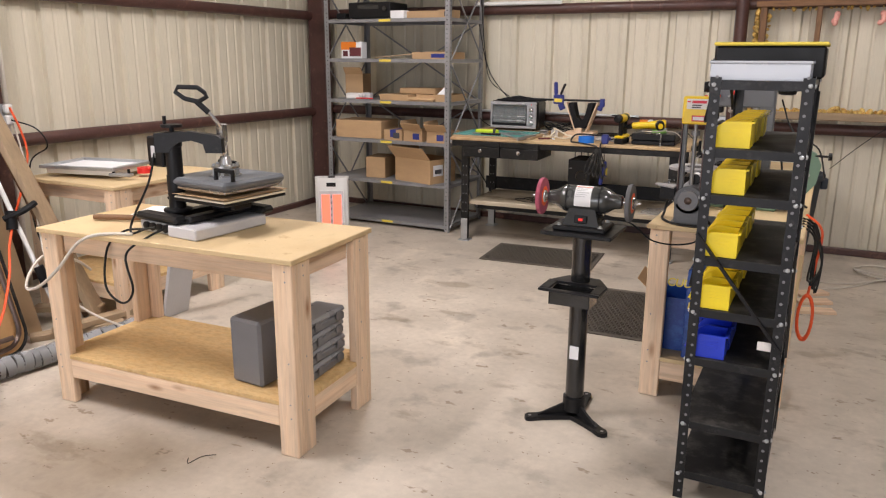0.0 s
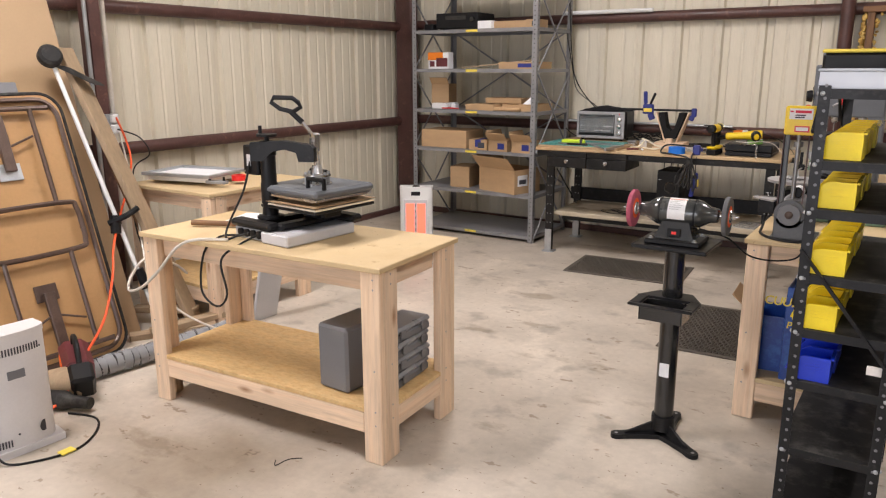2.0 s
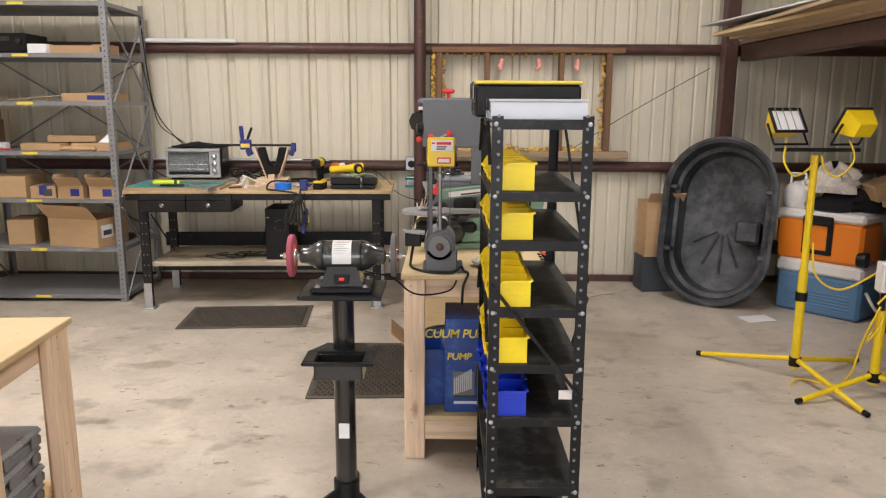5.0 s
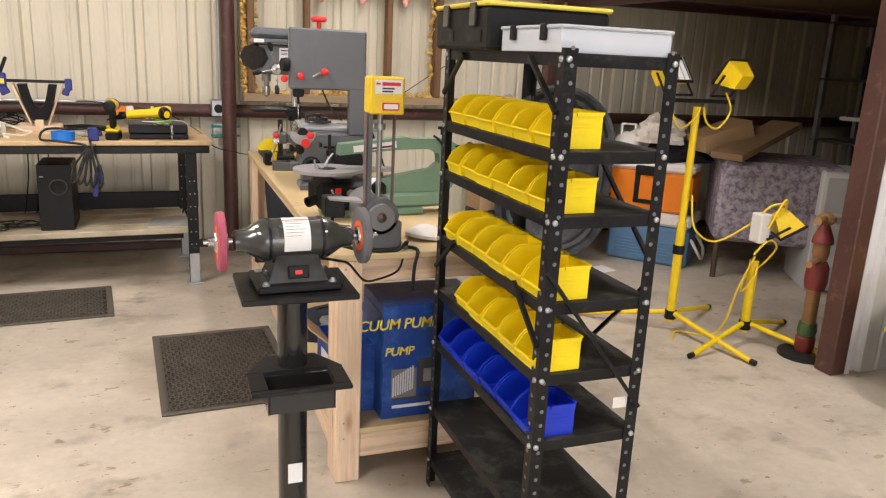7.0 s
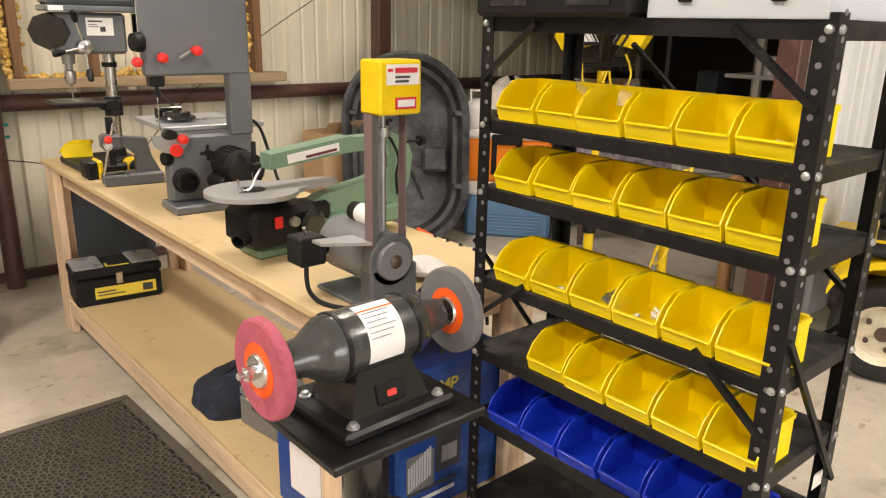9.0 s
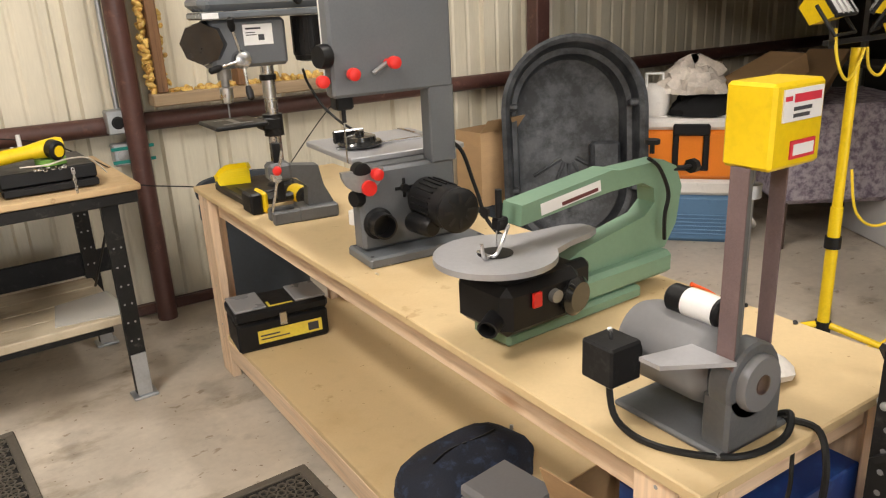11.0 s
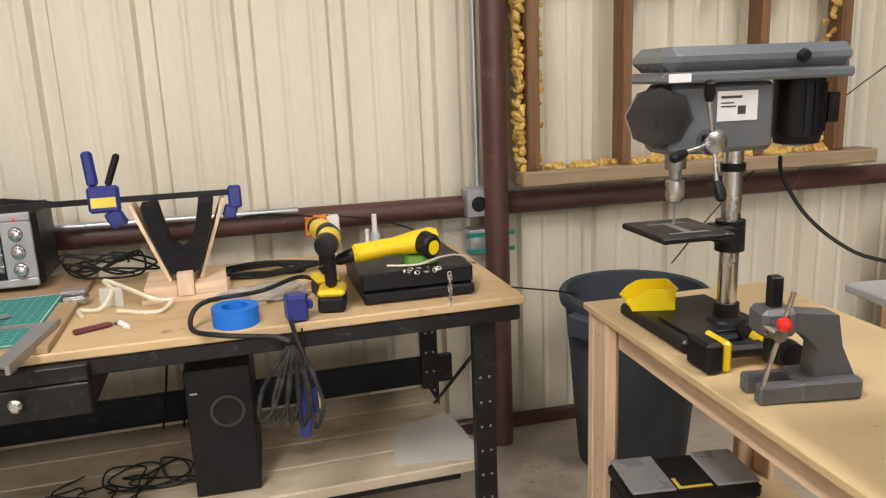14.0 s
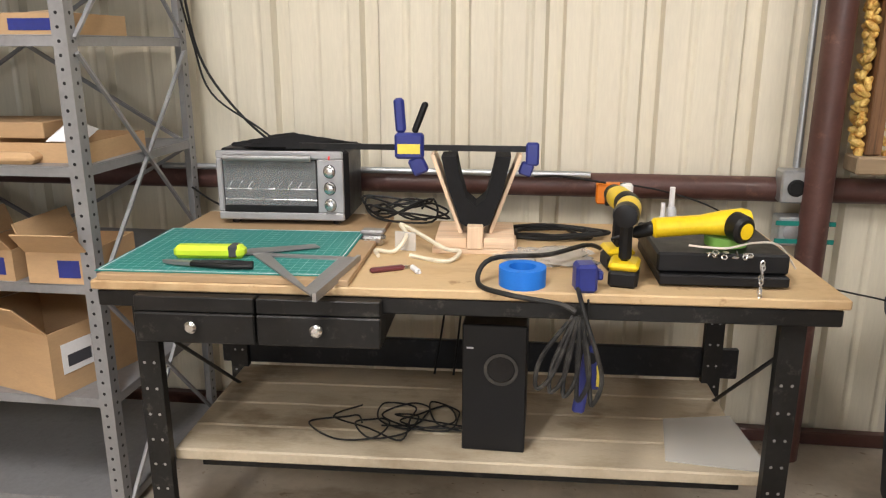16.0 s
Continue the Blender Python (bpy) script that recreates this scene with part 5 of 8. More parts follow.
# arbor press
ap = thing("arbor_press", "small dark grey cast arbor press with a steel lever", "press", (-0.315, 5.535, TB), -8)
part("base", Mesh().box(-0.13, 0.13, -0.055, -0.02, 0, 0.05, 0.006).box(-0.13, 0.13, 0.02, 0.055, 0, 0.05, 0.006).box(-0.03, 0.13, -0.06, 0.06, 0.0, 0.055, 0.008), cast_grey, ap)
part("frame_body", Mesh().add([(x, y, z) for y in (-0.03, 0.03) for x, z in ((0.015, 0.056), (0.12, 0.056), (0.085, 0.13), (0.07, 0.21), (-0.06, 0.225), (-0.08, 0.215), (-0.08, 0.185), (-0.02, 0.17), (0.02, 0.13))], [tuple(range(9)), tuple(range(17, 8, -1))] + [(i, 9 + i, 9 + (i + 1) % 9, (i + 1) % 9) for i in range(9)]), cast_grey, ap)
part("ram_head", Mesh().box(-0.125, -0.035, -0.042, 0.042, 0.165, 0.235, 0.012), cast_grey, ap)
part("ram", Mesh().box(-0.095, -0.065, -0.015, 0.015, 0.09, 0.31, 0.003), black_steel, ap)
part("lever", Mesh().rod((-0.135, -0.07, 0.06), (-0.075, -0.075, 0.29), 0.006).rod((-0.105, -0.03, 0.19), (-0.105, -0.085, 0.19), 0.018), steel, ap)
part("lever_ball", Mesh().lathe([(0.002, -0.018), (0.014, -0.012), (0.018, 0), (0.014, 0.012), (0.002, 0.018)], (-0.105, -0.095, 0.22), (0, -1, 0), 16), red_plastic, ap, "red ball")

ap.scale = (0.87, 0.87, 0.87)

# scroll saw
ss = thing("scroll_saw", "mint green scroll saw with a round grey table", "scroll saw", (-0.38, 4.35, TB), 3)
ss.scale = (1.0, 1.0, 0.9)
part("base", Mesh().box(-0.02, 0.40, -0.06, 0.06, 0.0, 0.035, 0.008).box(0.16, 0.52, -0.055, 0.055, 0.035, 0.10, 0.012), mint, ss)
part("motor_housing", Mesh().box(-0.06, 0.16, -0.10, 0.07, 0.045, 0.165, 0.02).box(0.0, 0.24, -0.05, 0.05, 0.045, 0.15, 0.015), black_plastic, ss)
part("motor_vent", Mesh().lathe([(0.045, 0), (0.047, 0.01), (0.035, 0.02)], (0.13, -0.095, 0.10), (0.2, -1, 0), 26), black_gloss, ss)
part("dust_tube", Mesh().lathe([(0.022, 0), (0.022, 0.05), (0.018, 0.05), (0.018, 0.02)], (-0.05, -0.06, 0.09), (-1, -0.5, -0.2), 20), black_plastic, ss)
part("switch", Mesh().at(0.02, -0.102, 0.125).box(-0.012, 0.012, -0.006, 0.002, -0.018, 0.018, 0.002), red_plastic, ss)
part("speed_knob", Mesh().lathe([(0.016, 0), (0.015, 0.012), (0.006, 0.014)], (0.07, -0.10, 0.12), (0, -1, 0), 20), dull_steel, ss)
tab = []
for k in range(30):
    a = radians(32 + 296 * k / 29)
    tab.append((0.13 * math.cos(a), 0.13 * math.sin(a)))
tab += [(0.17, -0.05), (0.24, -0.04), (0.275, -0.025), (0.28, 0.0), (0.275, 0.025), (0.24, 0.045), (0.17, 0.055)]
tb_ = part("saw_table", Mesh().slab(tab, 0.198, 0.212), table_metal, ss, "pale grey teardrop table")
part("table_insert", Mesh().lathe([(0.038, 0.2122), (0.038, 0.2132), (0.034, 0.2136)], (0, 0, 0), (0, 0, 1), 26), black_steel, tb_)
part("trunnion", Mesh().box(0.02, 0.10, -0.03, 0.03, 0.165, 0.197, 0.006), dull_steel, ss)
prof = [(0.045, 0.275), (0.05, 0.315), (0.32, 0.345), (0.50, 0.345), (0.55, 0.32), (0.575, 0.26), (0.56, 0.16), (0.52, 0.10), (0.20, 0.10), (0.16, 0.135), (0.22, 0.165), (0.44, 0.205), (0.475, 0.235), (0.47, 0.275), (0.43, 0.297), (0.32, 0.296)]
n = len(prof)
arm = Mesh().add([(x, y, z) for y in (-0.026, 0.026) for x, z in prof], [tuple(range(n)), tuple(range(2 * n - 1, n - 1, -1))] + [(i, n + i, n + (i + 1) % n, (i + 1) % n) for i in range(n)])
ar = part("c_arm", arm, mint, ss)
part("arm_cap", Mesh().add([(x, y, z) for y in (-0.03, 0.03) for x, z in ((0.045, 0.272), (0.05, 0.32), (0.32, 0.352), (0.35, 0.345), (0.32, 0.30))], [(0, 1, 2, 3, 4), (9, 8, 7, 6, 5)] + [(i, 5 + i, 5 + (i + 1) % 5, (i + 1) % 5) for i in range(5)]), mint, ar)
part("arm_label", Mesh().at(0.19, -0.0315, 0.31, 0, -7).box(-0.09, 0.09, -0.0008, 0.0008, -0.014, 0.014), paper, ar)
part("label_bar", Mesh().at(0.21, -0.0328, 0.31, 0, -7).box(-0.05, 0.06, -0.0006, 0.0006, -0.008, 0.001), maroon, ar)
part("knob", Mesh().rod((0.49, 0, 0.36), (0.49, 0, 0.385), 0.006).rod((0.49, 0, 0.385), (0.49, 0, 0.397), 0.018), black_plastic, ss)
part("tension_knob", Mesh().rod((0.54, -0.02, 0.31), (0.60, -0.03, 0.31), 0.006).lathe([(0.02, 0), (0.02, 0.015)], (0.6, -0.03, 0.31), (1, 0, 0), 8), black_plastic, ss)
part("blade_clamp", Mesh().box(0.0, 0.03, -0.012, 0.012, 0.265, 0.295, 0.004).rod((0.012, 0, 0.295), (0.012, 0, 0.36), 0.007).lathe([(0.012, 0), (0.014, 0.008)], (-0.02, 0.0, 0.315), (-1, 0, 0), 8), black_steel, ss)
part("blade", Mesh().box(0.004, 0.006, -0.001, 0.001, 0.213, 0.27), steel, ss)
part("hold_down", Mesh().tube([(0.02, -0.02, 0.28), (0.0, -0.03, 0.26), (-0.02, -0.03, 0.225), (-0.03, -0.02, 0.218), (-0.03, 0.02, 0.218)], 0.004).tube([(-0.03, -0.02, 0.218), (-0.05, -0.025, 0.22), (-0.055, -0.025, 0.255)], 0.004), steel, ss)
part("blower_hose", Mesh().tube([(0.44, -0.03, 0.36), (0.47, -0.04, 0.33), (0.5, -0.045, 0.26), (0.49, -0.045, 0.2), (0.5, -0.04, 0.13)], 0.005), black_plastic, ss)

# upright belt sander
be = thing("belt_sander", "upright one-inch belt sander with a yellow top guard", "belt sander", (-0.315, 3.80, TB))
part("base", Mesh().box(-0.075, 0.10, -0.02, 0.20, 0, 0.012, 0.004).box(-0.06, 0.075, -0.02, 0.03, 0.0, 0.10, 0.006), cast_grey, be)
part("wheel_guard", Mesh().lathe([(0.06, -0.02), (0.064, -0.015), (0.064, 0.015), (0.06, 0.02)], (0, 0.0, 0.115), (0, 1, 0), 28), cast_grey, be)
lw = part("drive_wheel", Mesh().lathe([(0.014, -0.006), (0.044, -0.006), (0.047, 0.0), (0.047, 0.012)], (0, -0.028, 0.115), (0, 1, 0), 30), grey_plastic, be)
part("wheel_hub", Mesh().lathe([(0.006, -0.014), (0.016, -0.01), (0.018, -0.004)], (0, -0.026, 0.115), (0, 1, 0), 20), rust_tube, lw)
part("platen_bar", Mesh().box(-0.049, -0.031, -0.010, 0.012, 0.16, 0.46, 0.002), cast_grey, be)
part("support_post", Mesh().rod((0.0, 0.02, 0.15), (0.0, 0.02, 0.455), 0.009).rod((0.0, 0.02, 0.40), (0.0, 0.02, 0.42), 0.019), dull_steel, be)
part("abrasive_belt", Mesh().box(-0.0545, -0.0515, -0.017, 0.013, 0.115, 0.455).box(0.041, 0.044, -0.013, 0.013, 0.115, 0.455), sand_belt, be, "worn abrasive belt")
gd = part("top_guard", Mesh().box(-0.052, 0.062, -0.045, 0.032, 0.453, 0.57, 0.005), yellow_paint, be, "bright yellow sheet steel guard")
part("maker_label", Mesh().box(-0.036, 0.052, -0.0475, -0.0452, 0.518, 0.561), paper, gd)
part("label_bar", Mesh().box(-0.014, 0.046, -0.0486, -0.0476, 0.543, 0.554).box(-0.034, -0.02, -0.0486, -0.0476, 0.546, 0.552), red_ink, gd)
part("print_lines", Mesh().box(-0.014, 0.026, -0.0486, -0.0476, 0.532, 0.537).box(-0.014, 0.022, -0.0486, -0.0476, 0.523, 0.528), ink, gd)
part("warning_label", Mesh().box(-0.012, 0.044, -0.0475, -0.0452, 0.466, 0.491), red_ink, gd)
part("warning_text", Mesh().box(-0.007, 0.039, -0.0486, -0.0476, 0.471, 0.486), paper, gd)
part("work_table", Mesh().add([(-0.16, 0.03, 0.165), (-0.065, -0.03, 0.165), (-0.065, 0.05, 0.165), (-0.16, 0.07, 0.165), (-0.16, 0.03, 0.172), (-0.065, -0.03, 0.172), (-0.065, 0.05, 0.172), (-0.16, 0.07, 0.172)], [(0, 1, 2, 3), (4, 5, 6, 7), (0, 1, 5, 4), (1, 2, 6, 5), (2, 3, 7, 6), (3, 0, 4, 7)]), table_metal, be)
mo = part("motor", Mesh().lathe([(0.05, 0.03), (0.066, 0.05), (0.068, 0.06), (0.068, 0.19), (0.06, 0.21), (0.03, 0.22)], (0.0, 0, 0.115), (0, 1, 0), 30), grey_plastic, be)
part("capacitor", Mesh().lathe([(0.02, 0.05), (0.024, 0.055), (0.024, 0.15), (0.02, 0.155)], (0.01, 0, 0.20), (0, 1, 0), 20), black_plastic, mo)
part("capacitor_label", Mesh().lathe([(0.0245, 0.06), (0.0245, 0.12)], (0.01, 0, 0.20), (0, 1, 0), 20), paper, mo)
part("switch_box", Mesh().box(-0.155, -0.085, 0.13, 0.20, 0.085, 0.155, 0.004).rod((-0.085, 0.165, 0.12), (-0.06, 0.165, 0.12), 0.02), black_steel, mo)
part("toggle", Mesh().rod((-0.12, 0.165, 0.155), (-0.125, 0.165, 0.175), 0.004), steel, mo)
part("power_cord", Mesh().tube([(-0.12, 0.17, 0.085), (-0.13, 0.14, 0.02), (-0.12, 0.06, 0.006), (-0.05, -0.03, 0.006), (0.05, -0.045, 0.006), (0.09, -0.03, 0.03), (0.1, 0.0, 0.006), (0.12, -0.06, 0.006), (0.10, -0.093, -0.04), (0.095, -0.095, -0.12)], 0.006), cord_black, be)

# loose things on the long bench
stack_bin(yellow, "yellow plastic open-front bin on the drill press base", "", -0.42, 6.13, TB + 0.036, -14, h=0.062)


def cordless_drill(label, at, rz, rx=0, ry=0):
    d = thing("cordless_drill", label, "drill", at, rz, rx=rx, ry=ry)
    part("battery", Mesh().box(-0.045, 0.05, -0.038, 0.038, 0, 0.045, 0.008), black_plastic, d)
    part("battery_collar", Mesh().box(-0.046, 0.052, -0.039, 0.039, 0.046, 0.066, 0.008), yellow_paint, d)
    part("grip", Mesh().at(0, 0, 0.066, 0, -6).box(-0.02, 0.024, -0.016, 0.016, 0, 0.11, 0.01), black_plastic, d)
    part("motor_body", Mesh().lathe([(0.02, -0.08), (0.03, -0.075), (0.033, -0.06), (0.033, 0.03), (0.028, 0.05)], (0, 0, 0.20), (1, 0, 0), 22), yellow_paint, d)
    part("rear_cap", Mesh().lathe([(0.02, -0.086), (0.03, -0.082), (0.0335, -0.062), (0.0335, -0.05)], (0, 0, 0.20), (1, 0, 0), 22), black_plastic, d)
    part("gear_collar", Mesh().lathe([(0.029, 0.05), (0.029, 0.075), (0.02, 0.08)], (0, 0, 0.20), (1, 0, 0), 22), black_plastic, d)
    part("chuck", Mesh().lathe([(0.02, 0.08), (0.021, 0.1), (0.012, 0.13), (0.006, 0.135)], (0, 0, 0.20), (1, 0, 0), 18), black_steel, d)
    part("trigger", Mesh().box(0.024, 0.036, -0.01, 0.01, 0.14, 0.17, 0.004), black_plastic, d)
    return d


cordless_drill("yellow and black cordless drill lying on the bench", (-0.45, 5.72, TB + 0.04), 90, 90, 0)
solid("white_cloth", Mesh().lathe([(0.005, 0.05), (0.03, 0.045), (0.06, 0.03), (0.08, 0.012), (0.075, 0.0)], (0, 0, 0), (0.15, 0.1, 1), 9), cloth_white, "crumpled white cloth on the bench", "cloth", (-0.10, 3.93, TB))
solid("white_block", Mesh().box(-0.012, 0.012, -0.02, 0.02, 0, 0.05, 0.003), paper, "small white card box on the bench", "box", (-0.22, 5.33, TB), 15)
random.seed(12)
for k in range(7):
    solid("wood_crumb", Mesh().at(0, 0, 0.003, 20 * k, 15, 40 * k).box(-0.006, 0.006, -0.004, 0.004, -0.002, 0.002), rubber if k % 2 else cream, "crumb of scrap on the bench top", "scrap", (random.uniform(-0.4, 0.1), random.uniform(4.6, 5.3), TB))

# under the long bench
SHF = 0.201
tbx = thing("toolbox", "black plastic toolbox with grey lid and yellow label", "toolbox", (-0.285, 6.03, SHF), -6)
part("box_body", Mesh().box(-0.19, 0.19, -0.10, 0.10, 0, 0.125, 0.01), black_plastic, tbx)
lid = part("lid", Mesh().box(-0.195, 0.195, -0.105, 0.105, 0.127, 0.175, 0.012), black_plastic, tbx)
part("lid_tray", Mesh().box(-0.19, -0.06, -0.095, 0.095, 0.1755, 0.185, 0.004), smoky, lid, "smoky grey lid tray")
part("lid_tray", Mesh().box(0.06, 0.19, -0.095, 0.095, 0.1755, 0.185, 0.004), smoky, lid, "smoky grey lid tray")
part("lid_stripe", Mesh().box(-0.05, 0.05, -0.085, -0.075, 0.1755, 0.178).box(-0.05, -0.04, -0.075, -0.03, 0.1755, 0.178), yellow_ink, lid)
part("latch", Mesh().box(-0.015, 0.015, -0.112, -0.1055, 0.095, 0.15, 0.003), steel, tbx, "metal latch")
lb = part("front_label", Mesh().box(-0.11, 0.16, -0.1025, -0.1005, 0.03, 0.085), yellow_ink, tbx, "yellow paper label")
part("label_picture", Mesh().box(0.10, 0.145, -0.104, -0.1026, 0.04, 0.075).box(-0.1, -0.02, -0.104, -0.1026, 0.06, 0.066).box(-0.1, 0.02, -0.104, -0.1026, 0.045, 0.05), ink, lb)

bag = thing("tool_bag", "slumped black and navy canvas tool bag", "bag", (-0.23, 4.72, SHF), 8)
ms = Mesh()
random.seed(21)
rows_, cols_ = 9, 26
for i in range(rows_):
    t = i / (rows_ - 1)
    f = (1 - t ** 3.2) ** 0.5 * 0.95 + 0.05
    for j in range(cols_):
        a = 2 * math.pi * j / cols_
        cx, cy = (math.copysign(abs(q) ** 0.6, q) for q in (math.cos(a), math.sin(a)))
        x = 0.215 * f * cx * (1 + 0.03 * math.sin(4 * a + 5 * t)) + random.uniform(-0.004, 0.004)
        y = 0.135 * f * cy * (1 + 0.06 * math.sin(3 * a + 4 * t)) + random.uniform(-0.004, 0.004)
        ms.v.append((x, y, 0.125 * t * (1 + 0.10 * math.sin(2.2 * a + 1) * (1 - 0.8 * t)) if t else 0.0))
for i in range(rows_ - 1):
    ms.f += [(i * cols_ + j, i * cols_ + (j + 1) % cols_, (i + 1) * cols_ + (j + 1) % cols_, (i + 1) * cols_ + j) for j in range(cols_)]
ms.f += [tuple(range(cols_))[::-1], tuple(range((rows_ - 1) * cols_, rows_ * cols_))]
navy_cloth = surface("navy_canvas", (0.014, 0.018, 0.032), 0.9, var=0.3, scale=8, grain=250, bump=0.3, second=(0.03, 0.05, 0.10), mix=0.25)
part("bag_body", ms, navy_cloth, bag)
part("zip", Mesh().tube([(-0.12, 0, 0.114), (-0.05, 0.008, 0.122), (0.05, -0.006, 0.122), (0.12, 0, 0.114)], 0.004), black_plastic, bag)
part("zip_pull", Mesh().box(0.188, 0.196, -0.006, 0.006, 0.06, 0.10, 0.002), steel, bag)
part("strap", Mesh().tube([(-0.1, -0.115, 0.07), (-0.02, -0.13, 0.03), (0.08, -0.118, 0.06)], 0.006), black_cloth, bag)
gb = thing("grey_tool_chest", "grey steel box with a worn lid and latch", "toolbox", (-0.265, 4.47, SHF), 8)
part("box_body", Mesh().box(-0.085, 0.085, -0.10, 0.10, 0, 0.10, 0.006), grey_plastic, gb)
part("lid", Mesh().box(-0.087, 0.087, -0.102, 0.102, 0.101, 0.14, 0.012), grey_plastic, gb)
part("latch", Mesh().box(-0.092, -0.0865, -0.015, 0.015, 0.075, 0.125, 0.002), steel, gb)
cb = carton("open brown cardboard box on the bench shelf", -0.08, 4.27, SHF, 0.26, 0.22, 0.16, 6, 3, None, None, shut=False)
part("loose_flap", Mesh().at(-0.14, -0.02, 0.13, 0, -55, 0).box(-0.08, 0.0, -0.09, 0.09, 0, 0.004), cardboard, cb)

bb = thing("cardboard_box", "open blue and white printed carton with its flap out", "box", (-0.375, 4.0, SHF), 4)
part("carton_body", Mesh().box(-0.075, 0.075, -0.12, 0.12, 0, 0.004).box(-0.075, -0.071, -0.12, 0.12, 0.004, 0.26).box(0.071, 0.075, -0.12, 0.12, 0.004, 0.26).box(-0.071, 0.071, -0.12, -0.116, 0.004, 0.26).box(-0.071, 0.071, 0.116, 0.12, 0.004, 0.26), blue_box_print, bb)
part("white_panel", Mesh().box(-0.0765, -0.0752, -0.08, 0.06, 0.06, 0.20), paper, bb)
part("flap", Mesh().at(-0.075, 0, 0.26, 0, -48).box(-0.004, 0.0, -0.115, 0.115, 0.001, 0.12), cardboard, bb)

pb = thing("pump_box", "blue printed vacuum pump carton with yellow lettering", "box", (-0.10, 3.955, SHF))
part("carton_body", Mesh().box(-0.19, 0.19, -0.155, 0.12, 0, 0.43, 0.003), blue_box_print, pb)
part("carton_side", Mesh().box(-0.192, -0.1905, -0.15, 0.115, 0.005, 0.395), blue_box_print, pb)


def lettering(name, words, size, at, rx, ry, rz, material, parent, shear=0.0, spread=1.0, side="LEFT"):
    cu = bpy.data.curves.new(name, "FONT")
    cu.body, cu.size, cu.extrude, cu.shear, cu.space_character = words, size, 0.0004, shear, spread
    cu.align_x, cu.offset = side, 0.0008
    cu.materials.append(material)
    tmp = bpy.data.objects.new(name, cu)
    me = bpy.data.meshes.new_from_object(tmp)
    bpy.data.objects.remove(tmp)
    ob = new(name, me)
    ob.parent = parent
    ob.matrix_basis = pose(*at, rx, ry, rz)
    return ob


lettering("big_lettering", "VACUUM PUMP", 0.054, (0.015, -0.1565, 0.345), 90, 0, 0, yellow_ink, pb, 0.15, 0.95, "RIGHT")
lettering("small_lettering", "PUMP", 0.044, (-0.075, -0.1565, 0.245), 90, 0, 0, yellow_ink, pb, 0.15, 0.95, "RIGHT")
part("web_bar", Mesh().box(-0.15, 0.015, -0.1572, -0.1555, 0.040, 0.052), paper, pb)
for k in range(9):
    part("pump_fin", Mesh().box(-0.15 + 0.009 * k, -0.144 + 0.009 * k, -0.1572, -0.1555, 0.085 + 0.003 * k, 0.16 + 0.005 * k), light_grey, pb)
part("pump_picture", Mesh().box(-0.155, -0.06, -0.1566, -0.1552, 0.08, 0.19, 0.0003), grey_plastic, pb)
part("pump_motor", Mesh().box(-0.055, 0.035, -0.1572, -0.1555, 0.11, 0.225, 0.0005), ink, pb)
part("pump_label", Mesh().box(-0.035, 0.02, -0.1582, -0.1573, 0.135, 0.185), smoky, pb)
part("pump_foot", Mesh().box(-0.15, 0.02, -0.1572, -0.1555, 0.07, 0.08), ink, pb)

tc = thing("trash_can", "round slate grey plastic trash can", "trash can", (-0.06, 6.785, 0))
part("can_body", Mesh().lathe([(0.20, 0), (0.21, 0.01), (0.265, 0.66), (0.285, 0.665), (0.29, 0.70), (0.28, 0.715), (0.262, 0.71), (0.255, 0.66), (0.20, 0.03), (0.01, 0.02)], (0, 0, 0), (0, 0, 1), 44), slate, tc)
for a in (205, 25):
    part("handle", Mesh().at(0.285 * math.cos(radians(a)), 0.285 * math.sin(radians(a)), 0.58, 0, 0, a).box(-0.02, 0.035, -0.06, 0.06, 0.0, 0.09, 0.01), slate, tc)

# ---- heat press on the first bench ----
HP = 0.831
hp = thing("heat_press", "black swing-arm heat press with a square platen", "heat press", (-2.20, 2.745, HP), -5)
part("control_base", Mesh().box(0.0, 0.175, -0.19, 0.21, 0.0, 0.05, 0.006).box(-0.2, -0.03, -0.17, -0.1, 0, 0.05, 0.004), light_grey, hp, "pale grey controller base")
for k in range(4):
    part("socket", Mesh().lathe([(0.017, 0), (0.018, 0.012), (0.012, 0.014)], (-0.15 + 0.042 * k, -0.17, 0.028), (0, -1, 0), 18), black_plastic, hp)
part("base_frame", Mesh().box(-0.21, 0.06, -0.19, -0.12, 0.052, 0.085, 0.012).box(-0.10, -0.04, -0.14, 0.22, 0.055, 0.082, 0.008).box(0.03, 0.09, -0.14, 0.22, 0.055, 0.082, 0.008).box(-0.1, 0.19, 0.18, 0.25, 0.052, 0.085, 0.012), black_steel, hp)
col = part("column", Mesh().lathe([(0.06, 0.085), (0.06, 0.095), (0.036, 0.10), (0.034, 0.15), (0.037, 0.155), (0.037, 0.24), (0.034, 0.245), (0.034, 0.36), (0.038, 0.365), (0.038, 0.42), (0.03, 0.425)], (-0.07, -0.07, 0), (0, 0, 1), 28), black_plastic, hp)
aprof = [(-0.10, 0.34), (-0.10, 0.42), (0.05, 0.43), (0.17, 0.415), (0.19, 0.40), (0.19, 0.34), (0.12, 0.34), (0.11, 0.378), (0.06, 0.392), (0.0, 0.382), (-0.035, 0.35), (-0.04, 0.34)]
n = len(aprof)
m = Mesh()
m.m = pose(-0.03, -0.07, 0, 0, 0, 28)
m.add([(x, y, z) for y in (-0.019, 0.019) for x, z in aprof], [tuple(range(n)), tuple(range(2 * n - 1, n - 1, -1))] + [(i, n + i, n + (i + 1) % n, (i + 1) % n) for i in range(n)])
part("swing_arm", m, black_steel, hp)
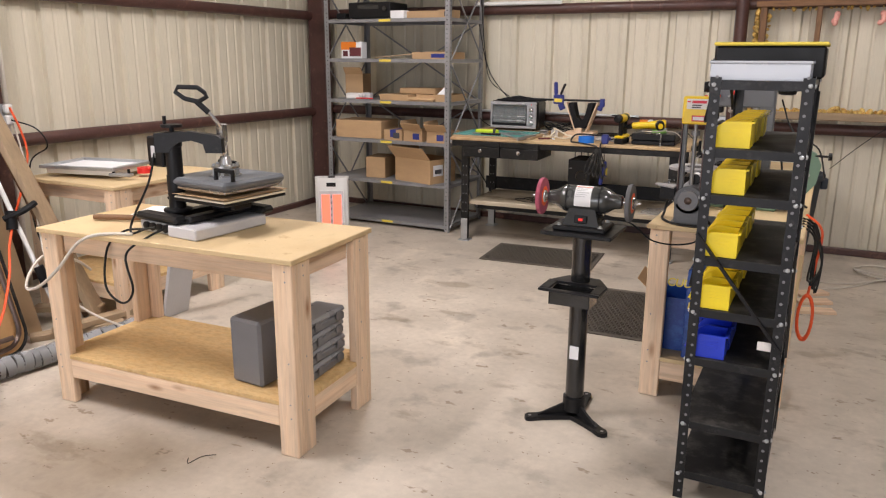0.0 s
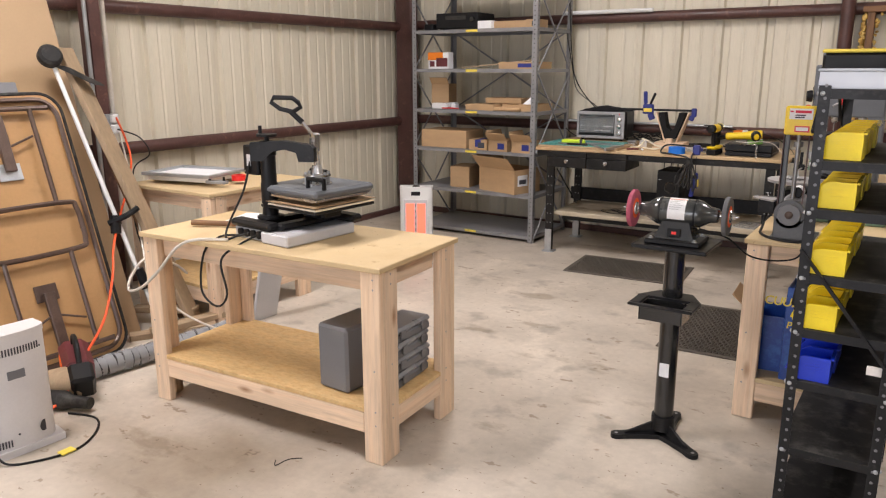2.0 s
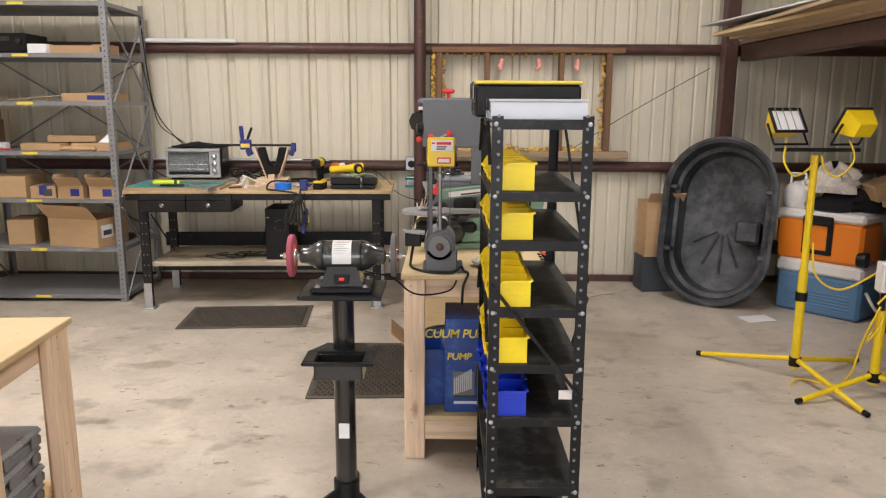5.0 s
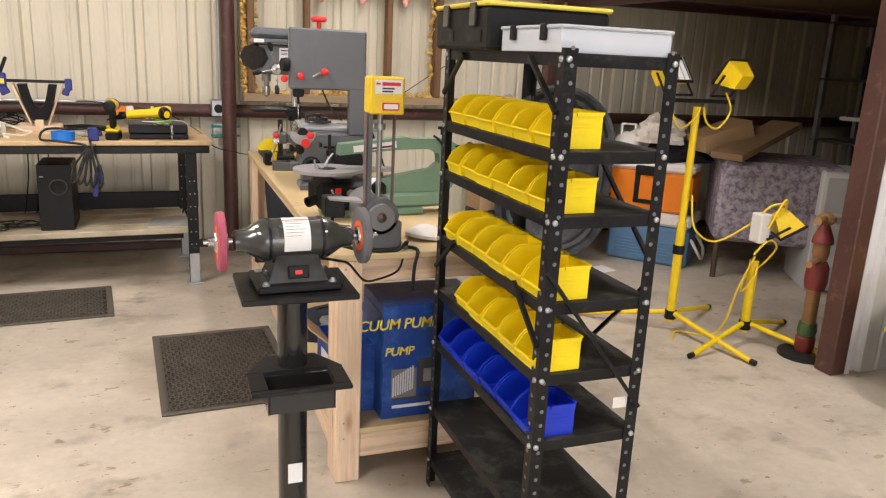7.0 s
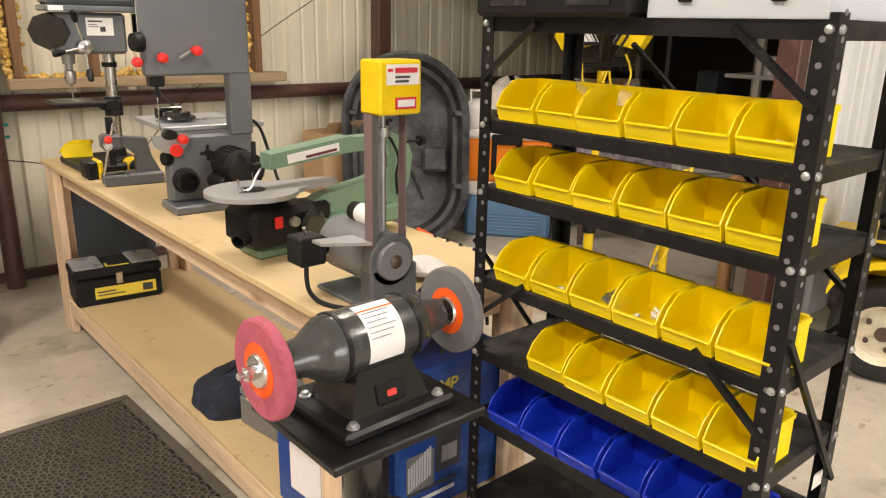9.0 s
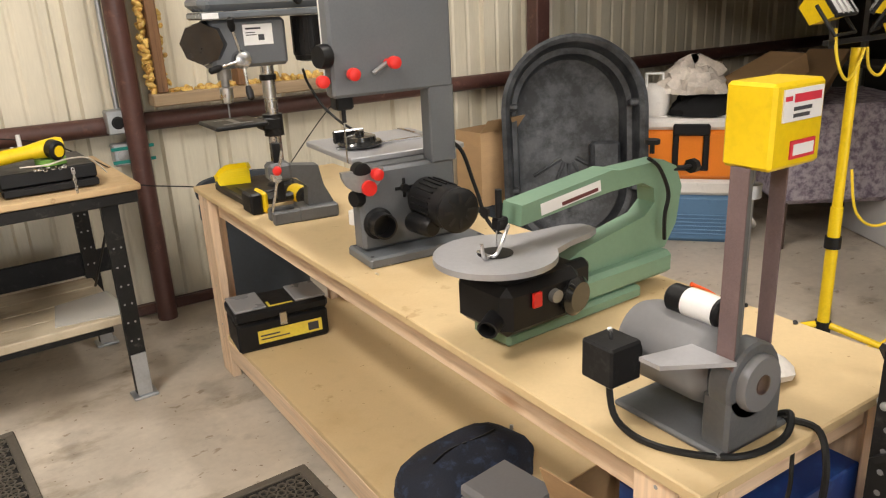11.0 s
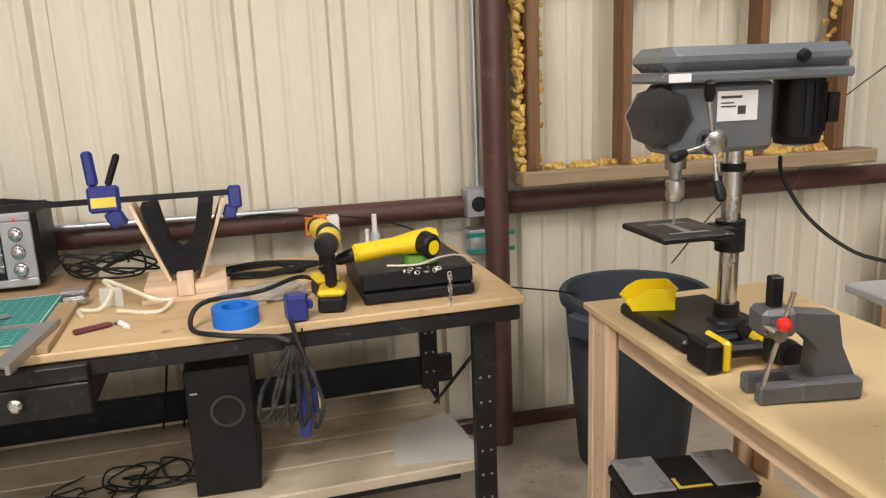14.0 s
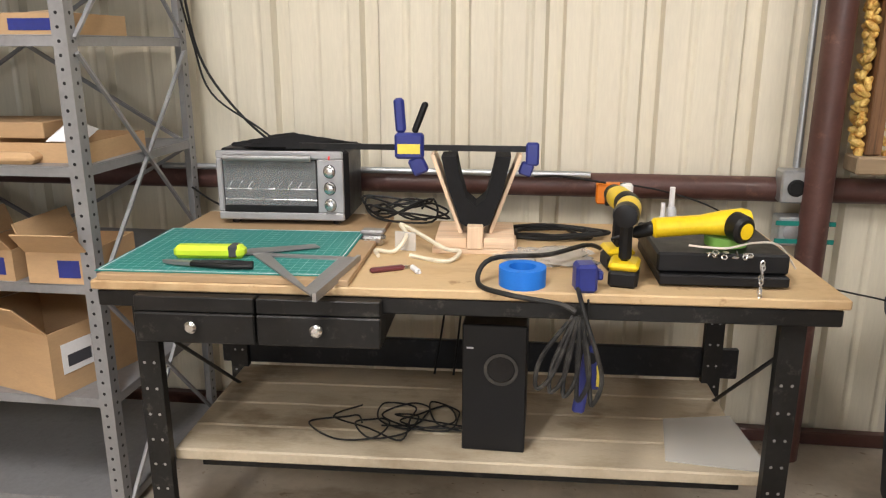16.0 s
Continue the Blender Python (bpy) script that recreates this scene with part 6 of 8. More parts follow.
part("adjust_wheel", Mesh().rod((-0.07, -0.07, 0.425), (-0.07, -0.07, 0.455), 0.01).rod((-0.07, -0.07, 0.445), (-0.07, -0.07, 0.456), 0.045, n=24).rod((-0.1, -0.08, 0.456), (-0.1, -0.08, 0.49), 0.008), black_plastic, hp)
ct = part("controller", Mesh().box(-0.22, -0.12, -0.09, 0.01, 0.27, 0.40, 0.006), black_plastic, hp)
for z in (0.285, 0.385):
    part("screw", Mesh().rod((-0.21, -0.0895, z), (-0.21, -0.092, z), 0.004, n=8), steel, ct)
part("controller_label", Mesh().box(-0.19, -0.165, -0.0925, -0.0905, 0.31, 0.36), light_grey, ct)
pl = part("upper_platen", Mesh().box(-0.10, 0.262, -0.10, 0.255, 0.20, 0.235, 0.012), tool_grey, hp, "grey heating platen cover")
part("heat_plate", Mesh().box(-0.09, 0.252, -0.09, 0.245, 0.185, 0.1995, 0.003), steel, pl)
for x, y in ((0.20, 0.02), (0.0, 0.22)):
    part("handle", Mesh().tube([(x - 0.05, y - 0.06, 0.235), (x - 0.05, y - 0.06, 0.275), (x + 0.05, y - 0.06, 0.275), (x + 0.05, y - 0.06, 0.235)], 0.010, smooth=False), black_plastic, pl)
part("pressure_spider", Mesh().lathe([(0.065, 0.236), (0.065, 0.242), (0.02, 0.244)], (0.10, 0.06, 0), (0, 0, 1), 26).lathe([(0.06, 0.272), (0.06, 0.28), (0.03, 0.284), (0.02, 0.32)], (0.10, 0.06, 0), (0, 0, 1), 26), steel, pl)
for k in range(6):
    a = 2 * math.pi * k / 6
    part("spring_bolt", Mesh().rod((0.10 + 0.05 * math.cos(a), 0.06 + 0.05 * math.sin(a), 0.24), (0.10 + 0.05 * math.cos(a), 0.06 + 0.05 * math.sin(a), 0.29), 0.007, n=10), galv, pl)
part("toggle_link", Mesh().tube([(0.10, 0.06, 0.30), (0.11, 0.05, 0.36), (0.10, 0.04, 0.42)], 0.014).box(0.085, 0.12, 0.03, 0.07, 0.38, 0.46, 0.006), steel, hp)
lv = part("lever", Mesh().tube([(0.115, 0.03, 0.44), (0.12, 0.01, 0.47), (0.094, -0.006, 0.507)], 0.008), steel, hp)
part("lever_stem", Mesh().rod((0.094, -0.006, 0.507), (0.054, -0.031, 0.552), 0.012), black_plastic, lv)
grip = [(0.12 + 0.85 * u, 0.01 + 0.53 * u, z) for u, z in ((-0.07, 0.552), (-0.035, 0.572), (-0.045, 0.592), (-0.07, 0.610), (-0.152, 0.612), (-0.163, 0.592), (-0.126, 0.565), (-0.07, 0.552))]
part("lever_grip", Mesh().tube(grip, 0.010, smooth=False), black_plastic, lv)
part("lower_board", Mesh().box(-0.10, 0.258, -0.10, 0.255, 0.135, 0.148, 0.003), black_steel, hp)
part("silicone_pad", Mesh().box(-0.10, 0.258, -0.10, 0.255, 0.149, 0.158, 0.002), cream, hp)
part("teflon_sheet", Mesh().box(-0.105, 0.262, -0.105, 0.26, 0.165, 0.167), hardboard, hp, "brown teflon sheet")
part("pad_bracket", Mesh().box(0.02, 0.16, 0.03, 0.15, 0.083, 0.1345, 0.01), black_steel, hp)
part("power_cord", Mesh().tube([(-0.17, -0.09, 0.33), (-0.19, -0.12, 0.2), (-0.21, -0.2, 0.05), (-0.17, -0.24, 0.004), (-0.12, -0.22, 0.02), (-0.08, -0.19, 0.03)], 0.005), cord_black, hp)
part("power_cord", Mesh().tube([(-0.02, -0.19, 0.03), (-0.05, -0.26, 0.0), (-0.08, -0.34, -0.06), (-0.04, -0.35, -0.2), (-0.12, -0.35, -0.27), (-0.24, -0.34, -0.22), (-0.26, -0.30, -0.06), (-0.22, -0.24, 0.006), (-0.12, -0.2, 0.02)], 0.005), cord_black, hp)
solid("paper_roll", Mesh().add([(-0.16, -0.1, 0.001), (0.16, -0.1, 0.001), (0.16, 0.12, 0.003), (-0.16, 0.12, 0.003), (-0.16, -0.1, 0.004), (0.16, -0.1, 0.004), (0.16, 0.12, 0.02), (-0.16, 0.12, 0.012)], [(3, 2, 1, 0), (4, 5, 6, 7), (0, 1, 5, 4), (1, 2, 6, 5), (2, 3, 7, 6), (3, 0, 4, 7)]), paper, "sheet of white transfer paper on the bench", "paper", (-2.56, 2.88, HP), 13)
solid("wooden_roller", Mesh().rod((-0.2, 0, 0.014), (0.2, 0, 0.014), 0.013), brown_wood[0], "brown wooden rolling pin lying on paper", "roller", (-2.575, 2.71, HP + 0.003), 23)
wc = thing("white_extension_cord", "beige extension cord draped from the bench", "cord")
part("cord", Mesh().tube([(-2.36, 2.50, HP + 0.006), (-2.48, 2.43, HP + 0.006), (-2.56, 2.385, HP - 0.03), (-2.68, 2.37, HP - 0.15), (-2.82, 2.37, HP - 0.25), (-2.92, 2.37, HP - 0.28), (-2.945, 2.41, HP - 0.22), (-2.95, 2.5, HP - 0.16), (-3.02, 2.7, HP - 0.24), (-3.25, 2.95, 0.45)], 0.007), cord_white, wc)

# cases under the press bench
SH1 = 0.238
solid("grey_case", Mesh().box(-0.085, 0.085, -0.10, 0.16, 0, 0.285, 0.012), grey_plastic, "plain grey plastic case on the lower shelf", "case", (-1.83, 2.66, SH1), -3)
for k in range(4):
    oc = thing("organizer_case", "grey plastic organizer case lying in a stack", "organizer", (-1.69, 2.83, SH1 + 0.066 * k), 4 + 2 * (-1) ** k, group="stacked organizer cases")
    part("tray", Mesh().box(-0.075, 0.075, -0.14, 0.14, 0, 0.036, 0.006), grey_plastic, oc)
    part("lid", Mesh().box(-0.078, 0.078, -0.143, 0.143, 0.037, 0.064, 0.01), smoky, oc)
    for y in (-0.08, 0.08):
        part("latch", Mesh().box(0.0785, 0.086, y - 0.02, y + 0.02, 0.015, 0.055, 0.003), grey_plastic, oc)

# ---- things on the steel workbench ----
BT = 0.908
bd = solid("bench_board", Mesh().box(-0.33, 0.36, -0.40, 0.40, 0, 0.018, 0.002), hardboard, "sheet of tan hardboard on the bench top", "board", (-2.345, 6.553, BT), 2.7)
cm = thing("cutting_mat", "teal green self-healing cutting mat with a printed grid", "mat", (-2.362, 6.425, BT + 0.0185), 3)
part("mat_sheet", Mesh().box(-0.325, 0.33, -0.25, 0.25, 0, 0.003, 0.001), teal_mat, cm)
m = Mesh()
for k in range(25):
    m.box(-0.31 + 0.0258 * k, -0.3089 + 0.0258 * k, -0.235, 0.235, 0.0031, 0.0033)
for k in range(19):
    m.box(-0.31, 0.315, -0.235 + 0.026 * k, -0.2338 + 0.026 * k, 0.0031, 0.0033)
tagged(part("grid_lines", m, pale_teal, cm), kind="stuff")
part("border_line", Mesh().box(-0.318, 0.323, -0.244, -0.241, 0.0031, 0.0034).box(-0.318, 0.323, 0.241, 0.244, 0.0031, 0.0034).box(-0.318, -0.315, -0.24, 0.24, 0.0031, 0.0034).box(0.32, 0.323, -0.24, 0.24, 0.0031, 0.0034), paper, cm)

to = thing("toaster_oven", "silver and black toaster oven with three knobs", "toaster oven", (-2.347, 6.765, BT + 0.019), 3)
to.scale = (0.99, 0.95, 1.1)
part("case", Mesh().box(-0.22, 0.23, 0.005, 0.25, 0.015, 0.235, 0.012), black_plastic, to)
part("front_frame", Mesh().box(-0.225, 0.215, -0.012, 0.0, 0.015, 0.04, 0.004).box(-0.225, 0.215, -0.012, 0.0, 0.205, 0.23, 0.004).box(-0.225, -0.205, -0.012, 0.0, 0.04, 0.205, 0.004).box(0.125, 0.215, -0.012, 0.0, 0.04, 0.205, 0.003), table_metal, to, "brushed silver front frame")
part("oven_back", Mesh().box(-0.20, 0.12, 0.003, 0.0045, 0.04, 0.205), dusty_black, to)
dr = part("door_glass", Mesh().box(-0.2, 0.12, -0.012, -0.008, 0.06, 0.20), thin_glass, to, "glass door")
part("door_rail", Mesh().box(-0.204, 0.124, -0.014, -0.002, 0.04, 0.062, 0.002), black_plastic, dr)
part("door_handle", Mesh().rod((-0.19, -0.035, 0.212), (0.11, -0.035, 0.212), 0.010, n=14).box(-0.18, -0.165, -0.034, -0.012, 0.205, 0.217).box(0.085, 0.1, -0.034, -0.012, 0.205, 0.217), dull_steel, dr)
for k in range(9):
    part("rack_bar", Mesh().rod((-0.19 + 0.035 * k, -0.004, 0.115), (-0.175 + 0.035 * k, 0.0015, 0.135), 0.0016, n=6), steel, to)
part("rack_rail", Mesh().rod((-0.2, -0.005, 0.112), (0.12, -0.005, 0.112), 0.002, n=8).rod((-0.2, -0.005, 0.08), (0.12, -0.005, 0.078), 0.0025, n=8), steel, to)
for k in range(3):
    kb = part("knob", Mesh().lathe([(0.019, 0), (0.019, 0.004), (0.015, 0.006), (0.014, 0.02), (0.008, 0.022)], (0.168, -0.012, 0.065 + 0.052 * k), (0, -1, 0), 22), steel, to, "chrome control knob")
    part("knob_ring", Mesh().lathe([(0.021, 0), (0.021, 0.0015)], (0.168, -0.012, 0.065 + 0.052 * k), (0, -1, 0), 22), black_plastic, kb)
part("pilot_light", Mesh().box(0.165, 0.171, -0.0135, -0.012, 0.205, 0.216), red_lit, to)
for x in (-0.18, 0.18):
    for y in (0.03, 0.21):
        part("foot", Mesh().rod((x, y, 0), (x, y, 0.0155), 0.014), rubber, to)
heap("work_glove", "crumpled black work glove lying on the toaster oven", "glove", (-2.335, 6.83, BT + 0.019 + 0.2595), 0.205, 0.06, 0.042, black_cloth, 31, 28, 4, 0.08)

ut = thing("glue_clamp_jig", "plywood V-shaped jig holding black pads in a bar clamp", "jig", (-1.672, 6.585, BT), 4)
part("jig_base", Mesh().box(-0.13, 0.13, -0.05, 0.18, 0, 0.016, 0.002), pine[0], ut)
part("jig_block", Mesh().box(-0.12, -0.025, -0.048, 0.17, 0.0165, 0.05, 0.002), pine[0], ut)
part("jig_block", Mesh().box(0.025, 0.12, -0.048, 0.17, 0.0165, 0.05, 0.002), pine[0], ut)
part("jig_block", Mesh().box(-0.024, 0.024, -0.055, 0.02, 0.0165, 0.085, 0.002), pine[2], ut)
for s in (-1, 1):
    m = Mesh()
    m.m = pose(s * 0.045, 0.03, 0.05, 0, s * 20, 0)
    m.box(-0.006, 0.006, -0.02, 0.10, 0.0, 0.26, 0.002)
    part("jig_arm", m, pine[2], ut)
pad = [(-0.105, 0.29), (-0.085, 0.20), (-0.045, 0.085), (0.0, 0.065), (0.045, 0.085), (0.085, 0.20), (0.105, 0.29), (0.06, 0.292), (0.05, 0.24), (0.03, 0.165), (0.0, 0.14), (-0.03, 0.165), (-0.05, 0.24), (-0.06, 0.292)]
n = len(pad)
m = Mesh()
m.v += [(x, y, z) for y in (-0.012, 0.11) for x, z in pad]
for i in range(6):
    m.f += [(i, i + 1, 12 - i, 13 - i), (n + i, n + 13 - i, n + 12 - i, n + i + 1)]
m.f += [(i, n + i, n + (i + 1) % n, (i + 1) % n) for i in range(n)]
part("felt_pad", m, black_cloth, ut, "thick folded black pad")


def bar_clamp(label, at, rz, length, rx=0, ry=0):
    c = thing("bar_clamp", label, "clamp", at, rz, rx=rx, ry=ry, group="blue bar clamps")
    part("bar", Mesh().box(0, length, -0.004, 0.004, -0.009, 0.009, 0.001), black_steel, c)
    part("fixed_jaw", Mesh().box(length - 0.035, length + 0.005, -0.014, 0.014, -0.05, 0.02, 0.006).at(length - 0.02, 0, -0.055, 0, 20).box(-0.03, 0.01, -0.012, 0.012, -0.03, 0.01, 0.005), navy, c)
    x = length * 0.47
    jw = part("sliding_jaw", Mesh().box(x - 0.045, x + 0.045, -0.017, 0.017, -0.035, 0.045, 0.008).at(x + 0.02, 0, -0.04, 0, -25).box(-0.025, 0.025, -0.012, 0.012, -0.045, 0.01, 0.006), navy, c)
    part("jaw_label", Mesh().box(x - 0.035, x + 0.035, -0.0185, -0.0172, -0.018, 0.012), yellow_ink, jw)
    part("handle", Mesh().at(x - 0.025, 0, 0.045, 0, -4).box(-0.016, 0.016, -0.012, 0.012, 0, 0.105, 0.008), navy, jw)
    part("trigger", Mesh().at(x + 0.015, 0, 0.045, 0, 22).box(-0.010, 0.010, -0.009, 0.009, 0, 0.10, 0.006), black_plastic, jw)
    return c


bar_clamp("blue and black bar clamp gripping the jig", (-2.23, 6.62, BT + 0.309), 1, 0.74)
sp = thing("spring_clamp", "blue spring clamp hanging below the bench edge", "clamp", (-1.345, 6.165, 0.70))
part("clamp_handle", Mesh().at(0.0, 0, 0, 0, 8).box(-0.016, 0.016, -0.01, 0.01, -0.11, 0.06, 0.006), navy, sp)
part("clamp_handle", Mesh().at(0.02, 0, 0.02, 0, -6).box(-0.012, 0.012, -0.01, 0.01, -0.06, 0.06, 0.006), navy, sp)
part("clamp_pad", Mesh().box(0.026, 0.036, -0.0105, 0.0105, -0.03, 0.03, 0.002), yellow_ink, sp)
part("clamp_pivot", Mesh().rod((0.01, -0.014, 0.05), (0.01, 0.014, 0.05), 0.016), black_plastic, sp)
part("hook_wire", Mesh().tube([(0.01, 0, 0.06), (0.0, 0.02, 0.14), (0.0, 0.03, 0.19), (0.0, 0.07, 0.209)], 0.003), cord_black, sp)

cordless_drill("yellow and black cordless drill standing on its battery", (-1.25, 6.295, BT), 80)
cordless_drill("yellow and black cordless drill standing behind another", (-1.255, 6.44, BT), 100)
solid("tape_roll", Mesh().lathe([(0.036, 0), (0.062, 0), (0.0625, 0.05), (0.036, 0.05), (0.036, 0)], (0, 0, 0), (0, 0, 1), 36), tape_blue, "roll of bright blue masking tape", "tape", (-1.516, 6.255, BT))
tp = solid("green_tape_roll", Mesh().lathe([(0.036, 0), (0.055, 0), (0.0555, 0.025), (0.036, 0.025), (0.036, 0)], (0, 0, 0), (0, 0, 1), 30), tape_green, "roll of green tape on a black console", "tape", (-0.975, 6.40, BT + 0.092))
ps = thing("game_console", "flat black two-layer plastic console box", "console", (-1.008, 6.475, BT), 2)
part("lower_shell", Mesh().box(-0.16, 0.17, -0.19, 0.18, 0.006, 0.034, 0.004), black_plastic, ps)
part("upper_shell", Mesh().at(0, 0, 0.0, 0, 0, 0).box(-0.165, 0.17, -0.175, 0.18, 0.036, 0.09, 0.006), black_plastic, ps)
for x in (-0.12, 0.12):
    part("foot", Mesh().box(x - 0.01, x + 0.01, -0.15, -0.13, 0, 0.0065).box(x - 0.01, x + 0.01, 0.13, 0.15, 0, 0.0065), rubber, ps)
hg = thing("angle_drill", "long yellow angle drill with a black end cap", "drill", (-1.01, 6.37, BT + 0.155), 6)
hg.scale = (0.86, 1, 1)
part("drill_body", Mesh().lathe([(0.018, -0.2), (0.027, -0.19), (0.026, -0.05), (0.034, 0.02), (0.036, 0.08), (0.03, 0.1)], (0, 0, 0), (1, 0, 0.07), 24), yellow_paint, hg)
part("end_cap", Mesh().lathe([(0.03, -0.02), (0.038, -0.01), (0.038, 0.03), (0.03, 0.04), (0.018, 0.042)], (0.05, -0.035, 0.0), (0.3, -1, -0.1), 26), black_plastic, hg)
part("cap_ring", Mesh().lathe([(0.02, 0.041), (0.022, 0.044), (0.012, 0.045)], (0.05, -0.035, 0.0), (0.3, -1, -0.1), 22), yellow_paint, hg)
part("nose", Mesh().lathe([(0.02, 0), (0.017, 0.05), (0.008, 0.07), (0.004, 0.13)], (-0.195, 0, -0.014), (-1, 0, -0.25), 16), black_plastic, hg)
part("white_cable", Mesh().tube([(-0.1, -0.06, -0.045), (0.0, -0.085, -0.046), (0.1, -0.05, -0.04), (0.2, 0.0, -0.06), (0.27, 0.02, -0.13)], 0.003), cord_white, hg)
ch = Mesh()
for k in range(22):
    t = k / 21
    if t < 0.55:
        a = 2 * math.pi * t / 0.55
        p = (-0.05 + 0.05 * math.cos(a), 0.025 * math.sin(a), 0.004)
        tilt = 0 if k % 2 else 70
    else:
        p = (0.02, -0.045 - 0.004 * (k % 2), 0.0 - 0.19 * (t - 0.55))
        tilt = 90 if k % 2 else 20
    ch.m = pose(*p, tilt, 0 if t < 0.55 else 90, 40 * k)
    ch.tube([(0.008, 0, 0), (0.004, 0.005, 0), (-0.004, 0.005, 0), (-0.008, 0, 0), (-0.004, -0.005, 0), (0.004, -0.005, 0), (0.008, 0, 0)], 0.0018, n=5, smooth=False)
solid("steel_chain", ch, steel, "short bright steel chain hanging off the box", "chain", (-0.945, 6.262, BT + 0.094))
kn = thing("utility_saw", "lime green handled putty knife on the cutting mat", "knife", (-2.375, 6.325, BT + 0.022), 6)
part("handle", Mesh().box(-0.14, 0.065, -0.024, 0.024, 0, 0.038, 0.012), lime, kn)
part("handle_inset", Mesh().box(0.02, 0.045, -0.025, 0.025, 0.006, 0.0388, 0.003), ink, kn)
part("blade", Mesh().slab([(0.0, 0.03), (0.06, 0.075), (0.24, 0.13), (0.26, 0.10), (0.1, 0.03), (0.05, 0.01)], 0.004, 0.008), dull_steel, kn)
cu_ = thing("snips", "black handled snips lying on the cutting mat", "snips", (-2.385, 6.228, BT + 0.022), 2)
part("handle", Mesh().tube([(0.13, 0.01, 0.009), (0.05, 0.015, 0.009), (-0.04, 0.005, 0.009)], 0.008), black_plastic, cu_)
part("handle", Mesh().tube([(0.14, -0.015, 0.009), (0.06, -0.02, 0.009), (-0.04, -0.004, 0.009)], 0.008), black_plastic, cu_)
part("jaw", Mesh().slab([(-0.04, -0.01), (-0.04, 0.012), (-0.12, 0.02), (-0.13, 0.012), (-0.08, -0.004)], 0.004, 0.014), dull_steel, cu_)
spq = thing("speed_square", "grey aluminium triangular speed square", "square", (-2.15, 6.262, BT + 0.0225))
part("square_plate", Mesh().slab([(-0.165, 0.11), (0.155, 0.10), (0.11, 0.075), (-0.09, 0.082)], 0, 0.005).slab([(0.155, 0.10), (0.13, -0.245), (0.10, -0.19), (0.11, 0.075)], 0, 0.005).slab([(0.13, -0.245), (-0.165, 0.11), (-0.09, 0.082), (0.10, -0.19)], 0, 0.005), dull_steel, spq)
part("square_fence", Mesh().add([(0.16, 0.10, -0.012), (0.135, -0.25, -0.012), (0.145, -0.25, -0.012), (0.17, 0.10, -0.012), (0.16, 0.10, 0.012), (0.135, -0.25, 0.012), (0.145, -0.25, 0.012), (0.17, 0.10, 0.012)], [(0, 1, 2, 3), (4, 5, 6, 7), (0, 1, 5, 4), (1, 2, 6, 5), (2, 3, 7, 6), (3, 0, 4, 7)]), dull_steel, spq)
tm = thing("chrome_tin", "small chrome tin beside safety glasses", "tin", (-2.0, 6.61, BT))
part("tin_body", Mesh().box(-0.04, 0.04, -0.025, 0.025, 0, 0.035, 0.012), steel, tm)
part("tin_lid", Mesh().box(-0.038, 0.038, -0.023, 0.023, 0.036, 0.05, 0.012), dull_steel, tm)
sg = thing("safety_glasses", "clear safety glasses with cream ear pieces", "glasses", (-1.90, 6.55, BT), -12)
part("lens", Mesh().box(-0.02, 0.05, 0.0, 0.006, 0.0, 0.06, 0.003), film_plastic, sg)
part("ear_piece", Mesh().tube([(-0.03, -0.10, 0.006), (-0.06, -0.05, 0.008), (0.0, -0.05, 0.01), (0.02, 0.0, 0.05), (-0.02, 0.05, 0.07), (0.05, 0.02, 0.055), (0.16, -0.04, 0.03), (0.2, -0.02, 0.02), (0.18, -0.09, 0.006), (0.06, -0.07, 0.008)], 0.0065), cream, sg)
mt2 = thing("multi_tool", "dark red folding pocket tool", "tool", (-1.895, 6.325, BT), 30)
part("tool_body", Mesh().box(-0.05, 0.05, -0.011, 0.011, 0, 0.014, 0.005), maroon, mt2)
part("tool_jaw", Mesh().slab([(0.05, -0.006), (0.07, 0.0), (0.05, 0.006)], 0.003, 0.011), steel, mt2)
solid("glue_tube", Mesh().rod((-0.025, 0, 0.008), (0.02, 0, 0.008), 0.008).rod((0.02, 0, 0.008), (0.035, 0, 0.008), 0.004), paper, "small white tube lying on the bench", "tube", (-1.815, 6.325, BT), -60)
heap("plastic_bag", "crumpled clear plastic bag on the bench", "bag", (-1.435, 6.52, BT), 0.14, 0.10, 0.03, film_plastic, 5, 24, crumple=0.12)
for k, (x, y, h, r) in enumerate(((-1.035, 6.93, 0.12, 0.018), (-1.07, 6.88, 0.085, 0.014))):
    gbz = thing("glue_bottle", "small white glue bottle with a tapered cap", "bottle", (x, y, BT), group="glue bottles")
    part("bottle_body", Mesh().lathe([(r, 0), (r, h * 0.6), (r * 0.6, h * 0.7)], (0, 0, 0), (0, 0, 1), 18), clear_plastic if k == 0 else white_plastic, gbz)
    part("cap", Mesh().lathe([(r * 0.55, h * 0.7), (r * 0.5, h * 1.25)], (0, 0, 0), (0, 0, 1), 16), paper, gbz)
op = thing("power_tap", "orange power tap with plugs on the wall girt", "power tap", (-1.23, 7.07, 1.0))
part("tap_body", Mesh().box(-0.05, 0.05, -0.03, 0.02, -0.03, 0.045, 0.006), cooler_orange, op)
part("plug", Mesh().box(0.03, 0.075, -0.06, -0.02, -0.02, 0.05, 0.006), white_plastic, op)
part("plug", Mesh().box(-0.02, 0.02, -0.055, -0.0305, -0.03, 0.01, 0.004), black_plastic, op)
spk = thing("subwoofer", "tall black subwoofer box on the bench shelf", "speaker", (-1.592, 6.46, 0.3525))
part("cabinet", Mesh().box(-0.093, 0.093, -0.11, 0.20, 0, 0.40, 0.004), black_plastic, spk)
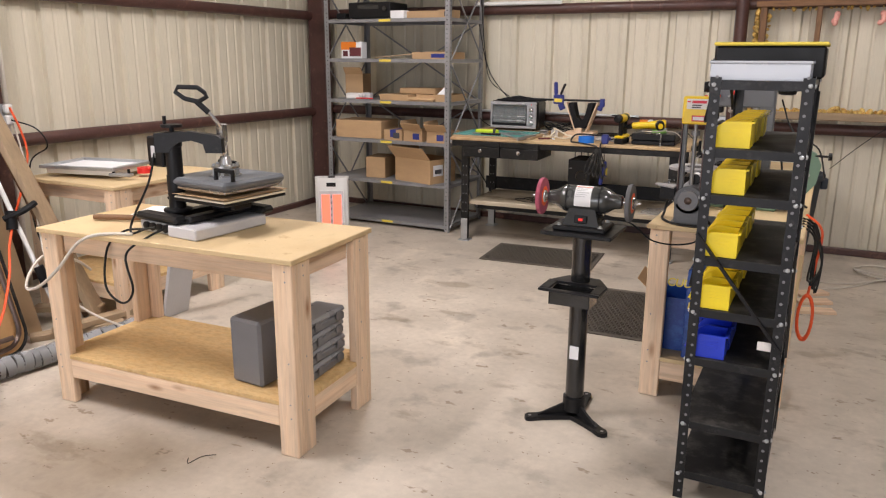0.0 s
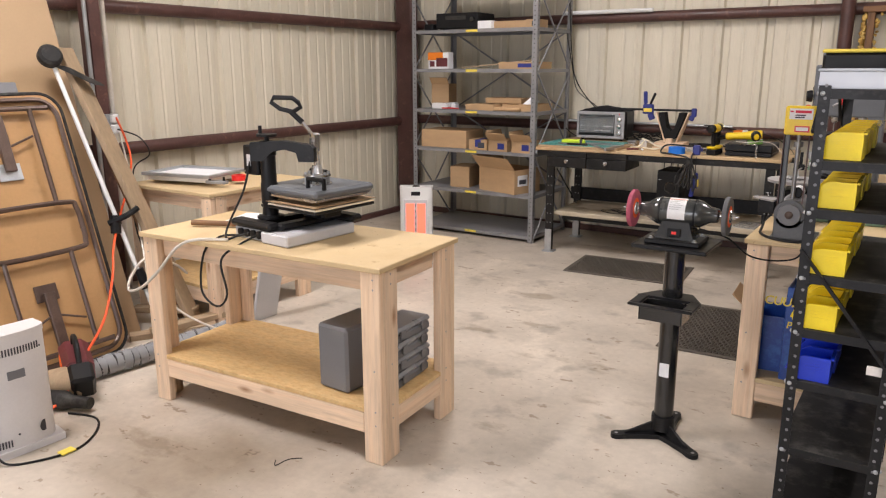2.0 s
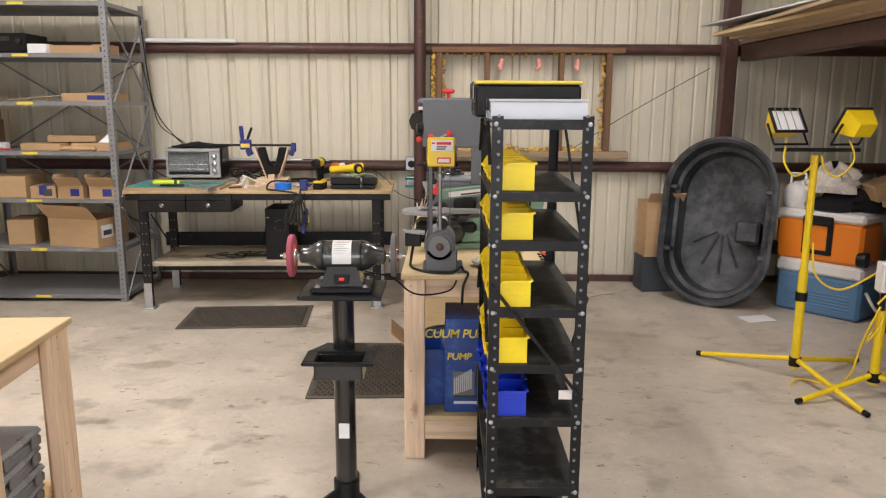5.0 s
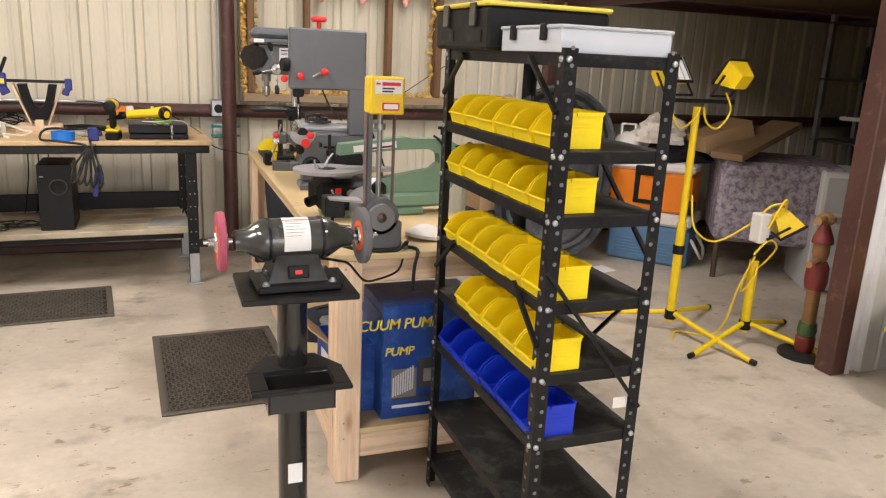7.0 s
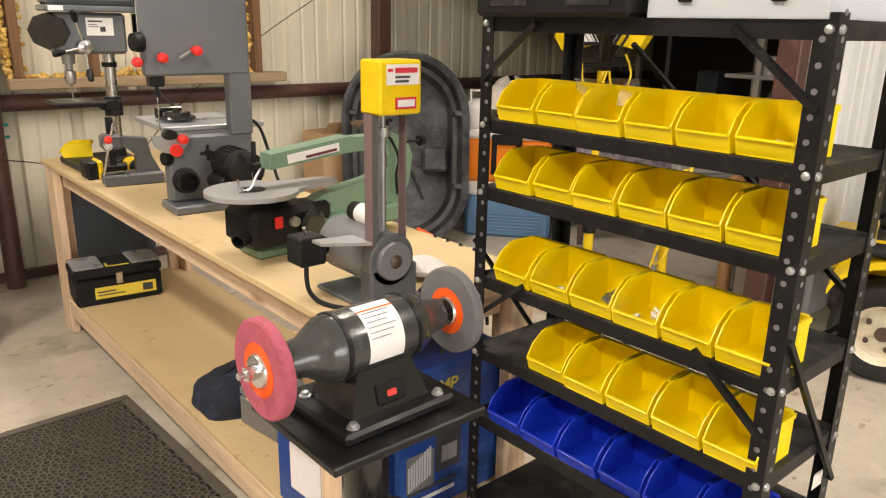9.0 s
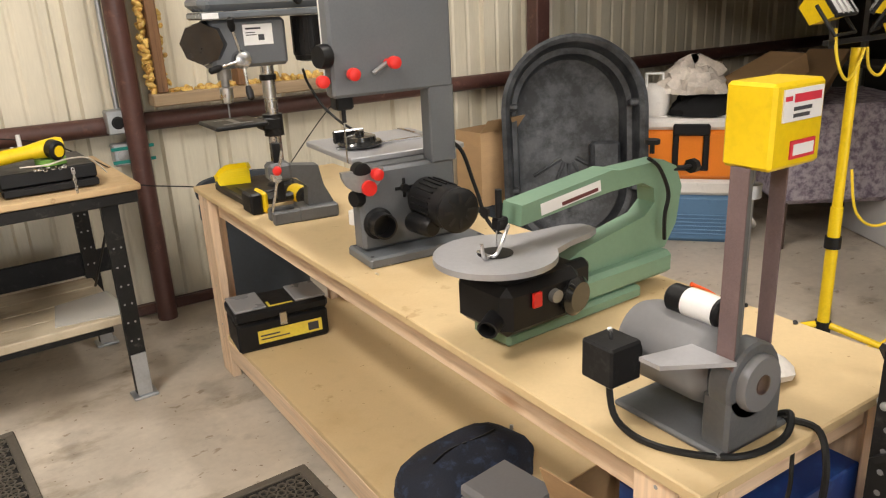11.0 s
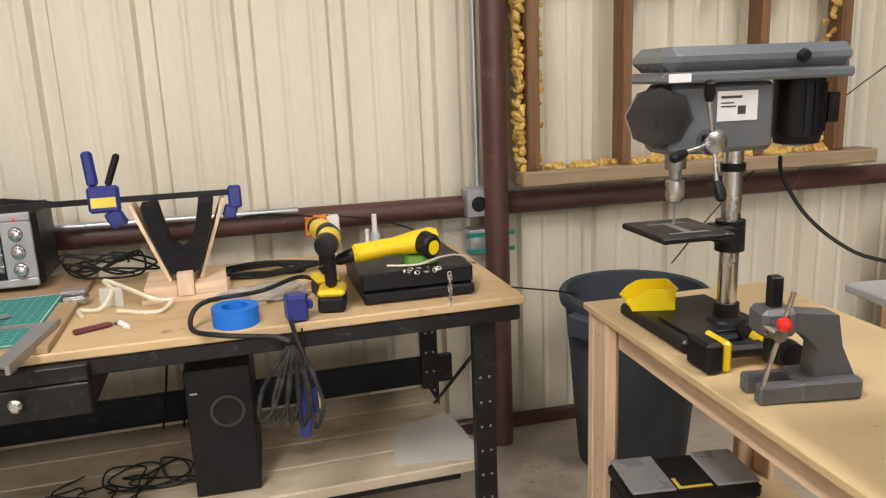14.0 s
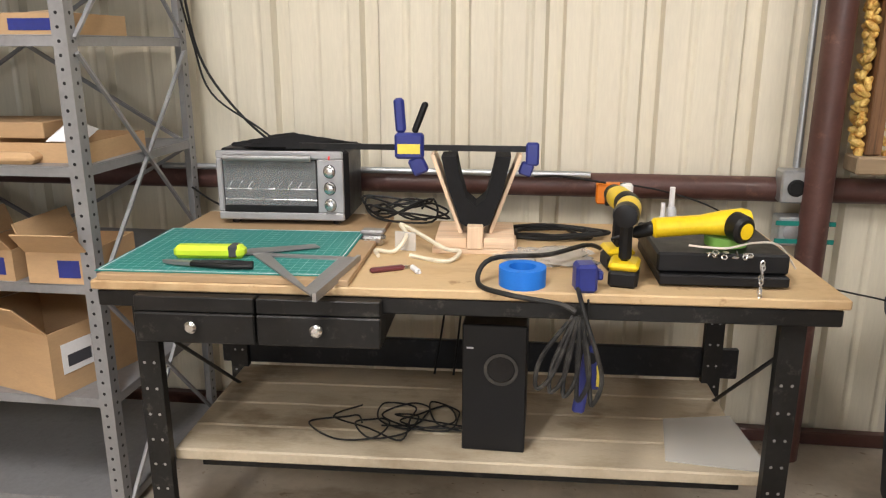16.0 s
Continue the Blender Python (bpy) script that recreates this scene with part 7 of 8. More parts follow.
part("bass_port", Mesh().lathe([(0.05, -0.002), (0.05, 0.004), (0.04, 0.004), (0.036, -0.001)], (0.02, -0.111, 0.265), (0, -1, 0), 30), black_gloss, spk)
part("port_hole", Mesh().lathe([(0.038, 0.0), (0.038, 0.0015)], (0.02, -0.1105, 0.265), (0, -1, 0), 30), rubber, spk)
part("badge", Mesh().box(-0.08, -0.06, -0.1115, -0.1102, 0.325, 0.33), light_grey, spk)
solid("plastic_sheet", Mesh().slab([(-0.15, -0.14), (0.14, -0.17), (0.10, 0.17), (-0.12, 0.12)], 0.0, 0.003), film_plastic, "thin sheet of clear plastic on the lower shelf", "sheet", (-0.94, 6.50, 0.353))


def cable(label, pts, r, material, name="cable"):
    return solid(name, Mesh().tube(pts, r), material, label, "cable")


random.seed(8)
for q in range(3):
    pts = []
    for k in range(15):
        a = k * 1.05 + 2.1 * q
        r = random.uniform(0.35, 1.15)
        pts.append((-2.08 + 0.09 * q + 0.015 * k + 0.13 * math.cos(a) * r, 6.44 + 0.04 * q + 0.13 * math.sin(a) * r, 0.358 + 0.012 * random.random()))
    cable("tangle of thin black cable on the lower shelf", pts + [(-1.66, 6.45, 0.37)], 0.003, cord_black)
for q in range(2):
    pts = []
    for k in range(16):
        a = k * 1.1 + q * 2
        pts.append((-1.45 + 0.15 * math.cos(a) * random.uniform(0.6, 1.4), 6.78 + 0.06 * math.sin(a), BT + 0.008 + 0.02 * random.random()))
    cable("looped black power cable on the bench", pts, 0.006, cord_black)
for q in range(2):
    pts = []
    for k in range(14):
        a = k * 1.3 + q
        pts.append((-1.95 + 0.13 * math.cos(a) * random.uniform(0.5, 1.4), 6.87 + 0.05 * math.sin(a), BT + 0.01 + 0.09 * random.random()))
    cable("tangled black cables behind the toaster oven", pts, 0.004, cord_black)
cable("dark grey cord looped over the bench edge", [(-1.29, 6.62, BT + 0.01), (-1.34, 6.5, BT + 0.05), (-1.45, 6.38, BT + 0.05), (-1.60, 6.28, BT + 0.06), (-1.63, 6.22, BT + 0.01), (-1.55, 6.14, BT + 0.008), (-1.42, 6.12, BT - 0.005), (-1.38, 6.11, BT - 0.02)], 0.007, dusty_black)
pts = []
for k in range(5):
    pts += [(-1.385 + 0.005 * k, 6.105, BT - 0.03), (-1.46 + 0.03 * k, 6.10, BT - 0.14 - 0.015 * k), (-1.47 + 0.035 * k, 6.095, BT - 0.22 - 0.01 * k), (-1.43 + 0.03 * k, 6.095, BT - 0.18)]
cable("hank of dark grey cord hanging before the bench", pts + [(-1.36, 6.11, BT - 0.02), (-1.37, 6.25, BT + 0.02), (-1.32, 6.36, BT + 0.03)], 0.006, dusty_black)
pj = thing("plug_block", "dark blue three-way plug block on the bench edge", "plug", (-1.355, 6.225, BT), 10)
part("plug_body", Mesh().box(-0.028, 0.028, -0.03, 0.03, 0, 0.075, 0.008), navy, pj)
part("plug_ear", Mesh().box(0.028, 0.045, -0.015, 0.015, 0.03, 0.055, 0.004), navy, pj)
cable("black cable running down the wall from the shelving", [(-2.8, 7.0, 2.2), (-2.78, 7.05, 1.7), (-2.74, 7.08, 1.45), (-2.6, 7.1, 1.25), (-2.45, 7.12, 1.12), (-2.35, 7.1, 1.05)], 0.005, cord_black)
cable("black cable running down the wall from the shelving", [(-2.82, 7.0, 1.9), (-2.77, 7.06, 1.55), (-2.72, 7.08, 1.35), (-2.55, 7.1, 1.22), (-2.4, 7.12, 1.10)], 0.004, cord_black)
cable("black cable sagging along the wall girt", [(-2.8, 7.02, 1.0), (-2.7, 7.04, 0.93), (-2.55, 7.05, 0.91), (-2.45, 7.03, 0.93)], 0.004, cord_black)
cable("thin black cable between the clamp and the power tap", [(-1.5, 6.95, 1.08), (-1.4, 7.0, 1.075), (-1.25, 7.03, 1.05)], 0.004, cord_black)
cable("thin black cable sagging from the power tap", [(-1.2, 7.03, 1.05), (-1.05, 7.0, 1.03), (-0.9, 6.95, 0.99), (-0.78, 6.8, 0.93), (-0.72, 6.6, 0.9)], 0.003, cord_black)
cable("thin black cable running to the trash can", [(-0.72, 6.7, 0.86), (-0.62, 6.72, 0.8), (-0.4, 6.74, 0.75), (-0.3, 6.76, 0.72)], 0.003, cord_black)
cable("thin dark wire slanting across the back wall", [(0.25, 7.05, 0.72), (0.6, 7.08, 1.05), (1.2, 7.1, 1.45), (1.9, 7.1, 1.85)], 0.003, cord_black)
for k in range(3):
    cable("black cable hanging under the bench", [(-1.8 + 0.06 * k, 6.9, BT - 0.06), (-1.81 + 0.06 * k, 6.92, 0.6), (-1.84 + 0.07 * k, 6.85, 0.36)], 0.004, cord_black)

# ---- wall bench: screen frame and tools ----
fr = thing("screen_frame", "flat aluminium screen printing frame on a white box", "frame", (-3.93, 3.60, 0.853), 12)
part("white_box", Mesh().box(-0.24, 0.24, -0.17, 0.17, 0, 0.03, 0.003), white_plastic, fr)
part("metal_frame", Mesh().box(-0.27, 0.27, -0.2, -0.17, 0.031, 0.052, 0.003).box(-0.27, 0.27, 0.17, 0.2, 0.031, 0.052, 0.003).box(-0.27, -0.24, -0.17, 0.17, 0.031, 0.052, 0.003).box(0.24, 0.27, -0.17, 0.17, 0.031, 0.052, 0.003), galv, fr)
part("screen_mesh", Mesh().box(-0.24, 0.24, -0.17, 0.17, 0.034, 0.036), paper, fr)
hf = thing("hinge_clamp", "steel hinge clamp lying on the wall bench", "clamp", (-3.60, 3.50, 0.853), 20)
part("clamp_body", Mesh().box(-0.07, 0.07, -0.025, 0.025, 0, 0.02, 0.004), dull_steel, hf)
for x in (-0.05, 0.05):
    part("clamp_screw", Mesh().rod((x, 0, 0.02), (x, 0, 0.045), 0.008), black_plastic, hf)
solid("red_tape_roll", Mesh().lathe([(0.025, 0), (0.045, 0), (0.045, 0.035), (0.025, 0.035), (0.025, 0)], (0, 0, 0), (0, 0, 1), 26), red_plastic, "red tape roll on the wall bench", "tape", (-3.60, 3.68, 0.853))
wp = solid("sheet_metal", Mesh().at(0, 0, 0, 0, 14, 0).box(-0.012, 0.012, -0.10, 0.10, 0.0, 0.62, 0.004), light_grey, "pale grey metal panel leaning by the wall bench", "panel", (-3.30, 3.55, 0.003))

# ---- heaters ----


heater_grey = surface("heater_grey", (0.66, 0.64, 0.64), 0.42, var=0.05, scale=5, grain=100, bump=0.02)


def tower_heater(label, at, rz, lit):
    """Tower heater: its front looks towards -y."""
    h = thing("tower_heater", label, "heater", at, rz, group="tower heaters")
    body = []
    for k in range(17):
        a = math.pi * k / 16
        body.append((0.145 * math.cos(a), -0.03 - 0.045 * math.sin(a) if lit else 0.03 + 0.055 * math.sin(a)))
    outline = body + ([(-0.145, 0.06), (0.145, 0.06)] if lit else [(-0.145, -0.05), (0.145, -0.05)])
    part("heater_body", Mesh().slab(outline, 0.03, 0.50), white_plastic if lit else heater_grey, h)
    part("top_cap", Mesh().slab([(x * 1.02, y * 1.02) for x, y in outline], 0.50, 0.525), white_plastic if lit else heater_grey, h)
    part("stand", Mesh().slab([(-0.16, -0.09), (0.16, -0.09), (0.17, 0.0), (0.16, 0.09), (-0.16, 0.09), (-0.17, 0)], 0, 0.03), white_plastic if lit else heater_grey, h)
    if lit:
        part("front_surround", Mesh().box(-0.115, 0.115, -0.082, -0.074, 0.09, 0.42, 0.004), white_plastic, h)
        part("front_grille", Mesh().box(-0.105, 0.105, -0.084, -0.0825, 0.10, 0.41), light_grey, h)
        for x in (-0.05, 0.05):
            part("heating_element", Mesh().box(x - 0.036, x + 0.036, -0.088, -0.0845, 0.11, 0.38, 0.001), heat_glow, h, "glowing red element")
        for k in range(5):
            part("guard_bar", Mesh().box(-0.005, 0.005, -0.0925, -0.089, 0.13 + 0.055 * k, 0.155 + 0.055 * k), dull_steel, h)
        part("dial", Mesh().lathe([(0.035, 0.525), (0.03, 0.532), (0.0, 0.534)], (0, -0.02, 0), (0, 0, 1), 22), black_plastic, h)
        part("dial_panel", Mesh().box(-0.04, 0.04, -0.0775, -0.0745, 0.45, 0.485, 0.004), black_plastic, h)
    else:
        for k in range(18):
            x = -0.10 + 0.2 * k / 17
            y = 0.03 + 0.055 * math.sqrt(max(0, 1 - (x / 0.145) ** 2))
            part("vent_slot", Mesh().box(x - 0.003, x + 0.003, y - 0.004, y + 0.0008, 0.435, 0.465), ink, h)
        part("carry_recess", Mesh().box(-0.035, 0.035, 0.078, 0.0862, 0.33, 0.37, 0.003), grey_plastic, h)
        part("fan_vent", Mesh().lathe([(0.025, 0), (0.025, 0.002)], (-0.085, 0.0738, 0.09), (-0.55, 1, 0), 20), ink, h)
        for k in range(6):
            part("vent_slot", Mesh().box(0.05 + 0.011 * k, 0.055 + 0.011 * k, 0.06, 0.0835 - 0.002 * k, 0.045, 0.075), ink, h)
        for x, z in ((-0.11, 0.44), (0.1, 0.44), (0.1, 0.25), (0.02, 0.09)):
            part("screw", Mesh().lathe([(0.005, 0), (0.004, 0.002)], (x, 0.03 + 0.055 * math.sqrt(1 - (x / 0.145) ** 2) - 0.0005, z), (0, 1, 0), 8), ink, h)
    return h


tower_heater("white tower heater glowing red on the floor", (-3.70, 5.82, 0), 30, True)
tower_heater("pale grey tower heater seen from its vented back", (-2.94, 1.79, 0), -94, False)
hc = thing("heater_cord", "black power cord on the floor with a yellow tag", "cord")
part("cord", Mesh().tube([(-2.86, 1.66, 0.05), (-2.80, 1.68, 0.008), (-2.72, 1.80, 0.006), (-2.70, 1.92, 0.006), (-2.78, 2.05, 0.006), (-2.9, 2.12, 0.006), (-3.05, 2.08, 0.006)], 0.005), cord_black, hc)
part("tag", Mesh().box(-2.73, -2.69, 1.84, 1.90, 0.006, 0.012), yellow_ink, hc, "yellow paper tag")

# ---- leaning things by the west wall ----


def lean(at, slope_deg, rz=90):
    """Local x runs along the wall, z up the leaning face, +y away from the room."""
    return pose(*at, 0, 0, rz) @ pose(0, 0, 0, -slope_deg)


bdm = solid("hardboard_sheet", Mesh().box(-2.05, 0.02, 0.0, 0.006, 0, 2.48, 0.001), hardboard, "large tan hardboard sheet leaning on the wall", "sheet")
bdm.matrix_world = lean((-3.76, 2.95, 0), 17)
ft = thing("folding_table", "brown folding table leaning with its legs folded flat", "table")
ft.matrix_world = lean((-3.57, 2.77, 0.0), 17.7)
oval = []
for cx, cz, a0 in ((-0.12, 0.12, -90), (-0.12, 1.38, 0), (-0.66, 1.38, 90), (-0.66, 0.12, 180)):
    oval += [(cx + 0.12 * math.cos(radians(a0 + 15 * k)), cz + 0.12 * math.sin(radians(a0 + 15 * k))) for k in range(7)]
n = len(oval)
m = Mesh()
m.v += [(x, y, z) for y in (0.0, 0.018) for x, z in oval]
m.f += [tuple(range(n)), tuple(range(2 * n - 1, n - 1, -1))] + [(i, n + i, n + (i + 1) % n, (i + 1) % n) for i in range(n)]
part("table_panel", m, surface("table_underside", (0.42, 0.24, 0.10), 0.55, var=0.08, scale=2, grain=60, bump=0.02, spots=0.1), ft)
part("edge_rim", Mesh().tube([(x, 0.005, z) for x, z in oval] + [(oval[0][0], 0.005, oval[0][1])], 0.012, n=6, smooth=False), dusty_black, ft)
inn = [(-0.39 + (x + 0.39) * 0.90, 0.75 + (z - 0.75) * 0.95) for x, z in oval]
part("apron_rim", Mesh().tube([(x, -0.014, z) for x, z in inn] + [(inn[0][0], -0.014, inn[0][1])], 0.014, n=6, smooth=False), rust_tube, ft)
for flip in (0, 1):
    def zz(z):
        return 1.5 - z if flip else z
    lg = part("leg_frame", Mesh().tube([(-0.64, -0.035, zz(0.09)), (-0.1, -0.035, zz(0.09))], 0.014, smooth=False).tube([(-0.56, -0.035, zz(0.09)), (-0.56, -0.036, zz(0.62))], 0.013).tube([(-0.2, -0.035, zz(0.09)), (-0.2, -0.036, zz(0.62))], 0.013), rust_tube, ft)
    part("foot_loop", Mesh().tube([(-0.66, -0.036, zz(0.78)), (-0.655, -0.036, zz(0.66)), (-0.6, -0.036, zz(0.62)), (-0.16, -0.036, zz(0.62)), (-0.10, -0.036, zz(0.66)), (-0.095, -0.036, zz(0.78))], 0.014), rust_tube, ft)
    part("brace_strap", Mesh().at(-0.38, -0.03, zz(0.27)).box(-0.028, 0.028, -0.012, 0.012, -0.15, 0.15, 0.003), rust_tube, ft)
    part("hinge_plate", Mesh().at(-0.38, -0.008, zz(0.42)).box(-0.06, 0.06, -0.006, 0.006, -0.045, 0.045, 0.002), galv if flip else rust_tube, ft)
    part("brace_rod", Mesh().rod((-0.38, -0.03, zz(0.3)), (-0.22, -0.03, zz(0.24)), 0.006).rod((-0.38, -0.03, zz(0.3)), (-0.54, -0.03, zz(0.24)), 0.006), rust_tube, ft)
ds = solid("grey_board", Mesh().box(-0.3, 0.0, 0.0, 0.012, 0, 1.56, 0.01), grey_plastic, "dark grey plastic panel behind the folding table", "panel")
ds.matrix_world = lean((-3.66, 2.60, 0.0), 17)


def leaning_pole(name, label, cat, p0, p1, r, material):
    return solid(name, Mesh().rod(p0, p1, r), material, label, cat)


tm_ = thing("string_trimmer", "string trimmer with a white shaft leaning on the wall", "trimmer")
part("shaft", Mesh().rod((-3.62, 3.02, 0.02), (-4.08, 2.80, 1.60), 0.013), white_plastic, tm_)
part("trimmer_head", Mesh().lathe([(0.05, -0.03), (0.065, -0.02), (0.065, 0.02), (0.05, 0.035), (0.02, 0.04)], (-4.08, 2.79, 1.63), (0.9, -0.2, 0.5), 24), dusty_black, tm_)
part("guard", Mesh().add([(-4.05, 2.80, 1.57), (-4.0, 2.86, 1.53), (-3.98, 2.98, 1.47), (-4.0, 3.06, 1.46), (-4.07, 2.80, 1.59), (-4.05, 2.88, 1.57), (-4.05, 2.98, 1.52), (-4.04, 3.06, 1.48)], [(0, 1, 5, 4), (1, 2, 6, 5), (2, 3, 7, 6)]), dusty_black, tm_)
part("grip", Mesh().tube([(-3.83, 2.88, 0.68), (-3.76, 2.95, 0.72), (-3.74, 3.02, 0.76)], 0.018).rod((-3.80, 2.90, 0.62), (-3.82, 2.92, 0.72), 0.03), black_plastic, tm_)
part("grip", Mesh().rod((-3.69, 2.99, 0.28), (-3.72, 2.97, 0.40), 0.028), black_plastic, tm_)
pk = Mesh()
pk.m = look((-3.56, 3.22, 0.02), (-4.12, 2.92, 1.62))
pk.box(-0.07, 0.07, -0.018, 0.018, -1.78, 0.0, 0.004)
solid("old_plank", pk, old_wood[2], "weathered brown plank leaning on the wall", "plank")
pk = Mesh()
pk.m = look((-3.72, 3.27, 0.02), (-4.3, 3.08, 1.5))
pk.box(-0.05, 0.05, -0.02, 0.02, -1.5, 0.0, 0.004)
solid("old_plank", pk, brown_wood[2], "dark brown plank leaning on the wall", "plank")
solid("conduit_west", Mesh().rod((-4.56, 3.33, 0.0), (-4.56, 3.33, TOP_Z), 0.014), galv, "grey conduit running up the wall column", "conduit")
solid("white_pvc_pipe", Mesh().rod((-4.66, 3.52, 0.0), (-4.66, 3.52, TOP_Z), 0.022), cord_white, "cream pipe running up beside the wall column", "pipe")
ol = thing("wall_outlet", "grey wall outlet box with plugged-in cords", "outlet", (-4.60, 3.44, 1.2))
part("outlet_box", Mesh().box(0.0, 0.06, -0.05, 0.05, -0.06, 0.06, 0.005), galv, ol)
part("plug", Mesh().box(0.06, 0.10, -0.025, 0.025, 0.0, 0.06, 0.008), white_plastic, ol)
part("plug", Mesh().box(0.06, 0.10, -0.025, 0.025, -0.07, -0.01, 0.008), white_plastic, ol)
cable("bright orange extension cord hanging from the outlet", [(-4.5, 3.44, 1.24), (-4.45, 3.46, 1.1), (-4.38, 3.44, 0.95), (-4.1, 3.2, 0.82), (-3.85, 2.95, 0.66), (-3.72, 2.82, 0.55), (-3.6, 2.72, 0.42), (-3.45, 2.55, 0.25), (-3.25, 2.3, 0.16), (-3.12, 2.1, 0.05), (-3.1, 1.9, 0.012), (-3.0, 1.55, 0.01), (-2.9, 1.3, 0.01)], 0.007, cord_orange)
cable("black cord hanging from the wall outlet", [(-4.5, 3.44, 1.16), (-4.42, 3.55, 1.1), (-4.4, 3.6, 0.98), (-4.45, 3.5, 0.88), (-4.2, 3.3, 0.6), (-4.0, 3.2, 0.45)], 0.005, cord_black)
cable("white cord hanging from the wall outlet", [(-4.48, 3.44, 1.14), (-4.4, 3.42, 0.95), (-4.1, 3.25, 0.75), (-3.7, 3.0, 0.5), (-3.5, 2.9, 0.35), (-3.3, 2.95, 0.2), (-3.1, 3.05, 0.1)], 0.006, cord_white)
cable("bright orange cord lying on the floor", [(-3.0, 1.6, 0.012), (-2.95, 1.45, 0.012), (-3.0, 1.3, 0.012), (-3.2, 1.2, 0.012)], 0.007, cord_orange)

cs = thing("chainsaw", "dark red electric chainsaw with an orange label", "chainsaw", (-3.28, 2.28, 0), -25)
part("saw_body", Mesh().at(0, 0, 0.1, 0, 12, 0).box(-0.17, 0.10, -0.07, 0.07, -0.07, 0.09, 0.03), maroon, cs)
part("saw_label", Mesh().at(0.0, -0.072, 0.12, 0, 12, 0).box(-0.08, 0.02, -0.002, 0.002, -0.03, 0.03), orange_ink, cs)
part("saw_guard", Mesh().at(0.16, 0, 0.11, 0, 25, 0).box(-0.07, 0.06, -0.055, 0.055, -0.08, 0.05, 0.015), black_plastic, cs)
part("saw_handle", Mesh().tube([(-0.1, 0.0, 0.19), (-0.05, 0.0, 0.26), (0.06, 0.0, 0.24), (0.12, 0.0, 0.15)], 0.014), black_plastic, cs)
solid("black_hose_nozzle", Mesh().lathe([(0.035, 0), (0.04, 0.02), (0.045, 0.16), (0.03, 0.2), (0.028, 0.3)], (0, 0, 0.046), (1, 0.35, 0), 18), dusty_black, "dark grey blower tube lying on the floor", "tube", (-3.26, 2.05, 0))
solid("tan_pouch_bag", Mesh().lathe([(0.02, -0.12), (0.07, -0.09), (0.085, 0), (0.06, 0.1), (0.02, 0.13)], (0, 0, 0.075), (1, 0.4, 0.1), 14), old_wood[1], "small tan cloth dust bag on the floor", "bag", (-3.22, 2.18, 0))
rl = thing("wrapped_roll", "long dark roll wrapped in shiny clear plastic", "roll")
part("roll_core", Mesh().rod((-3.34, 2.25, 0.055), (-3.19, 3.32, 0.055), 0.05, n=18), dusty_black, rl)
wr = Mesh()
random.seed(77)
for k in range(26):
    t = k / 25
    c = Vector((-3.34 + 0.15 * t, 2.25 + 1.07 * t, 0.056))
    r = 0.054 + random.uniform(-0.002, 0.006)
    wr.lathe([(r * 0.97, -0.022), (r, 0.0), (r * 0.96, 0.022)], c, (0.14 + random.uniform(-0.2, 0.2), 1, random.uniform(-0.2, 0.2)), 14)
tagged(part("plastic_wrap", wr, clear("wrap_film", (0.75, 0.77, 0.8), 0.08, 0.35), rl, "shiny clear plastic wrap"), kind="stuff")
for k, (x, y, rz, ln_) in enumerate(((-3.55, 3.05, 60, 0.5), (-3.5, 3.2, 80, 0.6), (-3.75, 3.15, 30, 0.4))):
    solid("scrap_wood", Mesh().box(-ln_ / 2, ln_ / 2, -0.04, 0.04, 0, 0.036, 0.004), old_wood[0], "short weathered board lying on the floor", "board", (x, y, 0.0005 + 0.037 * k), rz)
cable("loose black wire curl on the floor", [(-1.93, 2.30, 0.004), (-1.90, 2.27, 0.004), (-1.855, 2.30, 0.03), (-1.85, 2.37, 0.004)], 0.002, cord_black)

# ---- right side: cords behind the shelving, scraps ----
oc_ = thing("orange_cord_coil", "coiled bright orange extension cord hanging from the bench", "cord")
pts = []
for k in range(36):
    a = 2 * math.pi * k / 9
    pts.append((0.208 + 0.032 * math.sin(a), 4.16 + 0.014 * math.cos(a * 1.3), 0.37 + 0.11 * math.cos(a)))
part("coil", Mesh().tube(pts, 0.007), cord_orange, oc_)
part("hanging_lead", Mesh().tube([(0.208, 4.16, 0.48), (0.225, 4.2, 0.62), (0.235, 4.24, 0.78), (0.16, 4.28, TB + 0.007)], 0.006), cord_orange, oc_)
random.seed(15)
for k in range(4):
    cable("black cable hanging behind the bench", [(0.15, 4.0 + 0.06 * k, TB + 0.006), (0.21, 4.02 + 0.07 * k, 0.78), (0.20 + 0.012 * k, 3.98 + 0.08 * k, 0.60 - 0.04 * k), (0.25, 4.06 + 0.06 * k, 0.66), (0.20, 4.1 + 0.06 * k, 0.82)], 0.005, cord_black if k % 2 else dusty_black)
for q in range(2):
    cable("pale extension cord looping on the floor", [(0.25, 6.0 + 0.2 * q, 0.008), (0.45, 6.15 + 0.1 * q, 0.008), (0.65, 6.4, 0.02), (0.8, 6.7 - 0.1 * q, 0.008), (0.7, 6.9, 0.008), (0.5, 6.7, 0.02), (0.7, 6.5 + 0.1 * q, 0.012), (1.0, 6.7, 0.008), (1.25, 6.85, 0.008)], 0.006, cord_white)
for k in range(3):
    solid("wood_offcut", Mesh().box(-0.11, 0.11, -0.045, 0.045, 0, 0.02, 0.002), pine[0], "pale pine offcut lying on the floor", "offcut", (0.27 - 0.02 * k, 5.48 + 0.2 * k, 0), 20 + 8 * k, group="pine offcuts on the floor")
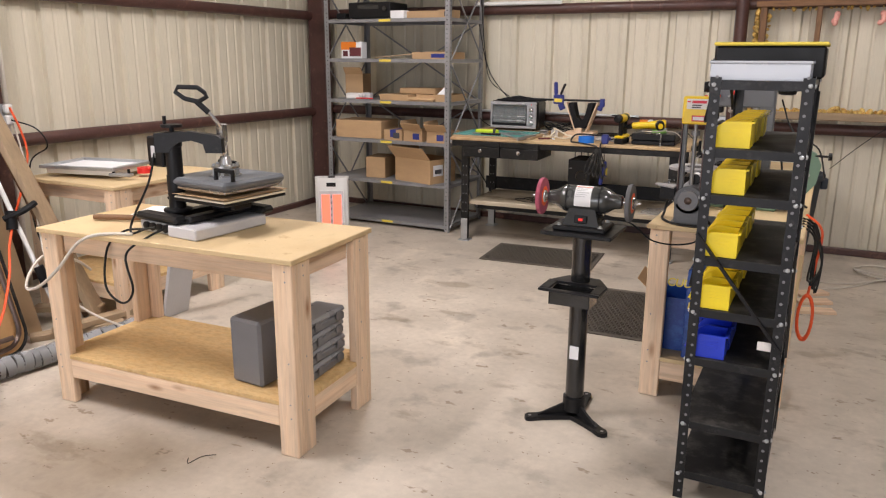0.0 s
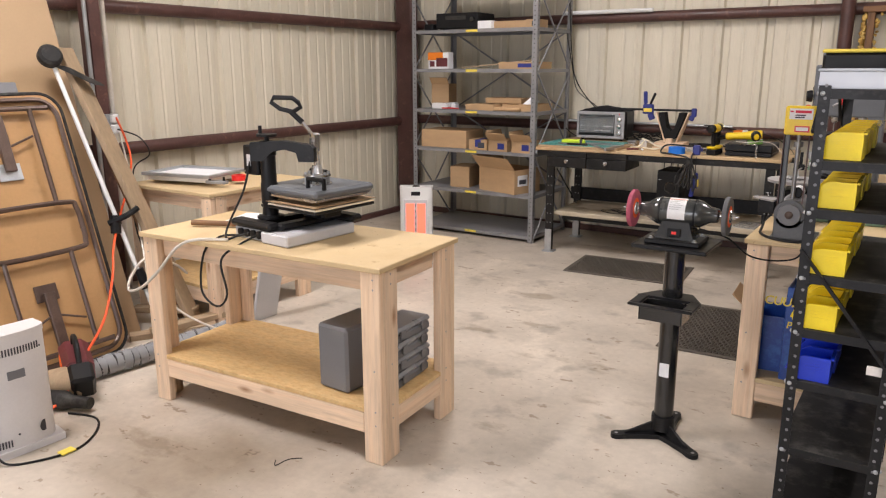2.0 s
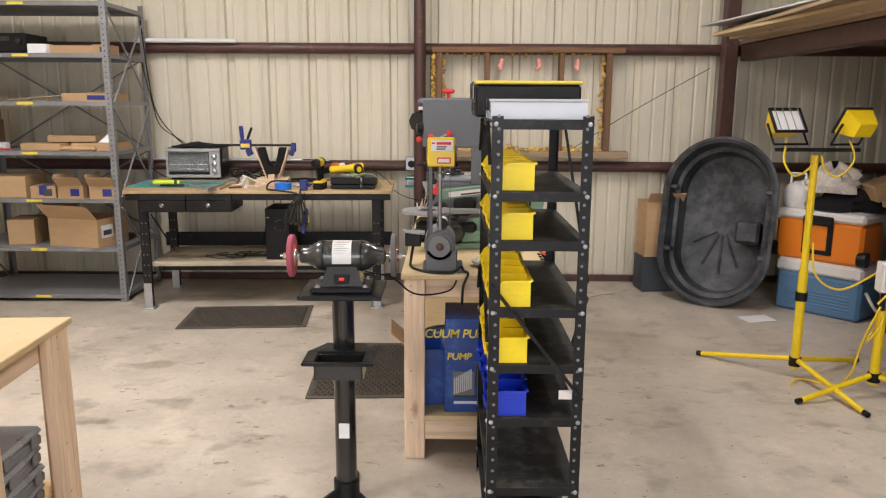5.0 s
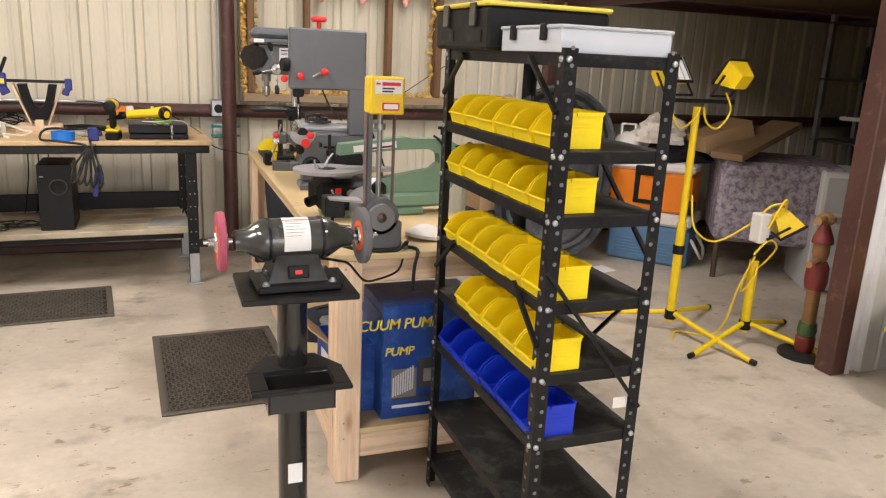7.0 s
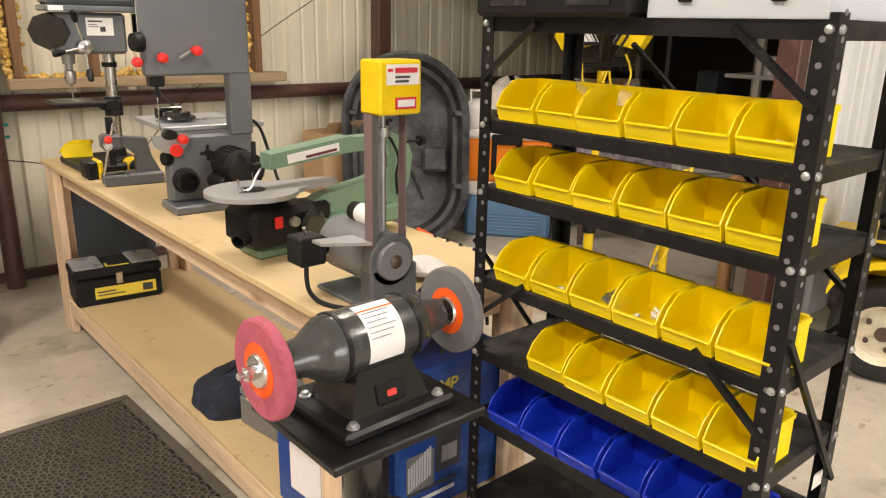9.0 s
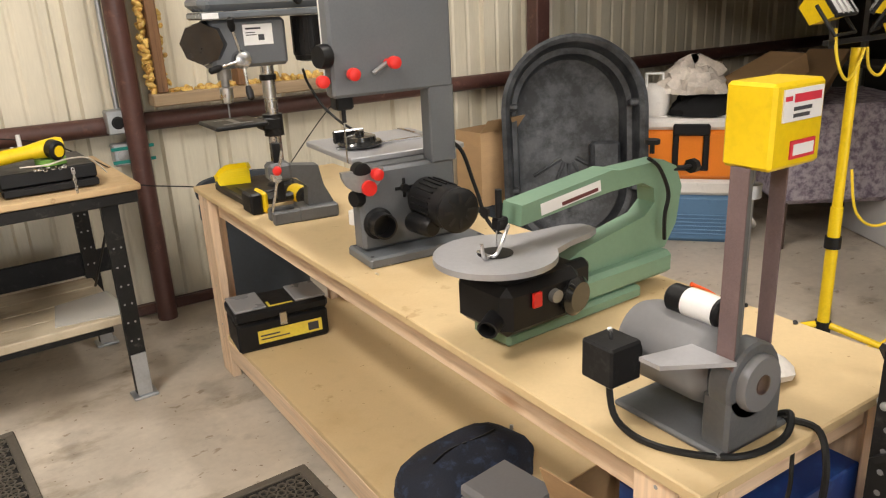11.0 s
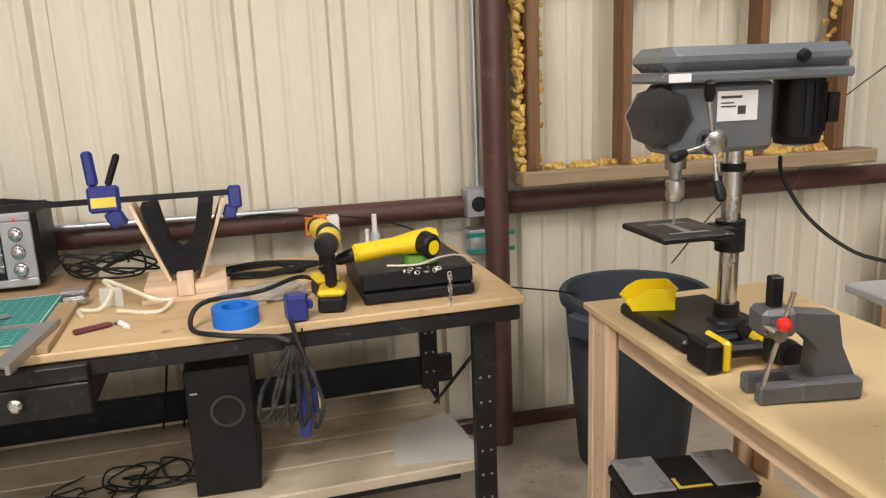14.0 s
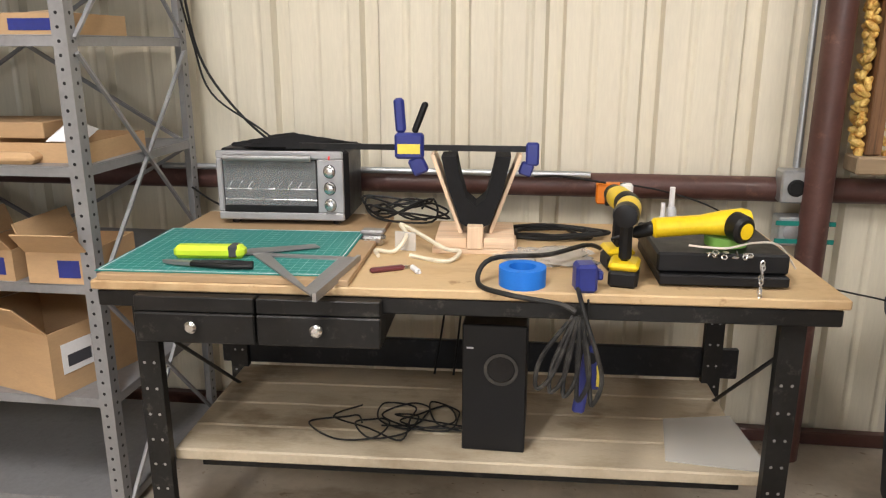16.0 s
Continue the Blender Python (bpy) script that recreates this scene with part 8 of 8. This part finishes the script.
solid("paper_scrap", Mesh().slab([(-0.12, -0.07), (0.11, -0.09), (0.13, 0.06), (-0.1, 0.08)], 0.0, 0.002), paper, "sheet of white paper on the floor", "paper", (2.0, 6.02, 0), 20)

# ---- store room side ----
YAW = -34
tk = thing("stock_tank", "black oval stock tank standing on edge, its inside showing", "tank")
tk.matrix_world = pose(1.74, 6.36, 0.0, 0, 0, YAW) @ pose(0, 0, 0.0, -11)


def oval_ring(w, h, cz, y, n=36, flat=0.62):
    """A stadium outline upright in x and z."""
    out = []
    for k in range(n):
        a = 2 * math.pi * k / n
        x = w * math.cos(a)
        z = w * math.sin(a) + math.copysign(h - w, math.sin(a))
        out.append((x, y, cz + z))
    return out


rings = [oval_ring(0.36, 0.60, 0.665, 0.30), oval_ring(0.40, 0.645, 0.665, 0.02), oval_ring(0.43, 0.665, 0.665, 0.02), oval_ring(0.435, 0.665, 0.665, -0.02), oval_ring(0.41, 0.645, 0.665, -0.03), oval_ring(0.385, 0.62, 0.665, -0.01), oval_ring(0.365, 0.60, 0.665, 0.10), oval_ring(0.335, 0.565, 0.665, 0.11), oval_ring(0.315, 0.545, 0.665, 0.25), oval_ring(0.27, 0.50, 0.665, 0.275)]
m = Mesh()
nn = 36
for r in rings:
    m.v += r
for k in range(len(rings) - 1):
    m.f += [(k * nn + i, k * nn + (i + 1) % nn, (k + 1) * nn + (i + 1) % nn, (k + 1) * nn + i) for i in range(nn)]
m.f += [tuple(range(nn))[::-1], tuple(range(9 * nn, 10 * nn))]
tank_plastic = surface("tank_plastic", (0.022, 0.024, 0.028), 0.5, var=0.3, scale=3, grain=40, bump=0.06, second=(0.075, 0.08, 0.088), mix=0.6)
part("tank_shell", m, tank_plastic, tk)
part("drain_block", Mesh().box(0.12, 0.30, 0.12, 0.26, 0.52, 0.70, 0.02), tank_plastic, tk)
for z in (0.42, 0.92):
    for sx in (-1, 1):
        part("moulded_rib", Mesh().box(sx * 0.365 - 0.035, sx * 0.365 + 0.035, 0.0, 0.1, z - 0.02, z + 0.02, 0.01), tank_plastic, tk)
for k in range(5):
    a = radians(200 + 35 * k)
    part("moulded_rib", Mesh().tube([(0.05 * math.cos(a), 0.272, 0.62 + 0.05 * math.sin(a)), (0.24 * math.cos(a), 0.272, 0.62 + 0.36 * math.sin(a))], 0.012), tank_plastic, tk)


def cooler(label, at, rz, w, d, h, body, lid_h, handle):
    c = thing("cooler", label, "cooler", at, rz, group="stacked coolers")
    part("cooler_body", Mesh().box(0, w, 0, d, 0.0, h - lid_h, 0.025), body, c)
    part("cooler_lid", Mesh().box(-0.008, w + 0.008, -0.008, d + 0.008, h - lid_h + 0.001, h, 0.02), cooler_white, c, "off-white lid")
    if handle:
        for x in (0.36 * w, 0.64 * w):
            part("handle_bar", Mesh().box(x - 0.018, x + 0.018, -0.02, 0.004, 0.08, h - lid_h + 0.03, 0.006), black_plastic, c)
        part("handle_grip", Mesh().box(0.33 * w, 0.67 * w, -0.03, 0.004, h - lid_h - 0.03, h - lid_h + 0.04, 0.01), black_plastic, c)
        part("handle_foot", Mesh().box(0.33 * w, 0.67 * w, -0.022, 0.004, 0.06, 0.09, 0.006), black_plastic, c)
        for x in (0.0, w):
            part("wheel", Mesh().rod((x - 0.03, 0.03, 0.06), (x + 0.03, 0.03, 0.06), 0.055, n=20), black_plastic, c)
        part("lid_ridge", Mesh().box(0.05, 0.28 * w, 0.05, d - 0.05, h, h + 0.008, 0.004).box(0.35 * w, 0.65 * w, 0.05, d - 0.05, h, h + 0.008, 0.004).box(0.72 * w, w - 0.05, 0.05, d - 0.05, h, h + 0.008, 0.004), cooler_white, c)
    else:
        for k in range(6):
            part("body_groove", Mesh().box(0.07, w - 0.07, -0.006, 0.002, 0.05 + 0.024 * k, 0.062 + 0.024 * k, 0.003), body, c)
        part("side_handle", Mesh().tube([(w + 0.005, 0.08, 0.22), (w + 0.07, 0.08, 0.12), (w + 0.08, 0.2, 0.06), (w + 0.07, 0.3, 0.12), (w + 0.005, 0.3, 0.22)], 0.012), cooler_white, c)
        part("hinge_dot", Mesh().box(0.05, 0.06, -0.0105, -0.007, h - lid_h + 0.02, h - lid_h + 0.026).box(w - 0.06, w - 0.05, -0.0105, -0.007, h - lid_h + 0.02, h - lid_h + 0.026), dull_steel, c)
    return c


cooler("blue cooler with a white lid on the floor", (2.27, 6.36, 0), -49, 0.62, 0.38, 0.405, cooler_blue, 0.10, False)
cooler("orange wheeled cooler stacked on a blue cooler", (2.245, 6.375, 0.407), -49, 0.63, 0.36, 0.375, cooler_orange, 0.07, True)
jug = thing("water_jug", "off-white plastic water jug on the orange cooler", "jug", (2.40, 6.40, 0.79), YAW)
part("jug_body", Mesh().lathe([(0.09, 0), (0.1, 0.02), (0.1, 0.12), (0.08, 0.16), (0.03, 0.19)], (0, 0, 0), (0, 0, 1), 24), cooler_white, jug)
part("jug_handle", Mesh().tube([(-0.05, -0.02, 0.15), (-0.05, -0.02, 0.25), (0.05, -0.02, 0.25), (0.05, -0.02, 0.15)], 0.012, smooth=False), white_plastic, jug)
random.seed(41)
heap("dark_cloth", "dark heap of folded black cloth on the cooler", "cloth", (2.66, 6.20, 0.79), 0.25, 0.17, 0.17, black_cloth, 3, n=24, rz=YAW, crumple=0.1)
heap("shopping_bag", "crumpled white plastic shopping bag on a dark heap", "bag", (2.58, 6.25, 0.92), 0.21, 0.15, 0.20, cream_film, 6, n=26, rz=YAW, crumple=0.16)
carton("open brown cardboard box standing by the stock tank", 1.50, 6.93, 0.30, 0.3, 0.24, 0.46, 4, 1, None, None, shut=False)
solid("grey_bin", Mesh().box(-0.16, 0.16, -0.12, 0.12, 0, 0.30, 0.01), slate, "dark grey plastic tub under a carton", "tub", (1.50, 6.93, 0), 4)
dt = thing("draped_table", "table draped in a spotted grey cloth", "table", (3.15, 5.75, 0), YAW)
part("cloth_drape", Mesh().box(-0.32, 0.5, -0.3, 0.5, 0.28, 0.86, 0.03), spotted_cloth, dt)
for x in (-0.28, 0.46):
    for y in (-0.26, 0.46):
        part("leg", Mesh().rod((x, y, 0), (x, y, 0.29), 0.02), rust_tube, dt)
solid("brown_board", Mesh().at(0, 0, 0, 0, -14, 0).box(-0.35, 0.5, -0.12, 0.12, 0.0, 0.05, 0.004), cardboard_dark, "long brown cardboard tray on the draped table", "tray", (3.05, 5.78, 0.95), 20)
solid("brown_carton_lid", Mesh().at(0, 0, 0, 0, -20, 0).box(-0.2, 0.2, -0.14, 0.14, 0.0, 0.12, 0.004), cardboard, "tilted brown cardboard box on the heap", "box", (2.93, 5.98, 0.95), -10)
fg = thing("white_cabinet", "scuffed white metal cabinet in the store room", "cabinet", (3.55, 5.35, 0), -30)
part("cabinet_body", Mesh().box(-0.26, 0.26, -0.26, 0.26, 0, 0.52, 0.01), light_grey, fg)
part("cabinet_door", Mesh().box(-0.25, 0.25, -0.285, -0.262, 0.02, 0.50, 0.006), light_grey, fg)
fg2 = thing("white_appliance", "white metal box appliance on a cabinet", "appliance", (3.55, 5.35, 0.522), -30)
part("appliance_body", Mesh().box(-0.24, 0.24, -0.24, 0.24, 0, 0.32, 0.012), white_plastic, fg2)
part("appliance_door", Mesh().box(-0.21, 0.17, -0.252, -0.242, 0.04, 0.28, 0.004), light_grey, fg2)
dk = thing("store_shelving", "tall dark steel shelving in the store room", "shelf", (4.45, 5.3, 0), 0)
for y in (-1.05, 0.0, 1.05):
    for x in (-0.22, 0.22):
        part("post", Mesh().box(x - 0.02, x + 0.02, y - 0.02, y + 0.02, 0, 1.95), dull_steel, dk)
# Shelf panels and some boxes carry the room's shade in their colour
for z in (0.4, 0.95, 1.45, 1.9):
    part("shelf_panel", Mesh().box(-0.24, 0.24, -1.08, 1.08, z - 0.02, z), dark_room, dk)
for k in range(9):
    h = 0.16 + 0.03 * (k % 4)
    solid("stored_box", Mesh().box(-0.12, 0.12, -0.09, 0.09, 0, h, 0.006), (dark_room, cardboard_dark, slate, dusty_black)[k % 4], "dark box on near-black store room shelving", "box", (4.38, 4.40 + 0.22 * k, (0.95, 1.45, 0.4)[k % 3] + 0.0005), group="boxes on the store shelving")
ns = thing("narrow_shelf", "grey steel shelf post with brackets near the door jamb", "shelf", (2.75, 4.42, 0))
for x in (-0.2, 0.2):
    part("post", Mesh().box(x - 0.015, x + 0.015, -0.015, 0.015, 0, 1.9), dull_steel, ns)
part("shelf_panel", Mesh().box(-0.22, 0.3, -0.14, 0.18, 1.24, 1.26), grey_paint, ns)
part("brace", Mesh().tube([(-0.2, 0.0, 1.0), (0.05, 0.0, 1.24)], 0.01, smooth=False), dull_steel, ns)
for k, x in enumerate((-0.1, 0.02)):
    wt = thing("plastic_tub", "stack of white plastic tubs on a shelf", "tub", (2.75 + x, 4.42, 1.2605), group="white tubs")
    part("tub_body", Mesh().lathe([(0.045, 0), (0.052, 0.08)], (0, 0, 0), (0, 0, 1), 20), white_plastic, wt)
    part("tub_lid", Mesh().lathe([(0.056, 0.081), (0.056, 0.092), (0.04, 0.094)], (0, 0, 0), (0, 0, 1), 20), white_plastic, wt)


def work_light(at, rz, height, heads, foot_r, label, hub):
    """Yellow tripod light stand."""
    t = thing("work_light", label, "work light", at, rz, group="yellow work lights")
    part("pole", Mesh().rod((0, 0, 0.06), (0, 0, height * 0.5), 0.025, n=16), yellow_paint, t)
    if heads == 2:
        part("inner_pole", Mesh().rod((0, 0, height * 0.5), (0, 0, height), 0.02, n=16), yellow_paint, t)
    for z in ((0.1, height * 0.38) if heads == 2 else (0.1,)):
        part("collar", Mesh().rod((0, 0, z - 0.025), (0, 0, z + 0.025), 0.033, n=16), black_plastic, t)
    for a in hub:
        c, s = math.cos(radians(a)), math.sin(radians(a))
        lg_ = part("leg", Mesh().rod((c * 0.03, s * 0.03, 0.11), (c * foot_r, s * foot_r, 0.018), 0.015, n=12), yellow_paint, t)
        part("foot", Mesh().rod((c * foot_r, s * foot_r, 0.018), (c * (foot_r + 0.03), s * (foot_r + 0.03), 0.0155), 0.0155, n=12), black_plastic, lg_)
    return t


def flood_head(parent, x, y, z, rz, tilt, guard=True):
    m0 = pose(x, y, z, 0, 0, rz) @ pose(0, 0, 0, tilt)
    def mk():
        q_ = Mesh()
        q_.m = m0
        return q_
    h_ = part("lamp_head", mk().add([(-0.09, -0.03, 0.0), (0.09, -0.03, 0.0), (0.09, -0.03, 0.14), (-0.09, -0.03, 0.14), (-0.06, 0.07, 0.03), (0.06, 0.07, 0.03), (0.06, 0.07, 0.11), (-0.06, 0.07, 0.11)], [(0, 1, 2, 3), (4, 5, 6, 7), (0, 1, 5, 4), (1, 2, 6, 5), (2, 3, 7, 6), (3, 0, 4, 7)]), yellow_paint, parent, "yellow flood lamp housing")
    part("lamp_glass", mk().box(-0.08, 0.08, -0.036, -0.031, 0.01, 0.13), white_plastic, h_)
    part("lamp_rim", mk().box(-0.097, 0.097, -0.045, -0.03, -0.008, 0.006, 0.003).box(-0.097, 0.097, -0.045, -0.03, 0.134, 0.148, 0.003).box(-0.097, -0.082, -0.045, -0.03, 0.006, 0.134, 0.003).box(0.082, 0.097, -0.045, -0.03, 0.006, 0.134, 0.003), black_plastic, h_)
    for k in range(4):
        part("guard_wire", mk().rod((-0.07 + 0.045 * k, -0.055, -0.005), (-0.07 + 0.045 * k, -0.055, 0.145), 0.003, n=6), dull_steel, h_)
    part("bracket", mk().tube([(-0.1, 0.0, 0.07), (-0.1, 0.0, -0.06), (0.1, 0.0, -0.06), (0.1, 0.0, 0.07)], 0.007, smooth=False), black_steel, h_)
    return h_


w1 = work_light((1.725, 4.80, 0), 0, 1.28, 2, 0.55, "yellow twin-head work light on a tripod", (138, -78, 28))
part("cross_bar", Mesh().box(-0.22, 0.24, -0.012, 0.012, 1.30, 1.32, 0.003), black_steel, w1)
flood_head(w1, -0.16, 0, 1.39, 10, -35)
flood_head(w1, 0.18, 0, 1.39, 200, -30)
part("lamp_cord", Mesh().tube([(-0.16, 0, 1.36), (-0.18, -0.03, 1.25), (-0.12, -0.04, 1.17), (-0.03, -0.03, 1.22), (0.0, -0.03, 1.28)], 0.006).tube([(0.18, 0, 1.36), (0.2, -0.03, 1.26), (0.12, -0.04, 1.17), (0.05, -0.03, 1.2), (0.02, -0.03, 1.28)], 0.006).tube([(0.02, -0.03, 0.8), (0.04, -0.06, 0.62), (0.16, -0.1, 0.55), (0.28, -0.2, 0.66), (0.34, -0.28, 0.78), (0.4, -0.32, 0.8)], 0.006), cord_yellow, w1)
w2 = work_light((2.04, 4.55, 0), 0, 0.95, 1, 0.47, "short yellow work light with a tilted head", (197, -55, 20))
part("cord_bundle", Mesh().tube([(0.02, 0, 0.47), (-0.03, -0.05, 0.4), (-0.06, 0, 0.3), (0.0, 0.05, 0.36), (0.06, 0, 0.45), (0.1, -0.04, 0.55), (0.02, -0.06, 0.6), (-0.05, -0.04, 0.52)], 0.006).tube([(-0.02, -0.02, 0.5), (-0.07, 0.02, 0.3), (-0.1, 0.05, 0.1), (-0.15, 0.1, 0.012), (-0.3, 0.2, 0.012), (-0.4, 0.1, 0.012)], 0.006).tube([(0.0, -0.06, 0.66), (0.04, -0.08, 0.78), (0.1, -0.06, 0.82), (0.14, -0.02, 0.72)], 0.006), cord_yellow, w2)
part("junction_box", Mesh().box(-0.04, 0.03, -0.05, 0.03, 0.58, 0.74, 0.006), cooler_white, w2)
flood_head(w2, 0.10, 0.0, 0.64, 60, 55)
part("head_mount", Mesh().rod((0, 0, 0.47), (0, 0, 0.6), 0.012).rod((0, 0, 0.62), (0.1, 0, 0.6), 0.01), black_steel, w2)

# painted wooden coat stand by the jamb: one plain turned mesh
fig = Mesh()
groups = []


def turned(prof_, p, axis, mat_ix, n_=16):
    a0 = len(fig.f)
    fig.lathe(prof_, p, axis, n_)
    groups.append((a0, len(fig.f), mat_ix))


turned([(0.13, 0), (0.13, 0.02), (0.05, 0.03)], (0, 0, 0), (0, 0, 1), 3)
turned([(0.045, 0.03), (0.05, 0.05), (0.05, 0.11), (0.04, 0.12)], (0, 0, 0), (0, 0, 1), 0)
turned([(0.045, 0.12), (0.05, 0.15), (0.045, 0.19)], (0, 0, 0), (0, 0, 1), 2)
turned([(0.035, 0.19), (0.036, 0.38)], (0, 0, 0), (0, 0, 1), 1)
turned([(0.05, 0.38), (0.058, 0.42), (0.055, 0.50), (0.04, 0.53)], (0, 0, 0), (0, 0, 1), 0)
turned([(0.03, 0.53), (0.042, 0.57), (0.04, 0.63)], (0, 0, 0), (0, 0, 1), 1)
turned([(0.055, 0.63), (0.05, 0.66), (0.02, 0.73)], (0, 0, 0), (0, 0, 1), 0)
turned([(0.03, 0.73), (0.05, 0.75), (0.045, 0.77), (0.02, 0.79)], (0, 0, 0), (0, 0, 1), 1)
turned([(0.012, 0), (0.018, 0.02), (0.016, 0.2), (0.02, 0.22)], (0.03, 0.02, 0.76), (-0.85, -0.5, 0.05), 1)
turned([(0.012, 0), (0.018, 0.02), (0.015, 0.2), (0.018, 0.22)], (0.02, 0.02, 0.54), (-0.85, -0.5, 0.03), 1)
turned([(0.012, 0), (0.016, 0.02), (0.014, 0.12)], (-0.02, -0.02, 0.54), (0.85, 0.5, -0.1), 1)
cst = solid("coat_stand", fig, surface("red_paint_wood", (0.20, 0.03, 0.025), 0.45, var=0.1), "turned wooden coat stand painted red, tan and green", "coat stand", (2.22, 4.29, 0), 0)
for mt_x in (surface("tan_turned_wood", (0.27, 0.14, 0.06), 0.45, var=0.12), surface("green_paint_wood", (0.05, 0.11, 0.04), 0.5, var=0.12), dusty_black):
    cst.data.materials.append(mt_x)
for a0, a1, ix_ in groups:
    for f_ in range(a0, a1):
        cst.data.polygons[f_].material_index = ix_

# ---- riding mower before the white wall ----
mw = thing("riding_mower", "yellow riding mower with a black seat and cream rims", "mower", (2.55, 3.61, 0), -73)


def mower_wheel(x, y, r, w_):
    t_ = part("wheel", Mesh().lathe([(r * 0.55, -w_ * 0.08), (r * 0.60, -w_ * 0.46), (r * 0.66, -w_ / 2), (r * 0.9, -w_ / 2), (r, -w_ * 0.32), (r, w_ * 0.32), (r * 0.9, w_ / 2), (r * 0.62, w_ / 2)], (x, y, r * 0.985), (0, 1, 0), 36), rubber, mw, "black ribbed tyre")
    part("rim", Mesh().lathe([(r * 0.1, -w_ * 0.27), (r * 0.2, -w_ * 0.27), (r * 0.46, -w_ * 0.18), (r * 0.54, -w_ * 0.22), (r * 0.585, -w_ * 0.46), (r * 0.615, -w_ * 0.49), (r * 0.63, -w_ * 0.4), (r * 0.63, w_ * 0.45)], (x, y, r * 0.985), (0, 1, 0), 32), cream, t_, "cream painted steel rim")
    part("hub_cap", Mesh().lathe([(r * 0.15, -w_ * 0.36), (r * 0.13, -w_ * 0.25)], (x, y, r * 0.985), (0, 1, 0), 16), rust_tube, t_)
    for k in range(5):
        a = 2 * math.pi * k / 5
        part("lug_nut", Mesh().rod((x + r * 0.34 * math.cos(a), y - w_ * 0.31, r * 0.985 + r * 0.34 * math.sin(a)), (x + r * 0.34 * math.cos(a), y - w_ * 0.2, r * 0.985 + r * 0.34 * math.sin(a)), 0.012, n=8), rust_tube, t_)


for y in (-0.36, 0.36):
    mower_wheel(0.0, y, 0.222, 0.2)
    mower_wheel(1.15, y * 0.9, 0.18, 0.15)
fend = []
for k in range(12):
    a = radians(15 + 150 * k / 11)
    fend.append((-0.30 * math.cos(a) * 0.95 + 0.03, 0.36 + 0.22 * math.sin(a)))
nf = len(fend)
for s in (-1, 1):
    m = Mesh()
    y0, y1 = s * 0.24, s * 0.47
    m.v += [(x, y0, z) for x, z in fend] + [(x, y1, z - 0.02) for x, z in fend] + [(x, y0, z - 0.012) for x, z in fend] + [(x, y1, z - 0.05) for x, z in fend]
    for i in range(nf - 1):
        m.f += [(i, i + 1, nf + i + 1, nf + i), (2 * nf + i, 3 * nf + i, 3 * nf + i + 1, 2 * nf + i + 1), (nf + i, nf + i + 1, 3 * nf + i + 1, 3 * nf + i)]
    part("fender", m, yellow_paint, mw, "yellow rear fender")
part("seat_deck", Mesh().box(-0.3, 0.35, -0.235, 0.235, 0.42, 0.56, 0.03), yellow_paint, mw)
part("fender_pad", Mesh().box(-0.16, 0.2, -0.46, -0.26, 0.565, 0.585, 0.01), black_plastic, mw)
part("seat", Mesh().box(-0.1, 0.26, -0.08, 0.24, 0.60, 0.68, 0.03), black_plastic, mw, "black vinyl seat")
part("seat_back", Mesh().at(-0.1, 0.08, 0.64, 0, -12).box(-0.05, 0.04, -0.15, 0.15, 0.0, 0.2, 0.04), black_plastic, mw)
part("seat_bracket", Mesh().box(-0.1, 0.1, -0.1, 0.1, 0.56, 0.601), dusty_black, mw)
part("chassis", Mesh().box(-0.25, 1.3, -0.2, 0.2, 0.2, 0.42, 0.02), dusty_black, mw)
part("axle", Mesh().rod((0, -0.3, 0.23), (0, 0.3, 0.23), 0.03).rod((1.15, -0.3, 0.18), (1.15, 0.3, 0.18), 0.025), dusty_black, mw)
part("hood", Mesh().box(0.65, 1.4, -0.24, 0.24, 0.42, 0.80, 0.06), yellow_paint, mw)
part("steering_column", Mesh().rod((0.62, 0, 0.42), (0.45, 0, 0.92), 0.03), black_plastic, mw)
part("steering_wheel", Mesh().tube([(0.44 + 0.06 * math.cos(2 * math.pi * k / 16), 0.17 * math.sin(2 * math.pi * k / 16), 0.93 + 0.15 * math.cos(2 * math.pi * k / 16) * 0.4) for k in range(17)], 0.013), black_plastic, mw)
part("mower_deck", Mesh().box(0.3, 0.95, -0.45, 0.45, 0.08, 0.19, 0.03), black_steel, mw)

# ---- lumber on the deck ----
random.seed(55)
z_at = 2.0605
for layer in range(4):
    x = 1.66 + 0.10 * layer
    while x < 3.1:
        w_ = random.choice((0.09, 0.14, 0.19, 0.24))
        ln_ = random.uniform(2.0, 2.75)
        tilt = random.uniform(-6, 9)
        mt_y = random.choice((pine[1], pine[1], old_wood[1], mdf, hardboard))
        if random.random() < 0.82:
            solid("lumber_board", Mesh().box(0, w_, -ln_ / 2, ln_ / 2, 0, 0.022, 0.002), mt_y, "loose timber board stacked on the deck", "board", (x, 5.62 + random.uniform(-0.15, 0.1), z_at + random.uniform(0, 0.0015)), tilt * 0.5, group="boards stacked on the deck")
        x += w_ + random.uniform(0.0, 0.05)
    z_at += 0.026
solid("plywood_sheet", Mesh().box(-0.55, 0.6, -1.2, 1.2, 0, 0.012, 0.001), light_grey, "grey-white sheet on top of the lumber", "sheet", (2.35, 5.6, z_at), 6, ry=-2)
